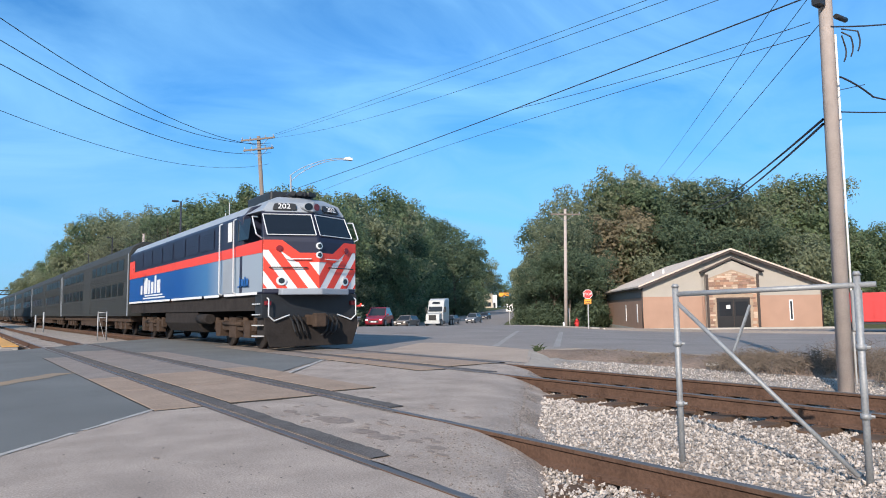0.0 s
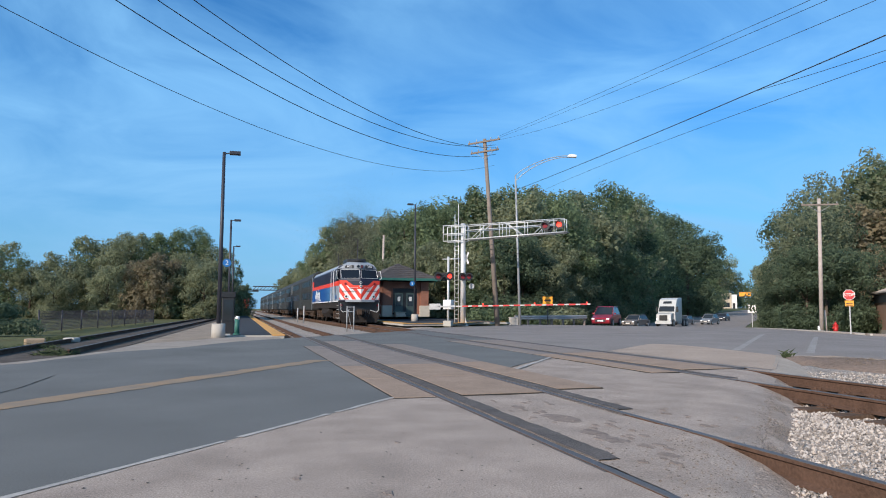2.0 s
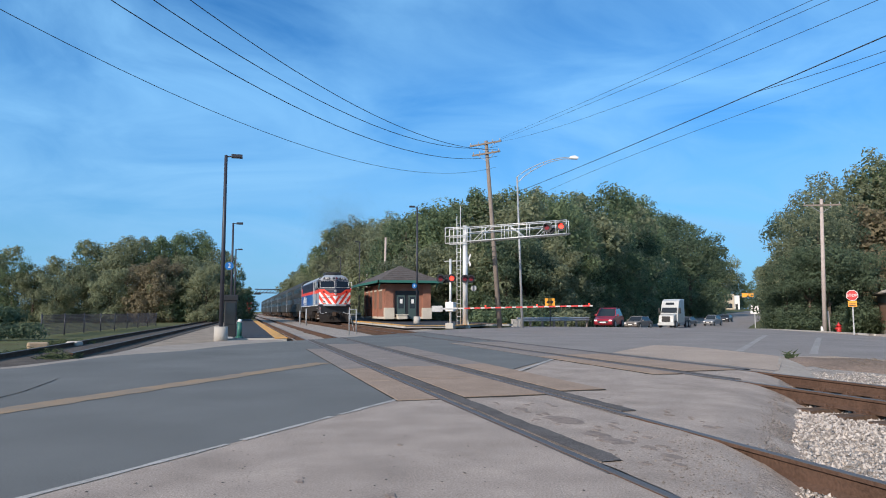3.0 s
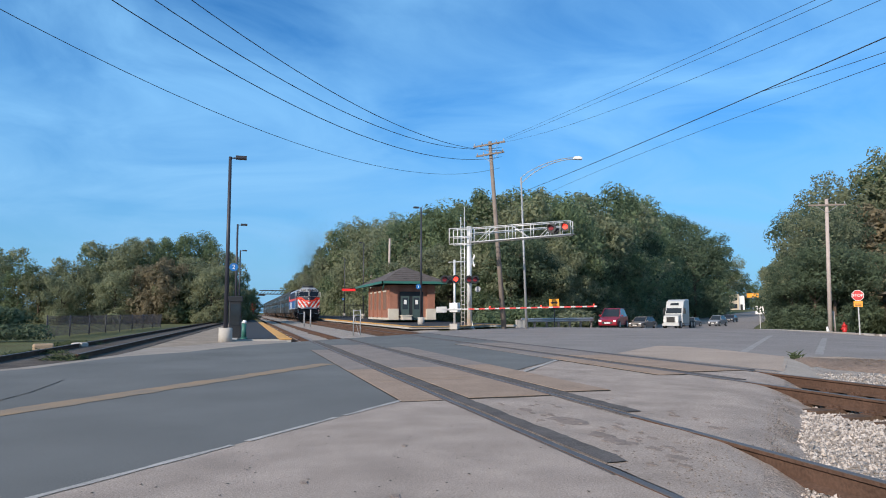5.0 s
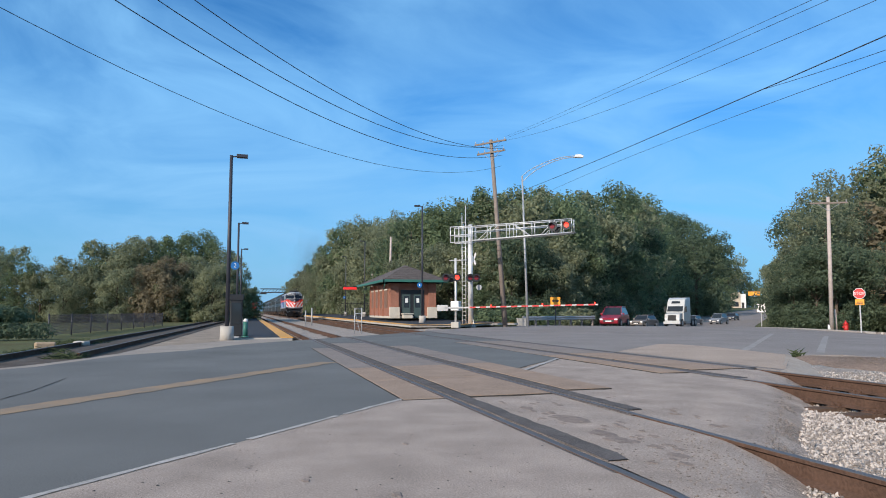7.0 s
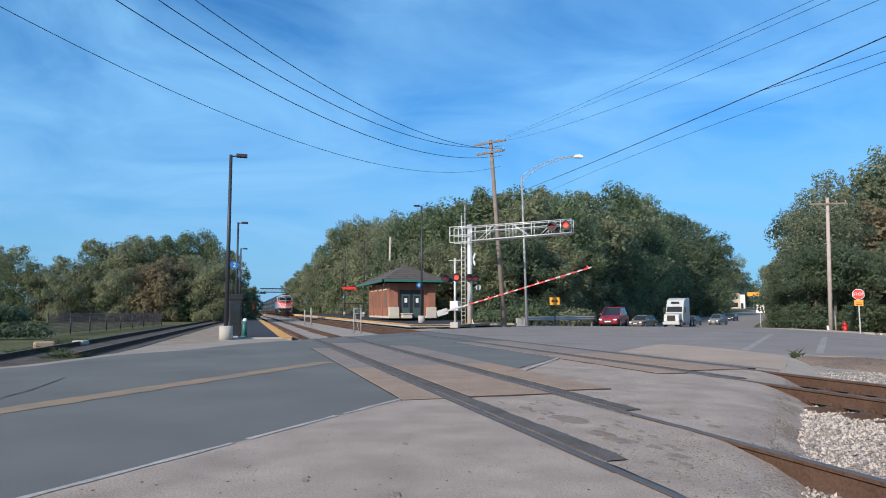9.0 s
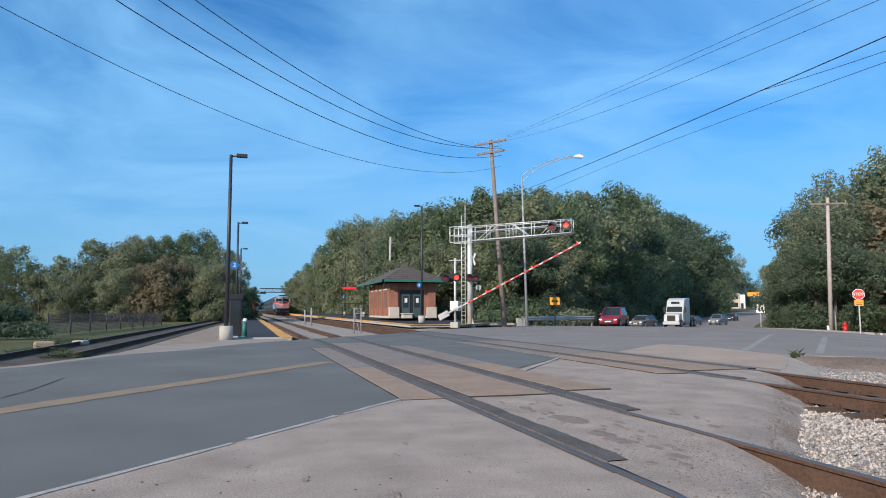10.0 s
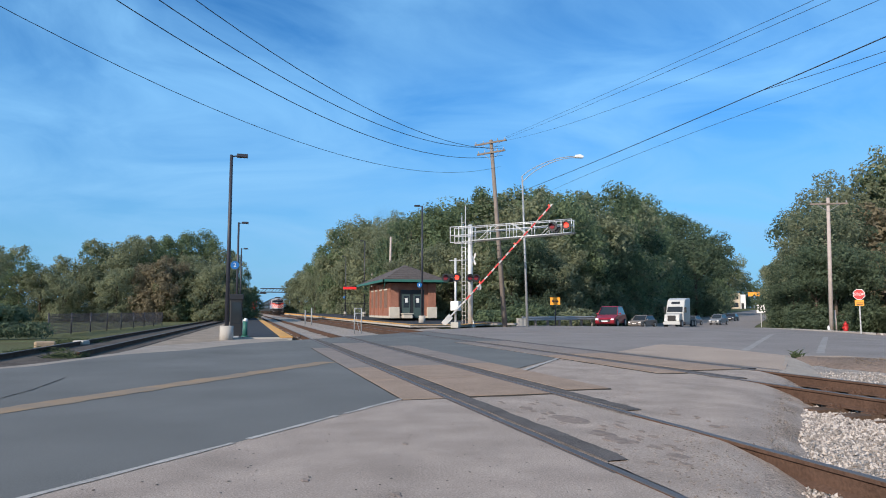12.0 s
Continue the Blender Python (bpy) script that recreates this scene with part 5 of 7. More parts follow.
def street_lamp():
    x, y = 19.63, 45.73
    t = thing("street_lamp", pose(x, y, hz(x, y), 0, -1.4, -16), "tall galvanised street lamp with a long truss arm", "street lamp")
    bm = B()
    tube(bm, (0, 0, 0), (0, 0, 11.1), 0.10, 0.06, n=12)
    part("post", bm, GALV, t, "slim galvanised post")
    for za, zb in ((11.1, 12.5), (10.65, 12.4)):
        bm = B()
        pts = [(4.0 * k / 8, 0, za + (zb - za) * math.sin(k / 8 * math.pi / 2) ** 0.8) for k in range(9)]
        bent_bar(bm, pts, 0.03)
        part("arm", bm, GALV, t)
    bm = B()
    for k in range(2, 7):
        x0 = 4.0 * k / 8
        tube(bm, (x0, 0, 10.65 + 1.75 * math.sin(k / 8 * math.pi / 2) ** 0.8), (x0, 0, 11.1 + 1.4 * math.sin(k / 8 * math.pi / 2) ** 0.8), 0.015, n=6)
    part("strut", bm, GALV, t)
    bm = B()
    prism(bm, [(3.85, 12.37), (4.0, 12.57), (4.35, 12.60), (4.6, 12.47), (4.55, 12.33)], -0.16, 0.16)
    part("lamp_head", bm, WHITE, t, "pale lamp head", 0.04)


def platform_lamp(x, y, z, h, s=1, sign=False, label="dark slim platform lamp post on a concrete footing"):
    t = thing("platform_lamp", pose(x, y, z), label, "lamp post", "platform lamps")
    bm = B()
    tube(bm, (0, 0, 0.4), (0, 0, h), 0.085, 0.06, n=12)
    part("post", bm, DARK_POLE, t, "dark blue-black post")
    bm = B()
    tube(bm, (0, 0, h - 0.06), (s * 0.3, 0, h - 0.03), 0.03)
    box(bm, min(s * 0.2, s * 0.62), max(s * 0.2, s * 0.62), -0.14, 0.14, h - 0.08, h + 0.04)
    part("lamp_head", bm, DARK_POLE, t, "flat dark lamp head", 0.015)
    bm = B()
    tube(bm, (0, 0, -0.1), (0, 0, 0.52), 0.26, 0.25, n=20)
    part("footing", bm, CONCRETE, t, "round pale concrete footing")
    if sign:
        bm = B()
        r = 0.16 if y < 40 else 0.2
        tube(bm, (s * 0.24, -0.1, 2.85), (s * 0.24, -0.12, 2.85), r, n=20)
        sg = part("round_sign", bm, mat("sign_blue", (0.02, 0.16, 0.45), 0.4, vary=0.1), t, "round blue sign")
        if y < 40:
            text_part("numeral", "2", r * 1.5, WHITE, sg, pose(s * 0.24, -0.124, 2.85, 90))
        else:
            bm = B()
            box(bm, s * 0.24 - 0.04, s * 0.24 + 0.04, -0.126, -0.12, 2.76, 2.94)
            part("sign_mark", bm, WHITE, sg)
    return t


# ---- station ----
BRICK = mat("station_brick", (0.32, 0.15, 0.105), 0.85, vary=0.25, scale=1.5, fine=18, bump=0.4)
LIMESTONE = mat("pale_stone", (0.55, 0.50, 0.42), 0.85, vary=0.15, scale=2, fine=30)
SHINGLE = mat("roof_shingle", (0.115, 0.10, 0.095), 0.9, vary=0.3, scale=2, fine=14, bump=0.6)
GREEN_TRIM = mat("green_trim", (0.035, 0.15, 0.12), 0.5, vary=0.15)
GREY_DOOR = mat("grey_green_door", (0.055, 0.085, 0.082), 0.5, vary=0.15)


def platforms():
    # far platform with its raised edge, before the station
    bm = B()
    prism(bm, [(10.25, 43.0), (10.25, 200.0), (19.6, 200.0), (19.6, 47.5), (17.0, 47.5), (13.6, 43.0)], 0.02, 0.42, "z")
    for v in bm.verts:
        if v.co.y < 50:
            v.co.z = min(v.co.z, 0.16)
    tagged(part("platform", bm, CONCRETE), "grey concrete platform before the station", kind="structure")
    bm = B()
    prism(bm, [(10.95, 44.2), (10.95, 199.9), (19.5, 199.9), (19.5, 48.5)], 0.17, 0.43, "z")
    for v in bm.verts:
        if v.co.y < 51:
            v.co.z = min(v.co.z, 0.172)
    tagged(part("platform_deck", bm, PLAT), "dark asphalt platform deck", kind="structure")
    bm = B()
    prism(bm, [(10.22, 42.9), (10.22, 190.0), (10.9, 190.0), (10.9, 43.9), (13.4, 43.9), (16.9, 48.4), (19.4, 48.4), (19.4, 47.7), (17.2, 47.7), (13.8, 42.9)], 0.17, 0.436, "z")
    for v in bm.verts:
        if v.co.y < 50:
            v.co.z = min(v.co.z, 0.178)
    tagged(part("tactile_edge", bm, TACTILE), "orange-yellow tactile platform edge", kind="structure")
    # near platform
    bm = B()
    prism(bm, [(-0.6, 27.95), (-0.6, 190), (2.05, 190), (1.82, 27.95)], -0.1, 0.045, "z")
    tagged(part("platform", bm, CONCRETE), "grey concrete kerb of the long platform", kind="structure")
    bm = B()
    prism(bm, [(-0.25, 28.05), (-0.25, 190), (1.60, 190), (1.345, 28.05)], 0.03, 0.051, "z")
    tagged(part("platform_deck", bm, PLAT), "dark asphalt deck of the long platform", kind="structure")
    bm = B()
    prism(bm, [(1.35, 27.92), (1.605, 190), (2.08, 190), (1.85, 27.92)], 0.03, 0.057, "z")
    tagged(part("tactile_edge", bm, TACTILE), "orange-yellow tactile platform edge", kind="structure")


def station():
    cx, cy, z = 14.5, 62.0, 0.42
    t = thing("station_building", pose(cx, cy, z), "small brick station with a hipped shingle roof and green eaves", "station")
    X0, X1, Y0, Y1, HW = -2.1, 2.1, -2.0, 8.0, 3.15
    bm = B()
    box(bm, X0, X1, Y0, Y1, 0.2, HW)
    wall = part("wall", bm, BRICK, t, "red-brown brick wall")
    bm = B()
    box(bm, X0 - 0.05, X1 + 0.05, Y0 - 0.05, Y1 + 0.05, 0, 0.2)
    part("plinth", bm, LIMESTONE, t, "pale stone plinth", 0.02)
    for x in (X0 + 0.42, X1 - 0.3):
        for y in (Y0,):
            bm = B()
            box(bm, x - 0.45, x + 0.45, y - 0.28, y + 0.2, 0.0, 1.0)
            part("pier_base", bm, LIMESTONE, t, "pale stone pier base", 0.02)
            bm = B()
            box(bm, x - 0.36, x + 0.36, y - 0.2, y + 0.15, 1.0, HW)
            part("pier", bm, BRICK, t, "brick pier")
    boards = mat("board_brown", (0.20, 0.115, 0.08), 0.7, vary=0.3)
    for k in range(4):
        bm = B()
        box(bm, X0 - 0.03, X0 + 0.02, Y0 + 1.0 + k * 2.2, Y0 + 2.4 + k * 2.2, 0.95, 2.55)
        w = part("window", bm, boards, t, "brown boarded window")
        bm = B()
        box(bm, X0 - 0.06, X0 - 0.03, Y0 + 0.9 + k * 2.2, Y0 + 2.5 + k * 2.2, 2.55, 2.68)
        part("lintel", bm, LIMESTONE, w)
        bm = B()
        box(bm, X0 - 0.12, X0 + 0.02, Y0 + 2.75 + k * 2.2, Y0 + 3.05 + k * 2.2, 0.2, HW)
        part("pier", bm, BRICK, t, "brick pier")
    # doors on a flat black panel that stands in for the recess's shade
    bm = B()
    box(bm, -1.1, 1.1, Y0 - 0.02, Y0 + 0.05, 0.02, 2.55)
    part("entrance", bm, BLACK, t, "flat black panel for the shaded entrance")
    for x0 in (-0.95, 0.1):
        bm = B()
        box(bm, x0, x0 + 0.74, Y0 - 0.07, Y0 - 0.02, 0.02, 2.15)
        d = part("door", bm, GREY_DOOR, t, "grey-green door")
        bm = B()
        box(bm, x0 + 0.12, x0 + 0.62, Y0 - 0.075, Y0 - 0.07, 0.95, 2.0)
        part("pane", bm, GLASS, d)
        bm = B()
        box(bm, x0 + 0.25, x0 + 0.5, Y0 - 0.082, Y0 - 0.075, 1.4, 1.8)
        part("notice", bm, WHITE, d, "white paper notice")
    # roof: hip with deep eaves
    ex0, ex1, ey0, ey1 = X0 - 0.8, X1 + 0.95, Y0 - 1.2, Y1 + 4.0
    ridge = [((X0 + X1) / 2 - 0.2, Y0 + 2.2, 4.95), ((X0 + X1) / 2 + 0.3, Y1 - 1.0, 4.95)]
    bm = B()
    c = [bm.verts.new(p) for p in ((ex0, ey0, 3.42), (ex1, ey0, 3.42), (ex1, ey1, 3.42), (ex0, ey1, 3.42))]
    r = [bm.verts.new(p) for p in ridge]
    bm.faces.new((c[0], c[1], r[0]))
    bm.faces.new((c[1], c[2], r[1], r[0]))
    bm.faces.new((c[2], c[3], r[1]))
    bm.faces.new((c[3], c[0], r[0], r[1]))
    bm.faces.new(c[::-1])
    roof = part("roof", bm, SHINGLE, t, "brown-grey hipped shingle roof")
    # shingle courses on the front slope
    for k in range(7):
        f = 0.06 + k * 0.13
        a, b = Vector((ex0, ey0, 3.42)).lerp(Vector(ridge[0]), f), Vector((ex1, ey0, 3.42)).lerp(Vector(ridge[0]), f)
        bm = B()
        tube(bm, a + Vector((0, -0.01, 0.012)), b + Vector((0, -0.01, 0.012)), 0.018, n=5)
        part("shingle_course", bm, SHINGLE, roof)
    for pts in (((ex0, ey0), (ex1, ey0)), ((ex0, ey0), (ex0, ey1)), ((ex1, ey0), (ex1, ey1))):
        (a0, b0), (a1, b1) = pts
        bm = B()
        box(bm, min(a0, a1) - 0.06, max(a0, a1) + 0.06, min(b0, b1) - 0.06, max(b0, b1) + 0.06, 3.22, 3.44)
        part("fascia", bm, GREEN_TRIM, t, "dark green eaves board")
    for x in (ex0 + 0.2, X1 + 0.5):
        bm = B()
        tube(bm, (x, Y0 - 0.2, 2.6), (x, ey0 + 0.2, 3.25), 0.05)
        part("bracket", bm, GREEN_TRIM, t, "green eaves bracket")
    bm = B()
    box(bm, ex0 - 1.5, ex0 - 0.08, ey1 - 0.5, ey1 - 0.3, 2.98, 3.24)
    part("display_board", bm, mat("lit_red_display", (0.8, 0.03, 0.03), 0.5, emit=0.25, bump=0), t, "red glowing display board")
    bm = B()
    tube(bm, (ex0 - 1.2, ey1 - 0.4, 3.26), (ex0 + 0.2, ey1 - 0.4, 3.32), 0.04)
    part("display_bracket", bm, BLACK, t)
    p = thing("planter", pose(13.9, 59.5, 0.42), "small square pale stone planter on the platform", "planter")
    bm = B()
    box(bm, -0.42, 0.42, -0.42, 0.42, 0, 0.42)
    box(bm, -0.5, 0.5, -0.5, 0.5, 0.36, 0.44)
    part("tub", bm, LIMESTONE, p, bevel=0.03)


# ---- church-like hall beyond the junction ----
def hall():
    C1, C2 = Vector((44.4, 34.7)), Vector((54.4, 25.7))
    ex = (C2 - C1).normalized()
    Wd = (C2 - C1).length
    z = -0.62
    m = Matrix(((ex.x, -ex.y, 0, C1.x), (ex.y, ex.x, 0, C1.y), (0, 0, 1, z), (0, 0, 0, 1)))
    TAN_BRICK = mat("tan_brick", (0.41, 0.258, 0.19), 0.9, vary=0.12, scale=1.2, fine=20, bump=0.3)
    BEIGE = mat("beige_siding", (0.40, 0.365, 0.32), 0.8, vary=0.08, scale=1, fine=20)
    ROOFM = mat("pale_shingle", (0.66, 0.55, 0.46), 0.9, vary=0.15, scale=1.5, fine=14, bump=0.5)
    DARKTRIM = mat("dark_trim", (0.05, 0.035, 0.03), 0.6)
    t = thing("hall_building", m, "low tan brick hall with a beige gable and stone porch", "building")
    D = 22.0
    bm = B()
    box(bm, -0.05, Wd + 0.05, -0.05, D, -0.6, 0.02)
    part("footing", bm, CONCRETE, t)
    EV, PK, BR = 3.42, 6.15, 2.56
    # local x along the front, y to the back
    bm = B()
    box(bm, 0, Wd, 0, D, 0, BR)
    part("wall", bm, TAN_BRICK, t, "tan brick lower wall")
    bm = B()
    prism(bm, [(0, BR), (Wd, BR), (Wd, EV), (Wd / 2, PK - 0.05), (0, EV)], 0.02, D - 0.02)
    part("gable_wall", bm, BEIGE, t, "beige gable siding")
    for x0, x1, z0, z1 in ((-0.4, Wd / 2, EV - 0.1, PK), (Wd / 2, Wd + 0.75, PK, EV - 0.25)):
        bm = B()
        prism(bm, [(x0, z0), (x1, z1), (x1, z1 + 0.12), (x0, z0 + 0.12)], -0.6, D + 0.3)
        part("roof", bm, ROOFM, t, "pale shingle roof slope")
        bm = B()
        prism(bm, [(x0, z0 - 0.18), (x1, z1 - 0.18), (x1, z1 - 0.01), (x0, z0 - 0.01)], -0.55, -0.48)
        part("fascia", bm, DARKTRIM, t, "dark verge board")
    bm = B()
    box(bm, -0.38, 0.0, -0.4, D, EV - 0.2, EV - 0.1)
    part("soffit", bm, DARKTRIM, t)
    bm = B()
    box(bm, -0.03, 0.0, 0.1, D, BR - 0.05, EV)
    part("side_band", bm, mat("grey_siding", (0.24, 0.21, 0.195), 0.8, vary=0.15), t, "grey side siding")
    # porch
    px = Wd / 2 + 0.05
    bm = B()
    prism(bm, [(px - 2.0, 0), (px - 2.0, 4.45), (px, 5.35), (px + 2.0, 4.45), (px + 2.0, 0)], -0.35, 0.05)
    porch = part("porch_wall", bm, BEIGE, t, "beige porch gable")
    for s2 in (-1, 1):
        bm = B()
        prism(bm, [(px + s2 * 2.35, 4.35), (px, 5.42), (px, 5.56), (px + s2 * 2.35, 4.49)], -0.6, 0.2)
        part("porch_roof", bm, DARKTRIM, t, "dark porch verge")
        bm = B()
        box(bm, px + s2 * 1.9 - 0.09, px + s2 * 1.9 + 0.09, -0.44, -0.3, 0, 4.25)
        part("pilaster", bm, DARKTRIM, t, "dark brown pilaster")
    rng = random.Random(5)
    STONEM = [mat("porch_stone", c, 0.9, vary=0.2, scale=3, fine=20, bump=0.4, objr=0.6) for c in ((0.42, 0.25, 0.17), (0.55, 0.42, 0.32), (0.32, 0.20, 0.15))]
    bm = B()
    prism(bm, [(px - 1.8, 0), (px - 1.8, 3.95), (px, 4.6), (px + 1.8, 3.95), (px + 1.8, 0)], -0.38, -0.34)
    back = part("stone_facing", bm, mat("stone_mortar", (0.40, 0.30, 0.22), 0.95), t, "rough stone facing")
    meshes = []
    for mm in STONEM:
        bm = B()
        box(bm, -0.5, 0.5, -0.02, 0.02, -0.5, 0.5)
        meshes.append(finish(bm, "stone", mm))
    zz = 0.02
    while zz < 4.4:
        hh = rng.uniform(0.14, 0.24)
        lim = 1.78 if zz + hh < 3.9 else max(0.0, 1.78 - (zz + hh - 3.9) / 0.65 * 1.78)
        x = -lim
        while x < lim - 0.1:
            w = min(rng.uniform(0.2, 0.5), lim - x)
            if not (zz < 2.45 and x + w > -1.28 and x < 1.28) and w > 0.08:
                ob = new("stone", rng.choice(meshes))
                ob.parent = back
                ob.matrix_basis = pose(px + x + w / 2, -0.39, zz + hh / 2) @ Matrix.Diagonal((w - 0.02, rng.uniform(0.8, 1.8), hh - 0.02, 1))
            x += w
        zz += hh
    bm = B()
    box(bm, px - 1.25, px + 1.25, -0.40, -0.3, 0.0, 2.42)
    part("door_frame", bm, DARKTRIM, t, "flat dark panel behind the doors")
    for x0 in (-1.2, 0.02):
        bm = B()
        box(bm, px + x0, px + x0 + 1.16, -0.43, -0.40, 0.02, 2.3)
        d = part("door", bm, mat("black_door", (0.02, 0.018, 0.018), 0.4), t, "dark glazed door")
        bm = B()
        box(bm, px + x0 + 0.12, px + x0 + 1.04, -0.436, -0.43, 1.0, 2.1)
        part("pane", bm, GLASS, d)
    bm = B()
    box(bm, px - 0.55, px - 0.25, -0.445, -0.436, 1.55, 1.85)
    part("notice", bm, WHITE, t, "small white notice")
    for x in (Wd - 2.4, 2.0):
        if x > 5:
            bm = B()
            box(bm, x, x + 0.28, -0.03, 0.02, 0.6, 2.2)
            w = part("window", bm, WHITE, t, "narrow white-framed window")
            bm = B()
            box(bm, x + 0.07, x + 0.21, -0.04, -0.03, 0.7, 2.1)
            part("pane", bm, GLASS, w)
    for y in (2.5, 8.5):
        bm = B()
        box(bm, -0.03, 0.02, y, y + 0.35, 0.5, 2.0)
        part("window", bm, WHITE, t, "narrow side window")
    for x in (-0.06, Wd + 0.01):
        bm = B()
        tube(bm, (x, -0.05, 0), (x, -0.05, EV - 0.2), 0.05)
        part("downpipe", bm, DARKTRIM, t, "dark downpipe")
    for yy in (4.5, 9.0):
        bm = B()
        tube(bm, (2.6, yy, 4.4), (2.6, yy, 4.95), 0.09, n=10)
        part("roof_vent", bm, WHITE, t, "white roof vent")


# ---- street furniture ----
def stop_sign():
    x, y = 40.8, 37.2
    t = thing("stop_sign", pose(x, y, hz(x, y), 0, 0, -52), "red octagonal stop sign with an orange plate below", "road sign")
    bm = B()
    box(bm, -0.04, 0.04, 0.0, 0.05, 0, 2.9)
    part("post", bm, GALV, t, "galvanised post")
    for r, mm, y0, nm in ((0.36, WHITE, -0.01, "border"), (0.33, RED, -0.02, "plate")):
        bm = B()
        prism(bm, [(r / math.cos(math.pi / 8) * math.cos(math.pi / 8 + k * math.pi / 4), 2.72 + r / math.cos(math.pi / 8) * math.sin(math.pi / 8 + k * math.pi / 4)) for k in range(8)], y0, y0 + 0.009)
        p = part(nm, bm, mm, t)
    text_part("lettering", "STOP", 0.27, WHITE, p, pose(0, -0.026, 2.72, 90))
    bm = B()
    box(bm, -0.27, 0.27, -0.02, 0.0, 1.93, 2.33)
    o = part("orange_plate", bm, ORANGE, t, "orange-yellow plate")
    bm = B()
    box(bm, -0.2, 0.2, -0.026, -0.02, 2.1, 2.15)
    box(bm, -0.2, 0.2, -0.026, -0.02, 1.98, 2.03)
    part("lettering_bar", bm, BLACK, o)


def hydrant():
    x, y = 44.9, 42.3
    t = thing("fire_hydrant", pose(x, y, hz(x, y)), "red fire hydrant beside the street", "hydrant")
    bm = B()
    tube(bm, (0, 0, 0), (0, 0, 0.62), 0.17, 0.16, n=14)
    tube(bm, (0, 0, 0.0), (0, 0, 0.06), 0.23, n=14)
    part("barrel", bm, RED, t)
    bm = B()
    tube(bm, (0, 0, 0.62), (0, 0, 0.68), 0.22, n=14)
    tube(bm, (0, 0, 0.68), (0, 0, 0.86), 0.17, 0.06, n=14)
    tube(bm, (0, 0, 0.86), (0, 0, 0.94), 0.04, n=8)
    part("bonnet", bm, RED, t)
    for s in (-1, 1):
        bm = B()
        tube(bm, (0, 0, 0.45), (s * 0.28, 0, 0.45), 0.075, n=10)
        part("outlet", bm, RED, t)
    b = thing("marker_post", pose(43.9, 42.2, hz(43.9, 42.2), 0, -3, 0), "short leaning grey timber post", "post")
    bm = B()
    tube(bm, (0, 0, 0), (0, 0, 1.75), 0.08, 0.07, n=8)
    part("shaft", bm, POLE_GREY, b)
    g = thing("guy_guard", pose(42.4, 41.4, hz(42.4, 41.4), 0, -12, 0), "white plastic guard at the foot of a pole", "guy guard")
    bm = B()
    tube(bm, (0, 0, 0), (0, 0, 0.5), 0.13, 0.06, n=10)
    part("sleeve", bm, WHITE, g)


def arrow_sign():
    x, y = 24.6, 51.5
    t = thing("arrow_sign", pose(x, y, hz(x, y), 0, 0, -26), "square orange sign with a black double-headed arrow", "road sign")
    bm = B()
    box(bm, -0.04, 0.04, 0, 0.04, 0, 2.2)
    part("post", bm, DARK_POLE, t)
    bm = B()
    box(bm, -0.4, 0.4, -0.02, 0, 1.72, 2.34)
    p = part("plate", bm, ORANGE, t)
    bm = B()
    box(bm, -0.16, 0.16, -0.03, -0.02, 1.98, 2.08)
    for s in (-1, 1):
        prism(bm, [(s * 0.32, 2.03), (s * 0.12, 2.18), (s * 0.12, 1.88)], -0.03, -0.02)
    part("arrow", bm, BLACK, p)


def guardrail():
    a, b = Vector((21.2, 50.5)), Vector((29.8, 54.5))
    d = (b - a)
    n = 7
    t = thing("guardrail", pose(a.x, a.y, hz(a.x, a.y), 0, 0, math.degrees(math.atan2(d.y, d.x))), "grey corrugated steel guardrail on short posts", "guardrail")
    Lg = d.length
    bm = B()
    prism(bm, [(-0.02, 0.42), (-0.08, 0.47), (-0.08, 0.53), (-0.02, 0.58), (-0.08, 0.63), (-0.08, 0.69), (-0.02, 0.74), (0.0, 0.74), (-0.05, 0.66), (0.0, 0.58), (-0.05, 0.5), (0.0, 0.42)], 0, Lg, "x")
    part("beam", bm, GALV, t, "weathered steel beam")
    for k in range(n):
        bm = B()
        x = 0.2 + k * (Lg - 0.4) / (n - 1)
        box(bm, x - 0.07, x + 0.07, 0.0, 0.16, -0.2, 0.76)
        part("post", bm, WOOD_POLE, t)
    c = thing("cable_box", pose(21.0, 50.2, hz(21, 50.2)), "low pale utility box beside the guardrail", "utility box")
    bm = B()
    box(bm, -0.3, 0.3, -0.25, 0.25, 0, 0.6)
    box(bm, -0.33, 0.33, -0.28, 0.28, 0.56, 0.62)
    part("cabinet", bm, CONCRETE, c, bevel=0.02)


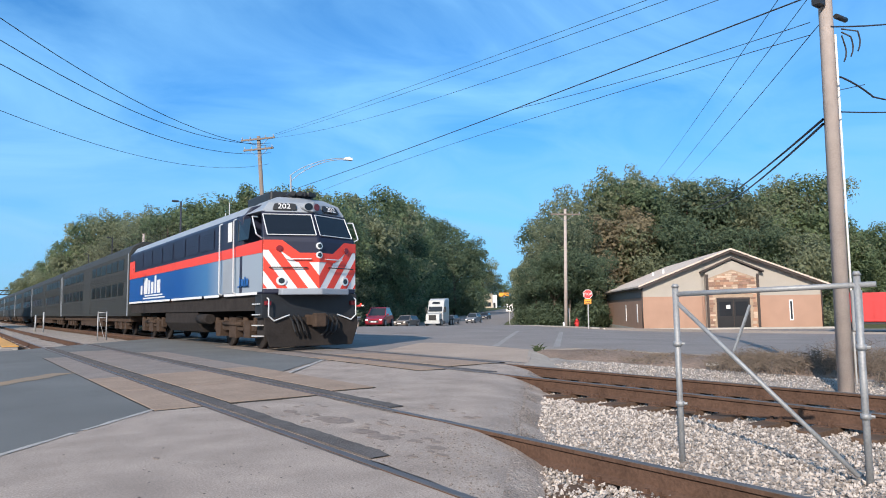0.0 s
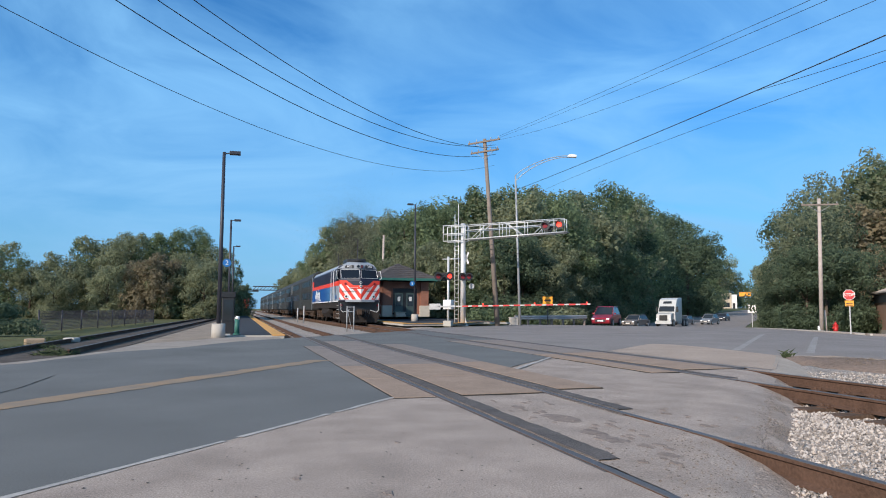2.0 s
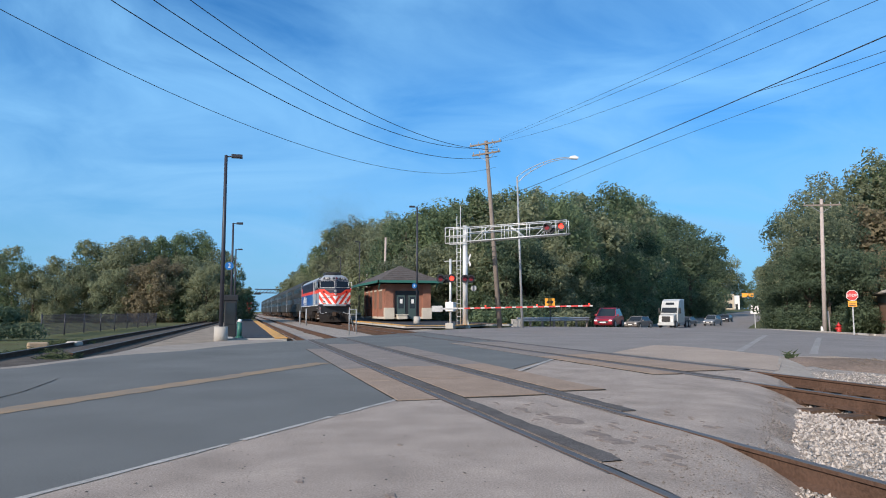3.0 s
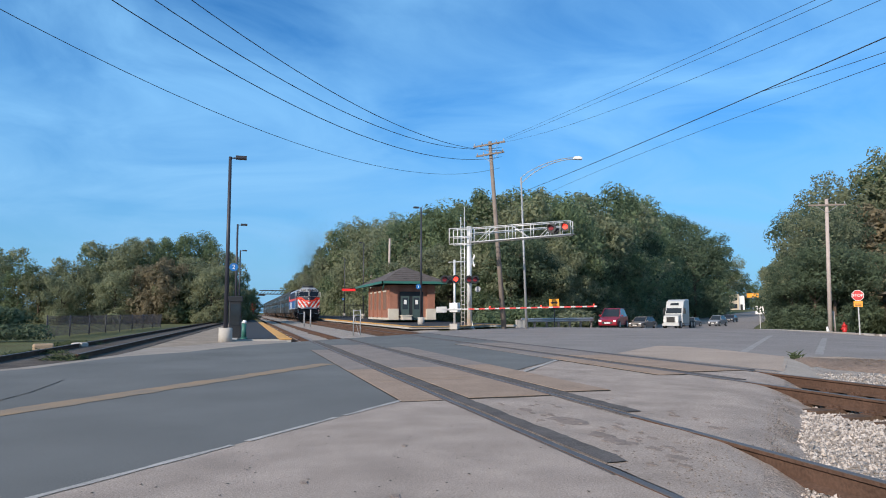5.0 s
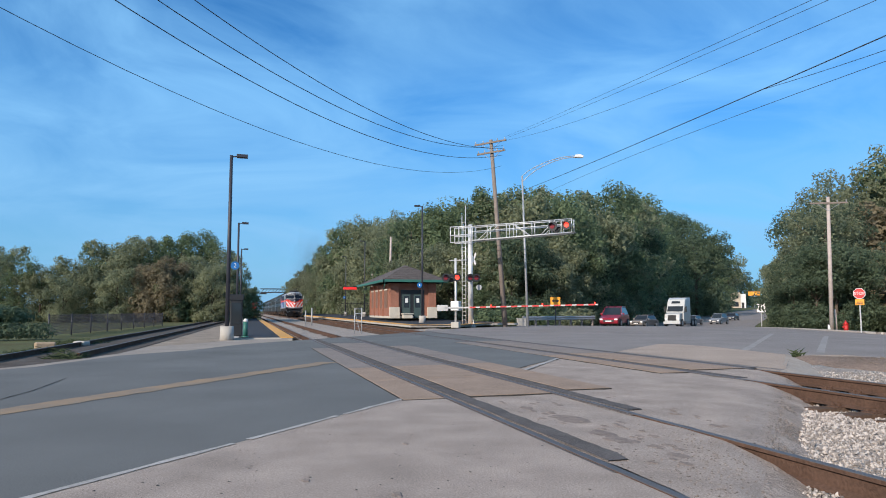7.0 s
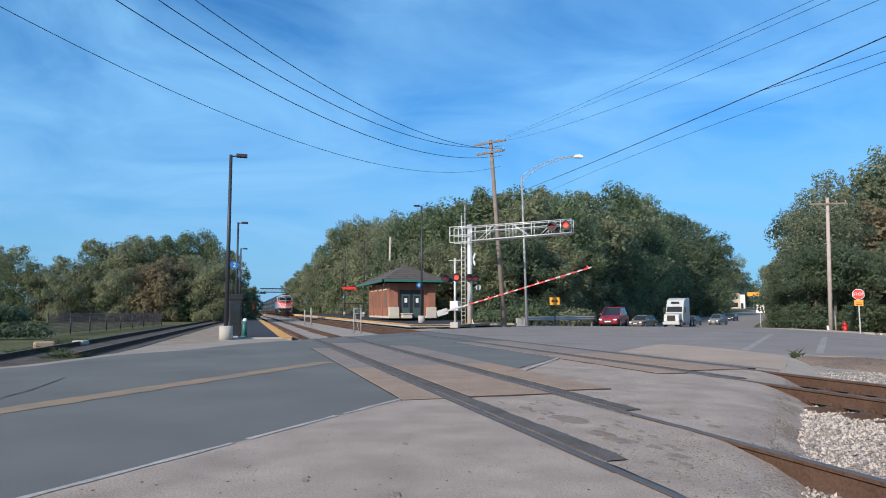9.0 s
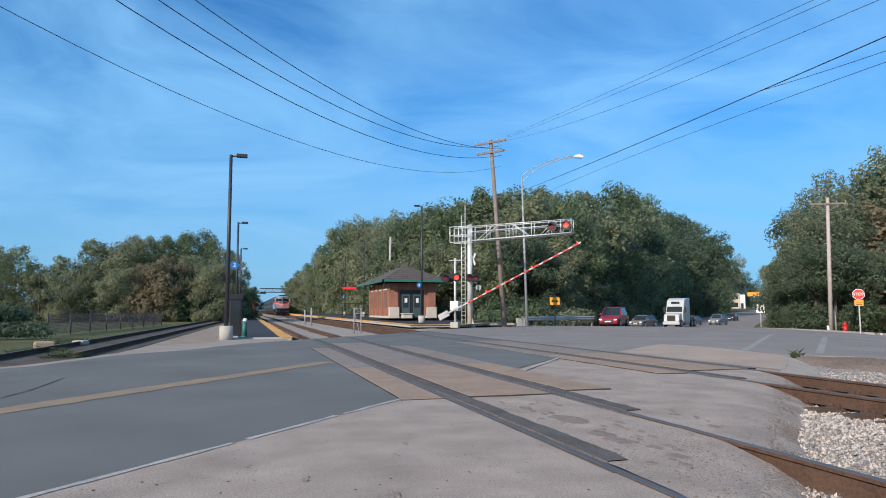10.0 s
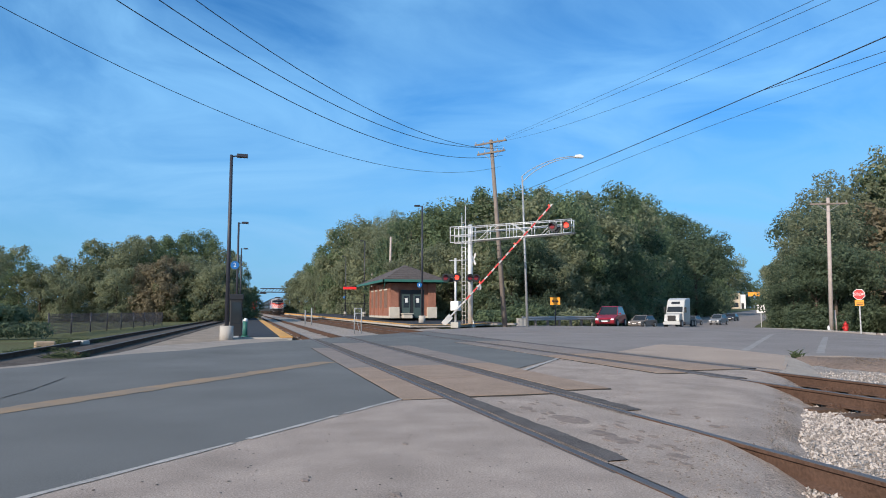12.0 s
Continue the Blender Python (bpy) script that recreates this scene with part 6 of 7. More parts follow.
def pipe_gate():
    """The pipe frame on the ballast between the tracks."""
    t = thing("pipe_barrier", pose(0, 0, 0), "galvanised pipe barrier with a diagonal brace standing on ballast", "pipe fence")
    a, b = Vector((5.02, 3.58, -0.16)), Vector((5.42, 2.30, -0.16))
    h = 1.43
    ends = ((a, h), (b, h + 0.05))
    for p, hh in ends:
        bm = B()
        tube(bm, p - Vector((0, 0, 0.2)), p + Vector((0, 0, hh)), 0.025, n=12)
        tube(bm, p + Vector((0, 0, hh)), p + Vector((0, 0, hh + 0.03)), 0.034, 0.018, n=12)
        post = part("post", bm, PIPE, t, "galvanised pipe post")
        for z in (0.45, 0.95):
            bm = B()
            tube(bm, p + Vector((0, 0, z - 0.02)), p + Vector((0, 0, z + 0.02)), 0.036, n=12)
            tube(bm, p + Vector((0, 0, z)), p + Vector((0.03, -0.05, z)), 0.012, n=6)
            part("clamp", bm, PIPE, post)
    bm = B()
    tube(bm, a + Vector((0, 0, h - 0.06)), b + Vector((0, 0, h - 0.02)) + (b - a).normalized() * 0.12, 0.021, n=12)
    part("top_rail", bm, PIPE, t)
    bm = B()
    tube(bm, a + Vector((0, 0, h - 0.12)), b + Vector((-0.05, 0.05, 0.02)), 0.018, n=10)
    part("diagonal_brace", bm, PIPE, t)
    # the slanting steel stake behind
    s = thing("leaning_stake", pose(13.27, 8.23, -0.15, 17, 10.5, 0), "thin leaning galvanised stake in the dirt", "stake")
    bm = B()
    box(bm, -0.022, 0.022, -0.022, 0.022, 0, 1.36)
    part("shaft", bm, PIPE, s)


def track_posts():
    for x, y, h, w in ((5.9, 37.0, 1.25, 0.38), (5.52, 60.0, 1.35, 0.0), (5.15, 62.0, 1.15, 0.0)):
        t = thing("pipe_stand", pose(x, y, -0.15), "thin grey pipe stand between the tracks" if w else "short grey marker post between the tracks", "track marker", "markers between the tracks")
        for s in ((-1, 1) if w else (0,)):
            bm = B()
            tube(bm, (s * w / 2, 0, 0), (s * w / 2, 0, h + 0.15), 0.03 if w else 0.06, n=8)
            part("post", bm, GALV, t)
        if w:
            for z in (h + 0.1, h - 0.15):
                bm = B()
                tube(bm, (-w / 2, 0, z), (w / 2, 0, z), 0.022, n=8)
                part("crossbar", bm, GALV, t)
            bm = B()
            tube(bm, (-w / 2, 0, h), (w / 2 - 0.08, 0, 0.05), 0.014, n=6)
            part("brace", bm, GALV, t)


def platform_clutter():
    t = thing("litter_bin", pose(0.0, 28.6, 0.05), "slim green platform bin with a pale top", "bin")
    bm = B()
    tube(bm, (0, 0, 0), (0, 0, 0.62), 0.10, 0.09, n=12)
    tube(bm, (0, 0, 0), (0, 0, 0.05), 0.16, 0.14, n=12)
    part("body", bm, GREEN_TRIM, t)
    bm = B()
    tube(bm, (0, 0, 0.62), (0.03, 0, 0.74), 0.105, 0.06, n=12)
    part("lid", bm, WHITE, t)
    s = thing("shelter_screen", pose(-0.35, 30.2, 0.05), "dark narrow information case on the platform", "notice case")
    bm = B()
    box(bm, -0.28, 0.22, -0.12, 0.12, 0.0, 1.55)
    box(bm, -0.33, 0.27, -0.15, 0.15, 1.5, 1.75)
    part("case", bm, BLACK, s, bevel=0.03)
    bm = B()
    box(bm, -0.22, 0.16, -0.135, -0.12, 0.5, 1.4)
    part("pane", bm, GLASS, s)
    # fence beyond the station and the signal bridge down the line
    f = thing("signal_bridge", pose(0, 215, 0), "dark steel signal bridge far down the line", "signal bridge")
    for x in (12.6, 14.2):
        bm = B()
        box(bm, x - 0.2, x + 0.2, -0.2, 0.2, -0.5, 7.4)
        part("leg", bm, DARK_POLE, f)
    for z in (6.6, 7.7):
        bm = B()
        box(bm, 4.2, 14.6, -0.25, 0.25, z, z + 0.28)
        part("beam", bm, DARK_POLE, f)
    for k in range(10):
        bm = B()
        tube(bm, (4.3 + k, 0, 6.7), (5.3 + k, 0, 7.8), 0.09, n=6)
        part("lattice", bm, DARK_POLE, f)
    bm = B()
    box(bm, 3.9, 6.0, -0.4, 0.4, 6.2, 6.6)
    part("signal_head", bm, BLACK, f)
    # red paint over head and post stands in for the signal's light
    g = thing("trackside_signal", pose(1.4, 118.0, 0), "signal beside the platform, painted red as if lit", "railway signal")
    bm = B()
    tube(bm, (0, 0, 0), (0, 0, 2.0), 0.08)
    box(bm, -0.4, 0.4, -0.1, 0.1, 1.6, 3.6)
    part("head", bm, RED, g)


def fence_far():
    bm = B()
    box(bm, -0.012, 0.012, -0.012, 0.012, 0, 1.7)
    me = finish(bm, "picket", BLACK)
    for x, y, z, rz, n, label in ((10.8, 80.0, 0.42, 0, 50, "dark metal picket fence on the platform behind the station"), (19.8, 80.0, None, 4, 150, "dark metal picket fence before the trees")):
        t = thing("picket_fence", pose(x, y, hz(x + 6, y) if z is None else z, 0, 0, rz), label, "fence", "picket fences")
        for q in (0.2, 1.5):
            bm = B()
            box(bm, -0.05, n * 0.17, -0.02, 0.02, q, q + 0.05)
            part("rail", bm, BLACK, t)
        for k in range(n):
            ob = new("picket", me)
            ob.parent, ob.matrix_basis = t, pose(k * 0.17, 0, 0)


def left_verge():
    """Hedge, mesh fence and a stone block beside the side track."""
    f = thing("mesh_fence", pose(-8.4, 34.0, 0, 0, 0, 85), "dark wire mesh fence along the side track", "fence")
    for k in range(9):
        bm = B()
        tube(bm, (k * 3.0, 0, -0.1), (k * 3.0, 0, 1.0), 0.03, n=8)
        part("post", bm, DARK_POLE, f)
    bm = B()
    for k in range(13):
        box(bm, 0, 24, -0.008, 0.008, 0.06 + k * 0.07, 0.072 + k * 0.07)
    for k in range(200):
        box(bm, k * 0.12, k * 0.12 + 0.012, -0.007, 0.007, 0.03, 0.96)
    tagged(part("wire_mesh", bm, DARK_POLE, f, "dark wire mesh"), kind="stuff")
    b = thing("stone_block", pose(-5.9, 23.6, 0.0, 0, 0, 20), "tan stone block lying on the grass", "stone block")
    bm = B()
    box(bm, -0.28, 0.28, -0.16, 0.16, -0.08, 0.16)
    part("block", bm, mat("tan_stone", (0.42, 0.31, 0.21), 0.9), b, bevel=0.05)
    b = thing("rubbish", pose(-5.1, 24.6, 0.0, 0, 0, -30), "small grey lump of rubbish on the verge", "rubbish")
    bm = B()
    box(bm, -0.22, 0.22, -0.16, 0.16, -0.02, 0.14)
    part("lump", bm, CONCRETE, b, bevel=0.05)
    h = thing("hedge", pose(-13.2, 30.8, -0.1, 0, 0, 4), "long low clipped dark green hedge", "hedge")
    lobes = [((k * 0.75 - 5.5, 0, 0.42), (0.75, 0.6, 0.36)) for k in range(15)]
    foliage("foliage", leaf_cloud(lobes, 7000, 0.075, 77), LEAVES[3], h)


def far_street():
    x, y = uv(330, 1.0)
    t = thing("shop_building", pose(x, y, hz(x, y), 0, 0, -30), "small cream shop far down the street", "building")
    cream = mat("cream_wall", (0.62, 0.52, 0.40), 0.8)
    bm = B()
    box(bm, -3.2, 0.6, 0, 8, 0, 6.9)
    part("wall", bm, cream, t, "cream wall")
    bm = B()
    box(bm, 0.6, 3.0, 0.8, 8, 0, 6.2)
    part("wing", bm, WHITE, t, "white side wing")
    bm = B()
    box(bm, -3.3, 0.7, -0.1, 8.1, 6.9, 7.2)
    part("roof", bm, BLACK, t)
    for x0, x1, z0, z1 in ((-2.7, -1.9, 4.2, 5.4), (-0.9, -0.2, 4.2, 5.4), (-2.8, -0.2, 0.6, 2.6)):
        bm = B()
        box(bm, x0, x1, -0.05, 0.05, z0, z1)
        part("window", bm, GLASS, t)
    bm = B()
    box(bm, 1.2, 2.2, 0.7, 0.85, 0, 2.4)
    part("door", bm, BLACK, t)
    x, y = uv(330, 7.2)
    t = thing("shop_sign", pose(x, y, hz(x, y), 0, 0, -40), "yellow shop sign on a tall post", "sign")
    bm = B()
    tube(bm, (0, 0, 0), (0, 0, 7.0), 0.12)
    part("post", bm, GALV, t)
    bm = B()
    box(bm, -2.4, 2.4, -0.1, 0.1, 5.4, 7.2)
    part("panel", bm, ORANGE, t, "yellow sign panel")
    x, y = uv(105, 3.1)
    t = thing("road_sign", pose(x, y, hz(x, y), 0, 0, -40), "white square road sign on a post", "road sign")
    bm = B()
    box(bm, -0.05, 0.05, 0, 0.05, 0, 3.3)
    part("post", bm, GALV, t)
    bm = B()
    box(bm, -0.55, 0.55, -0.03, 0, 2.0, 3.2)
    p = part("plate", bm, WHITE, t)
    for dx in (-0.22, 0.12):
        bm = B()
        box(bm, dx, dx + 0.16, -0.036, -0.03, 2.3, 2.8)
        part("lettering_bar", bm, BLACK, p)
    # red trailer beside the hall
    x, y = 43.2, 17.4
    t = thing("box_trailer", pose(x, y, hz(x, y), 0, 0, -68), "bright red box trailer parked beside the hall", "trailer")
    bm = B()
    box(bm, -1.6, 1.6, 0, 4.5, 0.65, 2.35)
    part("box", bm, RED, t, "bright red box body", 0.04)
    for k in range(5):
        bm = B()
        box(bm, -1.5 + k * 0.7, -1.46 + k * 0.7, -0.03, 0.0, 0.7, 2.3)
        part("rib", bm, RED, t)
    bm = B()
    box(bm, -1.5, 1.5, 0.1, 4.4, 0.5, 0.65)
    part("chassis", bm, BLACK, t)
    wheel_set(t, [(-1.45, 1.2), (1.45, 1.2), (-1.45, 3.4), (1.45, 3.4)], 0.34)
    # litter in the dirt
    for x, y, s, mm, lab in ((13.4, 7.0, 0.06, CONCRETE, "scrap of white litter in the dirt"), (11.5, 4.2, 0.10, RED, "scrap of red litter in the dirt"), (13.0, 12.6, 0.06, WHITE, "scrap of white litter in the dirt"), (11.9, 7.7, 0.11, CONCRETE, "pale broken stone in the dirt")):
        t = thing("litter", pose(x, y, hz(x, y) - 0.03, 5, 8, x * 40), lab, "litter")
        bm = B()
        prism(bm, [(-s, -s * 0.6), (s * 0.8, -s), (s * 1.2, s * 0.3), (s * 0.2, s), (-s * 0.9, s * 0.7)], 0.0, s * 0.6, "z")
        part("scrap", bm, mm, t, bevel=0.01)


# ---- vehicles ----
def wheel_set(parent, pts, r, w=0.22):
    for x, y in pts:
        bm = B()
        tube(bm, (x - w / 2, y, r), (x + w / 2, y, r), r, n=20)
        ty = part("wheel", bm, BLACK, parent, "black tyre")
        bm = B()
        sx = 1 if x > 0 else -1
        tube(bm, (x + sx * w / 2, y, r), (x + sx * (w / 2 + 0.01), y, r), r * 0.62, n=14)
        part("rim", bm, GALV, ty)


def car(x, y, az, paint, label, suv=False, lights=True):
    """A car that faces local -y."""
    t = thing("car", pose(x, y, hz(x, y), 0, 0, az), label, "car", "waiting cars")
    W, L = 0.9, 4.5
    top = 1.72 if suv else 1.45
    belt = 1.05 if suv else 0.92
    bm = B()
    prism(bm, [(-L / 2, 0.35), (-L / 2 - 0.02, 0.62), (-L / 2 + 0.12, 0.78), (-L / 2 + 1.2, belt), (L / 2 - 0.7, belt + 0.02), (L / 2 - 0.05, belt - 0.08), (L / 2, 0.55), (L / 2 - 0.05, 0.3), (-L / 2 + 0.15, 0.25)], -W, W, "x")
    for v in bm.verts:
        if v.co.y < -L / 2 + 0.3 or v.co.y > L / 2 - 0.3:
            v.co.x *= 0.9
    part("body", bm, paint, t, bevel=0.07)
    bm = B()
    base = [(-L / 2 + 1.1, belt - 0.03), (L / 2 - 0.5, belt - 0.03), (L / 2 - 1.0, top), (-L / 2 + 1.85, top)]
    prism(bm, base, -W + 0.06, W - 0.06, "x")
    for v in bm.verts:
        if v.co.z > top - 0.1:
            v.co.x *= 0.8
    part("cabin", bm, GLASS, t, "dark glazed cabin", 0.05)
    bm = B()
    prism(bm, [(-L / 2 + 1.8, top - 0.03), (L / 2 - 0.95, top - 0.03), (L / 2 - 1.1, top + 0.04), (-L / 2 + 1.95, top + 0.04)], -W * 0.8, W * 0.8, "x")
    part("roof", bm, paint, t, bevel=0.02)
    for s in (-1, 1):
        bm = B()
        tube(bm, (s * W * 0.93, -L / 2 + 1.1, belt), (s * W * 0.78, -L / 2 + 1.85, top), 0.035)
        part("pillar", bm, paint, t)
        bm = B()
        box(bm, s * 0.64 - 0.13, s * 0.64 + 0.13, -L / 2 - 0.02, -L / 2 + 0.12, 0.61, 0.72)
        part("headlight", bm, mat("headlight_glass", (0.7, 0.7, 0.68), 0.15, emit=0.9 if lights else 0, bump=0), t, "clear headlight", 0.03)
        bm = B()
        box(bm, min(s * W, s * (W + 0.16)), max(s * W, s * (W + 0.16)), -L / 2 + 1.35, -L / 2 + 1.45, belt, belt + 0.14)
        part("mirror", bm, paint, t, bevel=0.02)
    bm = B()
    box(bm, -0.45, 0.45, -L / 2 - 0.035, -L / 2 + 0.05, 0.42, 0.62)
    part("grille", bm, BLACK, t, "black grille")
    bm = B()
    box(bm, -0.26, 0.26, -L / 2 - 0.045, -L / 2, 0.44, 0.55)
    part("plate", bm, WHITE, t, "blank pale plate")
    wheel_set(t, [(sx * (W - 0.1), sy) for sx in (-1, 1) for sy in (-L / 2 + 0.85, L / 2 - 0.85)], 0.34)
    return t


def semi(x, y, az):
    t = thing("semi_truck", pose(x, y, hz(x, y), 0, 0, az), "white semi truck tractor with a tall roof fairing", "truck")
    PAINT = mat("truck_white", (0.50, 0.52, 0.53), 0.35, vary=0.1, coat=0.3)
    bm = B()
    prism(bm, [(-0.2, 0.55), (-0.25, 1.1), (-0.1, 1.75), (1.2, 2.0), (1.2, 0.55)], -1.05, 1.05, "x")
    part("hood", bm, PAINT, t, "white hood", 0.12)
    bm = B()
    prism(bm, [(1.1, 0.7), (1.1, 2.0), (1.5, 2.85), (1.9, 3.75), (2.6, 4.0), (4.2, 4.05), (4.2, 0.7)], -1.22, 1.22, "x")
    part("cab", bm, PAINT, t, "white cab and roof fairing", 0.1)
    bm = B()
    quad_plate(bm, [(-1.08, 1.13, 2.08), (1.08, 1.13, 2.08), (1.02, 1.46, 2.8), (-1.02, 1.46, 2.8)], (0, -0.9, 0.4), 0.05)
    part("windscreen", bm, GLASS, t, "dark windscreen")
    bm = B()
    quad_plate(bm, [(-0.62, 1.62, 3.2), (0.62, 1.62, 3.2), (0.55, 1.75, 3.5), (-0.55, 1.75, 3.5)], (0, -0.9, 0.4), 0.05)
    part("roof_window", bm, GLASS, t, "dark roof window")
    bm = B()
    box(bm, -0.55, 0.55, -0.29, -0.15, 0.85, 1.6)
    part("grille", bm, BLACK, t, "dark grille", 0.03)
    bm = B()
    box(bm, -1.15, 1.15, -0.42, -0.1, 0.35, 0.72)
    part("bumper", bm, PAINT, t, "white bumper", 0.06)
    for s in (-1, 1):
        bm = B()
        box(bm, s * 0.86 - 0.16, s * 0.86 + 0.16, -0.26, -0.1, 0.85, 1.2)
        part("headlight", bm, WHITE, t, "clear headlight", 0.04)
        bm = B()
        box(bm, s * 1.42 - 0.11, s * 1.42 + 0.11, 1.25, 1.4, 2.0, 2.75)
        part("mirror", bm, BLACK, t)
        bm = B()
        quad_plate(bm, [(s * 1.225, 1.5, 2.05), (s * 1.225, 2.4, 2.05), (s * 1.225, 2.4, 2.8), (s * 1.225, 1.75, 2.8)], (s, 0, 0), 0.02)
        part("side_window", bm, GLASS, t)
        bm = B()
        box(bm, s * 1.1 - 0.1, s * 1.1 + 0.1, 2.2, 4.1, 0.45, 0.95)
        part("fairing", bm, GALV, t)
    wheel_set(t, [(s * 1.05, yy) for s in (-1, 1) for yy in (0.55, 5.2, 6.5)], 0.52, 0.3)
    bm = B()
    box(bm, -0.5, 0.5, 4.2, 7.2, 0.6, 0.9)
    part("chassis", bm, UNDER, t)
    return t


# ---- trees ----
def leaf_cloud(lobes, count, size, seed):
    """Small leaf clumps over a set of ellipsoid lobes (centre, radii)."""
    rng = np.random.RandomState(seed)
    area = np.array([r[0] * r[2] + r[1] * r[2] for _, r in lobes])
    pick = rng.choice(len(lobes), count, p=area / area.sum())
    c = np.array([l[0] for l in lobes])[pick]
    r = np.array([l[1] for l in lobes])[pick]
    d = rng.normal(size=(count, 3))
    d /= np.linalg.norm(d, axis=1)[:, None]
    rad = 1 - 0.55 * rng.random(count) ** 2.2 + 0.10 * rng.normal(size=count)
    p = c + d * r * rad[:, None]
    p[:, 2] = np.maximum(p[:, 2], 0.15)
    nrm = d + 0.42 * rng.normal(size=(count, 3)) + np.array((0, 0, 0.25))
    a = np.cross(nrm, rng.normal(size=(count, 3)))
    a /= np.linalg.norm(a, axis=1)[:, None]
    b = np.cross(a, nrm)
    b /= np.linalg.norm(b, axis=1)[:, None]
    s = size * rng.uniform(0.6, 1.4, count)[:, None]
    return np.stack([p - a * s, p + b * s * 0.95, p + a * s], 1).reshape(-1, 3)


def foliage(name, v, material, parent):
    me = bpy.data.meshes.new(name)
    me.from_pydata(v.tolist(), [], [(3 * k, 3 * k + 1, 3 * k + 2) for k in range(len(v) // 3)])
    me.materials.append(material)
    ob = new(name, me)
    ob.parent = parent
    return ob


def tree_kind(seed, h, spread, low, kind, leaves=15000):
    """A tree with trunk, limbs and an uneven crown of leaf clumps. Returns the thing, to be copied."""
    rng = random.Random(seed)
    t = thing("tree", pose(0, 0, 0), "", "tree", "trees behind the crossing")
    bm = B()
    tube(bm, (0, 0, -0.5), (0.1, 0, h * 0.35), 0.24, 0.17, n=8)
    tube(bm, (0.1, 0, h * 0.35), (0.0, 0.2, h * 0.8), 0.17, 0.05, n=7)
    tr = part("trunk", bm, BARK, t)
    lobes = [((0, 0, h * 0.62), (spread * 0.62, spread * 0.62, h * 0.30))]
    for k in range(11):
        a = k * 2.4 + rng.uniform(-0.4, 0.4)
        z = h * rng.uniform(low + 0.12, 0.88)
        q = spread * rng.uniform(0.42, 0.72) * (1.15 - 0.6 * max(0, z / h - 0.55))
        rr = spread * rng.uniform(0.26, 0.46)
        lobes.append(((q * math.cos(a), q * math.sin(a), z), (rr, rr, rr * rng.uniform(0.7, 1.1))))
        bm = B()
        tube(bm, (0.05, 0.05, max(h * 0.2, z - h * 0.22)), (q * math.cos(a), q * math.sin(a), z), 0.07, 0.02, n=5)
        part("limb", bm, BARK, tr)
    if low < 0.12:
        for k in range(6):
            a = k * 1.05 + rng.uniform(-0.3, 0.3)
            rr = spread * rng.uniform(0.3, 0.45)
            lobes.append(((spread * 0.55 * math.cos(a), spread * 0.55 * math.sin(a), rr * 0.9), (rr, rr, rr)))
    # smaller sprays of leaves over the big lobes, with gaps between them
    sprays = []
    for c, r in lobes:
        for k in range(7):
            a, e = rng.uniform(0, math.tau), rng.uniform(-0.5, 1.45)
            d = Vector((math.cos(a) * math.cos(e), math.sin(a) * math.cos(e), math.sin(e)))
            q = spread * rng.uniform(0.10, 0.19)
            sprays.append((tuple(c[i] + d[i] * r[i] * rng.uniform(0.88, 1.12) for i in range(3)), (q, q, q * rng.uniform(0.7, 1.2))))
    inner = leaves * 2 // 5
    v = np.concatenate([leaf_cloud(lobes, inner, 0.20, seed), leaf_cloud(sprays, leaves - inner, 0.15, seed + 500)])
    foliage("crown", v, LEAVES[kind], t)
    return t


def bush(x, y, r, h, kind, seed, label):
    t = thing("bush", pose(x, y, hz(x, y) - 0.05), label, "bush")
    rng = random.Random(seed)
    lobes = [((rng.uniform(-r, r) * 0.6, rng.uniform(-r, r) * 0.6, h * rng.uniform(0.3, 0.6)), (r * 0.5, r * 0.5, h * 0.45)) for _ in range(7)]
    foliage("foliage", leaf_cloud(lobes, 3200, 0.06 * max(1, r), seed), LEAVES[kind], t)


def weeds(x, y, r, h, count, width, material, seed, label):
    """A tuft of thin bent stalks standing in the dirt."""
    t = thing("weeds", pose(x, y, hz(x, y) - 0.06), label, "weeds")
    rng = random.Random(seed)
    v = []
    for _ in range(count):
        a, q = rng.uniform(0, math.tau), r * rng.random() ** 0.6
        p = Vector((q * math.cos(a), q * math.sin(a), 0.0))
        up = Vector((rng.gauss(0, 0.45), rng.gauss(0, 0.45), 1)).normalized() * h * rng.uniform(0.3, 1.0) * (1.15 - 0.6 * q / r)
        side = Vector((math.cos(a * 7), math.sin(a * 7), 0)) * width
        v += [p - side, p + side, p + up]
        mid = p + up * rng.uniform(0.4, 0.8)
        v += [mid - Vector((0, 0, width)), mid + Vector((0, 0, width)), mid + Vector((rng.gauss(0, 0.12), rng.gauss(0, 0.12), rng.uniform(0, 0.12)))]
    foliage("stalks", np.array([tuple(q) for q in v]), material, t)


GREEN_LABEL = "leafy green spring tree with a full uneven crown"
OLIVE_LABEL = "olive-green tree coming into leaf, paled to stand for haze"
BROWN_LABEL = "reddish-brown tree with opening buds"
DARK_LABEL = "dense tree with shade put into its dark green leaves"


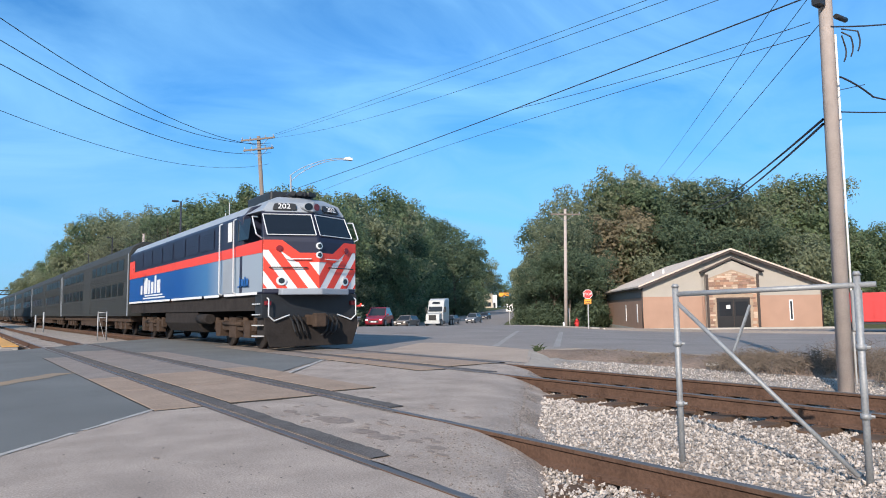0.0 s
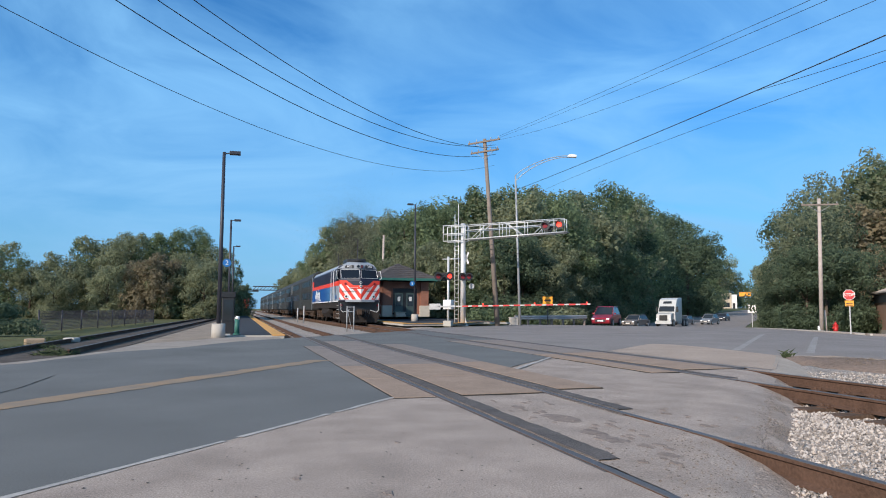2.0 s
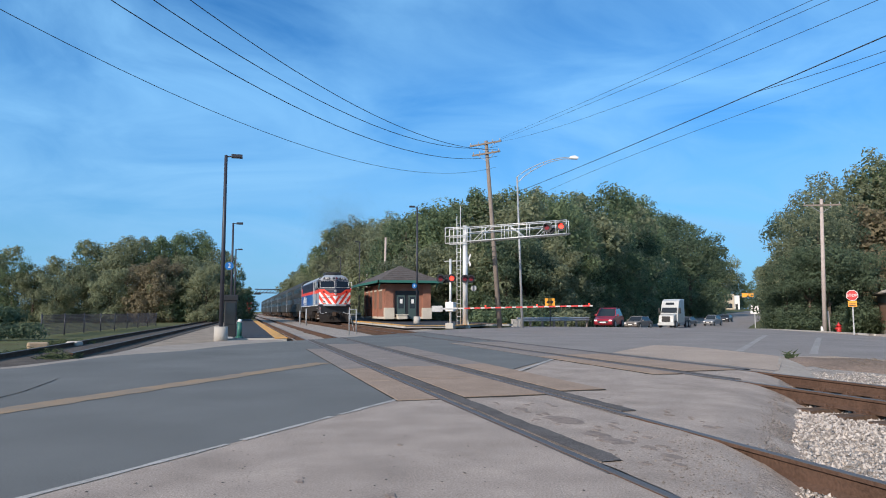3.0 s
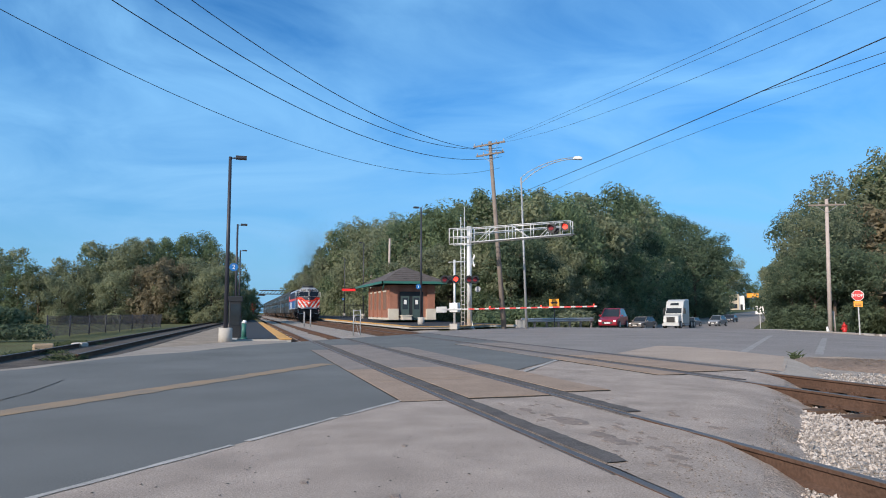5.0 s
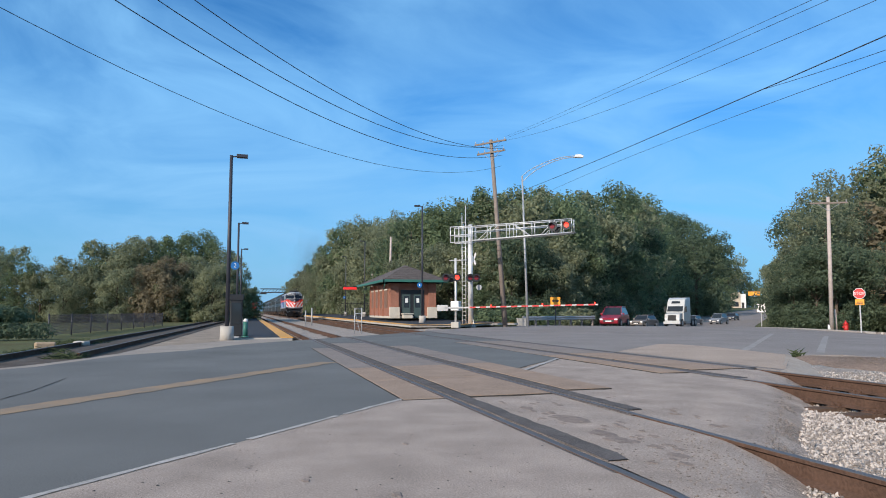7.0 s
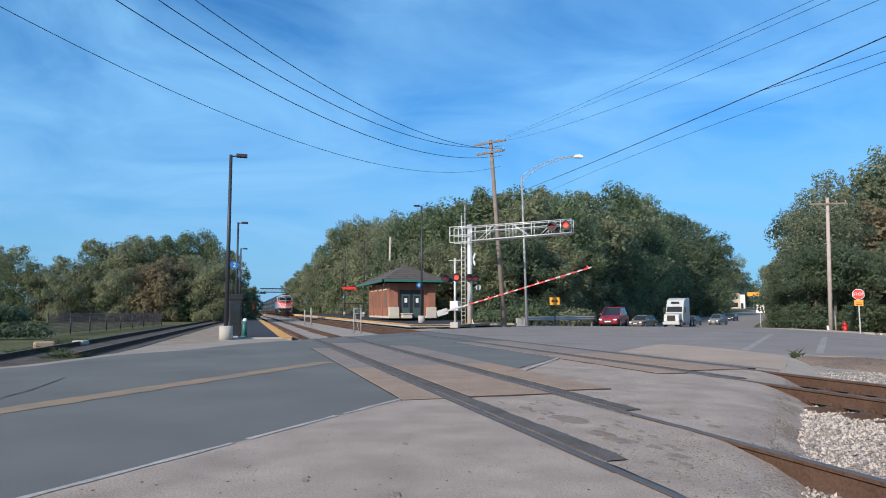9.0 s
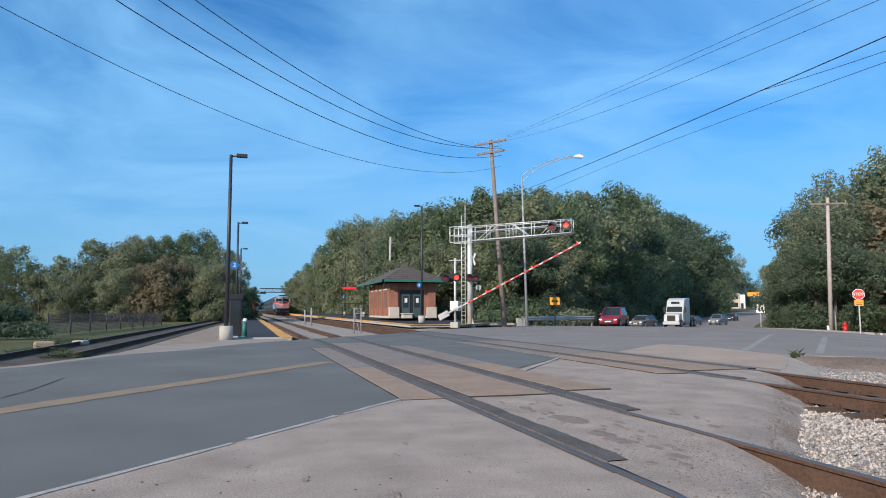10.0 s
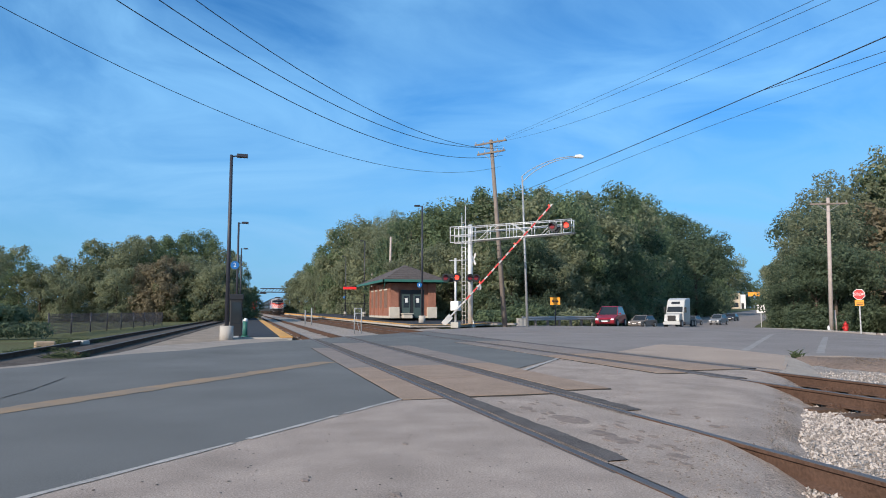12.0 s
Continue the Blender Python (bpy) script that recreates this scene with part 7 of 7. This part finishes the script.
def trees():
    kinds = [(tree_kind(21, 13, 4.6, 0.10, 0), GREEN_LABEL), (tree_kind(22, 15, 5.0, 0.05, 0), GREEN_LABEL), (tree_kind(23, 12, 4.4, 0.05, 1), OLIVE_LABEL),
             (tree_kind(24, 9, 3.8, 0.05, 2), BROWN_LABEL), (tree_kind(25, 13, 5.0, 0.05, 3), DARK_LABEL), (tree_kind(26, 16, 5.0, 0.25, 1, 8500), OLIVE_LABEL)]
    rng = random.Random(31)
    used = set()

    def plant(px, dist, kind, scale=1.0):
        """px: bearing in degrees from the track's direction."""
        a = radians(px)
        x, y = dist * math.sin(a), dist * math.cos(a)
        m = pose(x, y, hz(x, y) - 0.1, 0, 0, rng.uniform(0, 360)) @ Matrix.Scale(scale, 4)
        ob, label = kinds[kind]
        if kind in used:
            t = copy_thing(ob, pose(0, 0, 0))
        else:
            t = ob
            used.add(kind)
        t.matrix_basis = m
        tagged(t, label)

    for row in TREE_ROWS:
        plant(*row)
    for x, y, r, h, k, label in BUSHES:
        bush(x, y, r, h, k, int(x * 13 + y * 7) % 1000, label)
    for k, (x, y, r, h, n, w, sort, label) in enumerate(WEEDS):
        weeds(x, y, r, h, n, w, DRY if sort == "dry" else WEED, 60 + k, label)


KIND_TOP = (13.0, 15.0, 12.0, 9.0, 13.0, 16.0)     # heights of the six kinds


def spread_rows():
    """Bearing, distance, kind and scale of each tree, grove by grove; the skyline is given as bearing and rise per metre of distance."""
    rng = random.Random(41)
    rows = []

    def add(b, d, kind, line, share=1.0):
        rise = float(np.interp(b, *line)) * share
        a = radians(b)
        foot = hz(d * math.sin(a), d * math.cos(a))
        rows.append((b, d, kind, max(0.35, (H + rise * d - foot) / (KIND_TOP[kind] * 0.97))))

    mid = ((2.5, 4.9, 6.9, 8.4, 9.8, 14.6, 17.0, 19.3, 20.8, 24.6, 28.3, 31.0, 34.0, 36.2, 37.8, 39.1, 40.0), (0.028, 0.068, 0.085, 0.118, 0.136, 0.146, 0.152, 0.172, 0.178, 0.172, 0.178, 0.165, 0.145, 0.128, 0.105, 0.085, 0.04))
    left = ((-17.0, -13.5, -11.0, -9.5, -6.9, -4.5, -2.2, -1.2, 0.5, 1.0), (0.082, 0.055, 0.09, 0.098, 0.102, 0.112, 0.092, 0.068, 0.03, 0.02))
    right = ((41.2, 42.2, 43.0, 44.5, 46.0, 48.1, 50.4, 54.7, 57.2, 58.5, 60.0, 62.8, 64.6, 66.5, 69.0), (0.045, 0.11, 0.135, 0.145, 0.155, 0.172, 0.186, 0.187, 0.17, 0.145, 0.162, 0.17, 0.162, 0.10, 0.09))
    # grove behind the signals; paler olive kinds near the station stand in for haze
    for k in range(23):
        b = 13.5 + k * 1.0
        d = max(86 + rng.uniform(-6, 6), min(230, 21 / math.sin(radians(max(0.5, 39.5 - b)))))
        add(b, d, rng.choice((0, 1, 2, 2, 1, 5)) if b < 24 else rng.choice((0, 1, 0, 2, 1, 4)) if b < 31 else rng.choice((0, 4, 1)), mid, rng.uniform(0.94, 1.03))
    for k in range(14):
        b = 14 + k * 1.35 + rng.uniform(-0.4, 0.4)
        add(b, max(73 + rng.uniform(-3, 3), 19 / math.sin(radians(39.5 - b))), rng.choice((2, 2, 0)) if b < 19 else rng.choice((4, 2, 4, 0)), mid, rng.uniform(0.5, 0.72))
    # woods beyond the station along the line; pale olive leaves in place of haze
    for k in range(18):
        b = 3.8 + k * 0.62
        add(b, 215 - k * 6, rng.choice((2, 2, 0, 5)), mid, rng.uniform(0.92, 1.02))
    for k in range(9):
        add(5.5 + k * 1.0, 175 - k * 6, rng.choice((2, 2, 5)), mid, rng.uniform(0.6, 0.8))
    # left grove, with olive kinds whose pale leaves stand in for haze
    for k in range(17):
        b = -19.5 + k * 1.25
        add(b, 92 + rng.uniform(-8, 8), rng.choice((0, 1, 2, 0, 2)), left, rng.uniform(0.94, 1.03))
    for b, d, k, s in ((-6.4, 78, 3, 0.66), (-9.5, 78, 2, 0.6), (-13.0, 80, 2, 0.8), (-5.4, 78, 2, 0.6), (-2.6, 76, 2, 0.7), (-4.0, 80, 2, 0.75), (-18.0, 74, 5, 0.95), (-1.3, 120, 4, 0.9), (-0.6, 160, 4, 0.9), (0.2, 230, 4, 0.9)):
        add(b, d, k, left, s)
    # right grove beyond the hall; dark-leaved front trees stand in for its shade
    for k in range(24):
        b = 45.0 + k * 1.08
        add(b, 80 + rng.uniform(-5, 7) + 22 * smooth(b, 45, 48), rng.choice((0, 5, 4, 5, 4)), right, rng.uniform(0.93, 1.02))
    for b, d, k, s in ((49.8, 93, 3, 0.72), (44.9, 74, 4, 0.55), (46.2, 74, 4, 0.6), (47.6, 76, 4, 0.5), (43.9, 84, 5, 0.7), (45.6, 78, 5, 0.9), (43.4, 79, 4, 0.5), (56, 92, 4, 0.7), (60, 94, 4, 0.7), (52.5, 92, 2, 0.62), (64, 90, 2, 0.6)):
        add(b, d, k, right, s)
    # along the far street
    for b, d, k, s in ((36.6, 190, 4, 0.95), (37.3, 240, 4, 0.85), (38.2, 330, 0, 0.6), (42.9, 260, 2, 0.6), (43.2, 150, 2, 0.6)):
        add(b, d, k, mid if b < 40 else right, s)
    for b, d, k, s in ((40.2, 560, 0, 1.5), (41.0, 580, 1, 1.4), (41.8, 560, 0, 1.6), (39.0, 350, 5, 1.6), (38.4, 350, 0, 2.0), (39.5, 380, 4, 1.6)):
        rows.append((b, d, k, s))
    return rows


TREE_ROWS = spread_rows()
WEEDS = [(12.9, 5.6, 1.1, 0.75, 1500, 0.006, "dry", "dry brown weeds at the foot of a pole"), (12.2, 6.9, 1.0, 0.5, 1100, 0.006, "dry", "dry brown weeds in the dirt verge"),
         (11.7, 3.6, 1.1, 0.75, 1500, 0.006, "dry", "dry brown brambles beside the pole"), (13.4, 7.6, 1.0, 0.45, 800, 0.006, "dry", "dry brown weeds in the dirt verge"),
         (12.6, 9.4, 0.9, 0.22, 500, 0.006, "dry", "low dry grass in the dirt verge"), (13.2, 11.4, 0.9, 0.18, 450, 0.006, "dry", "low dry grass in the dirt verge"),
         (12.7, 13.4, 0.10, 0.38, 26, 0.03, "green", "small green weed in the dirt"), (-4.05, 18.2, 0.5, 0.30, 220, 0.012, "green", "green weeds beside the side track"),
         (-5.4, 21.0, 0.8, 0.22, 260, 0.012, "green", "low grass beside the side track"), (-5.6, 26.5, 1.0, 0.3, 300, 0.012, "green", "low grass beside the side track")]
BUSHES = [(-7.0, 78, 2.6, 3.0, 0, "round bright green bush beside the side track"),
          (30.0, 58, 2.5, 1.8, 1, "olive scrub behind the guardrail"), (25.0, 58, 2.5, 2.2, 0, "green scrub behind the guardrail"), (20.5, 56, 2.0, 1.6, 0, "green scrub behind the signal"),
          (-19, 60, 3.0, 1.6, 3, "clipped dark green hedge"), (-22, 58, 3.0, 1.6, 3, "clipped dark green hedge")]


# ---- build ----
ground()
paving()
markings()
crossing_panels()
kerbs()
tracks()
stones()
LOCO = locomotive()
COACH = coach(18.4 + 17.9)
COACHES = [COACH] + [copy_thing(COACH, pose(TRACK_B + 0.05, 18.4 + 17.9 + 26.1 * k, 0.006)) for k in range(1, 6)]
PUFFS = [smoke_puff(k) for k in range(7)]
platforms()
station()
hall()
cantilever_signal()
GATE_THING, GATE_ARM = crossing_gate()
poles()
street_lamp()
platform_lamp(-0.68, 27.5, 0.0, 7.2, 1, True)
platform_lamp(-0.57, 46.4, 0.0, 6.9)
platform_lamp(-0.53, 69.4, 0.0, 7.2)
platform_lamp(12.97, 50.5, 0.2, 9.0, -1, True, "dark slim platform lamp post before the station")
platform_lamp(14.5, 86.0, 0.42, 9.6, -1, False, "dark slim platform lamp post beyond the station")
platform_lamp(15.6, 111.0, 0.42, 9.6, -1, True, "dark slim platform lamp post beyond the station")
stop_sign()
hydrant()
arrow_sign()
guardrail()
pipe_gate()
track_posts()
platform_clutter()
fence_far()
left_verge()
far_street()
trees()
RED_CAR = car(31.6, 54.1, -44, mat("car_red", (0.30, 0.012, 0.025), 0.3, vary=0.1, coat=0.5), "dark red sports utility car waiting at the gate", True)
TAN_CAR = car(46.3, 72.4, -58, mat("car_tan", (0.22, 0.195, 0.18), 0.35, vary=0.1, coat=0.3), "pale sedan waiting in the queue")
semi(56.4, 81.3, -53)
car(69.0, 94.0, -58, mat("car_grey", (0.18, 0.19, 0.21), 0.35, vary=0.1, coat=0.3), "grey sedan waiting in the queue")
car(75.5, 96.0, -58, mat("car_silver", (0.24, 0.25, 0.27), 0.35, vary=0.1, coat=0.3), "silver sedan waiting in the queue", True)
car(96.5, 118.5, -52, mat("car_dark", (0.05, 0.05, 0.06), 0.35, vary=0.1, coat=0.3), "dark car farther down the street")


def motions():
    x = TRACK_B + 0.05
    run = [(0.0, 18.4), (0.5, 26.0), (1.0, 33.7), (1.5, 41.2), (2.0, 48.9), (2.5, 56.3), (3.0, 63.6), (4.0, 79.2), (5.0, 94.6), (6.0, 110.4), (7.0, 125.8), (8.0, 139.2), (9.0, 152.0), (9.5, 158.3), (10.5, 171.5), (12.0, 190.7)]
    walk(LOCO, [(t, pose(x, y, 0.006)) for t, y in run])
    for k, c in enumerate(COACHES):
        walk(c, [(t, pose(x, y + 17.9 + 26.1 * k, 0.006)) for t, y in run])
    # the exhaust rises from the roof and thins out as it spreads
    for k, p in enumerate(PUFFS):
        rows = []
        for t, y in run:
            f = smooth(t, 0.3, 2.6)
            g = k + 0.25 * k * max(0, t - 6.5)
            low, high = Vector((x, y + 14 + 5 * k, 4.4)), Vector((x + 0.22 * k + (0.5 if k % 3 == 1 else -0.3) + (2.2 + 0.5 * k) * max(0, t - 6.5), y + 6.0 - 0.8 * k + (k % 2) * 0.7, 5.0 + (0.55 + 0.09 * t) * g))
            q = low.lerp(high, f)
            rows.append((t, pose(q.x, q.y, q.z, 0, 0, 8 * t)))
        walk(p, rows)
    lift = [(0.0, 1.0), (3.0, 1.0), (7.2, 1.0), (7.6, 1.6), (8.0, 4.6), (8.4, 8.8), (8.8, 13.3), (9.0, 15.6), (9.5, 21.0), (10.0, 26.2), (10.5, 31.2), (11.0, 36.0), (11.5, 40.9), (12.0, 45.6)]
    walk(GATE_ARM, [(t, pose(0.3, -0.15, 1.32, 0, -a, 0)) for t, a in lift])
    ra = [(0.0, 0.0), (10.0, 0.0), (10.5, 0.1), (11.0, 0.5), (11.5, 1.1), (12.0, 1.9)]
    walk(RED_CAR, [(t, pose(31.6 - 0.66 * d, 54.1 - 0.84 * d, hz(31.6 - 0.66 * d, 54.1 - 0.84 * d), 0, 0, -44)) for t, d in ra])
    rb = [(0.0, 0.0), (10.8, 0.0), (11.2, 0.2), (12.0, 1.3)]
    walk(TAN_CAR, [(t, pose(46.3 - 0.70 * d, 72.4 - 0.9 * d, hz(46.3 - 0.70 * d, 72.4 - 0.9 * d), 0, 0, -58)) for t, d in rb])


motions()
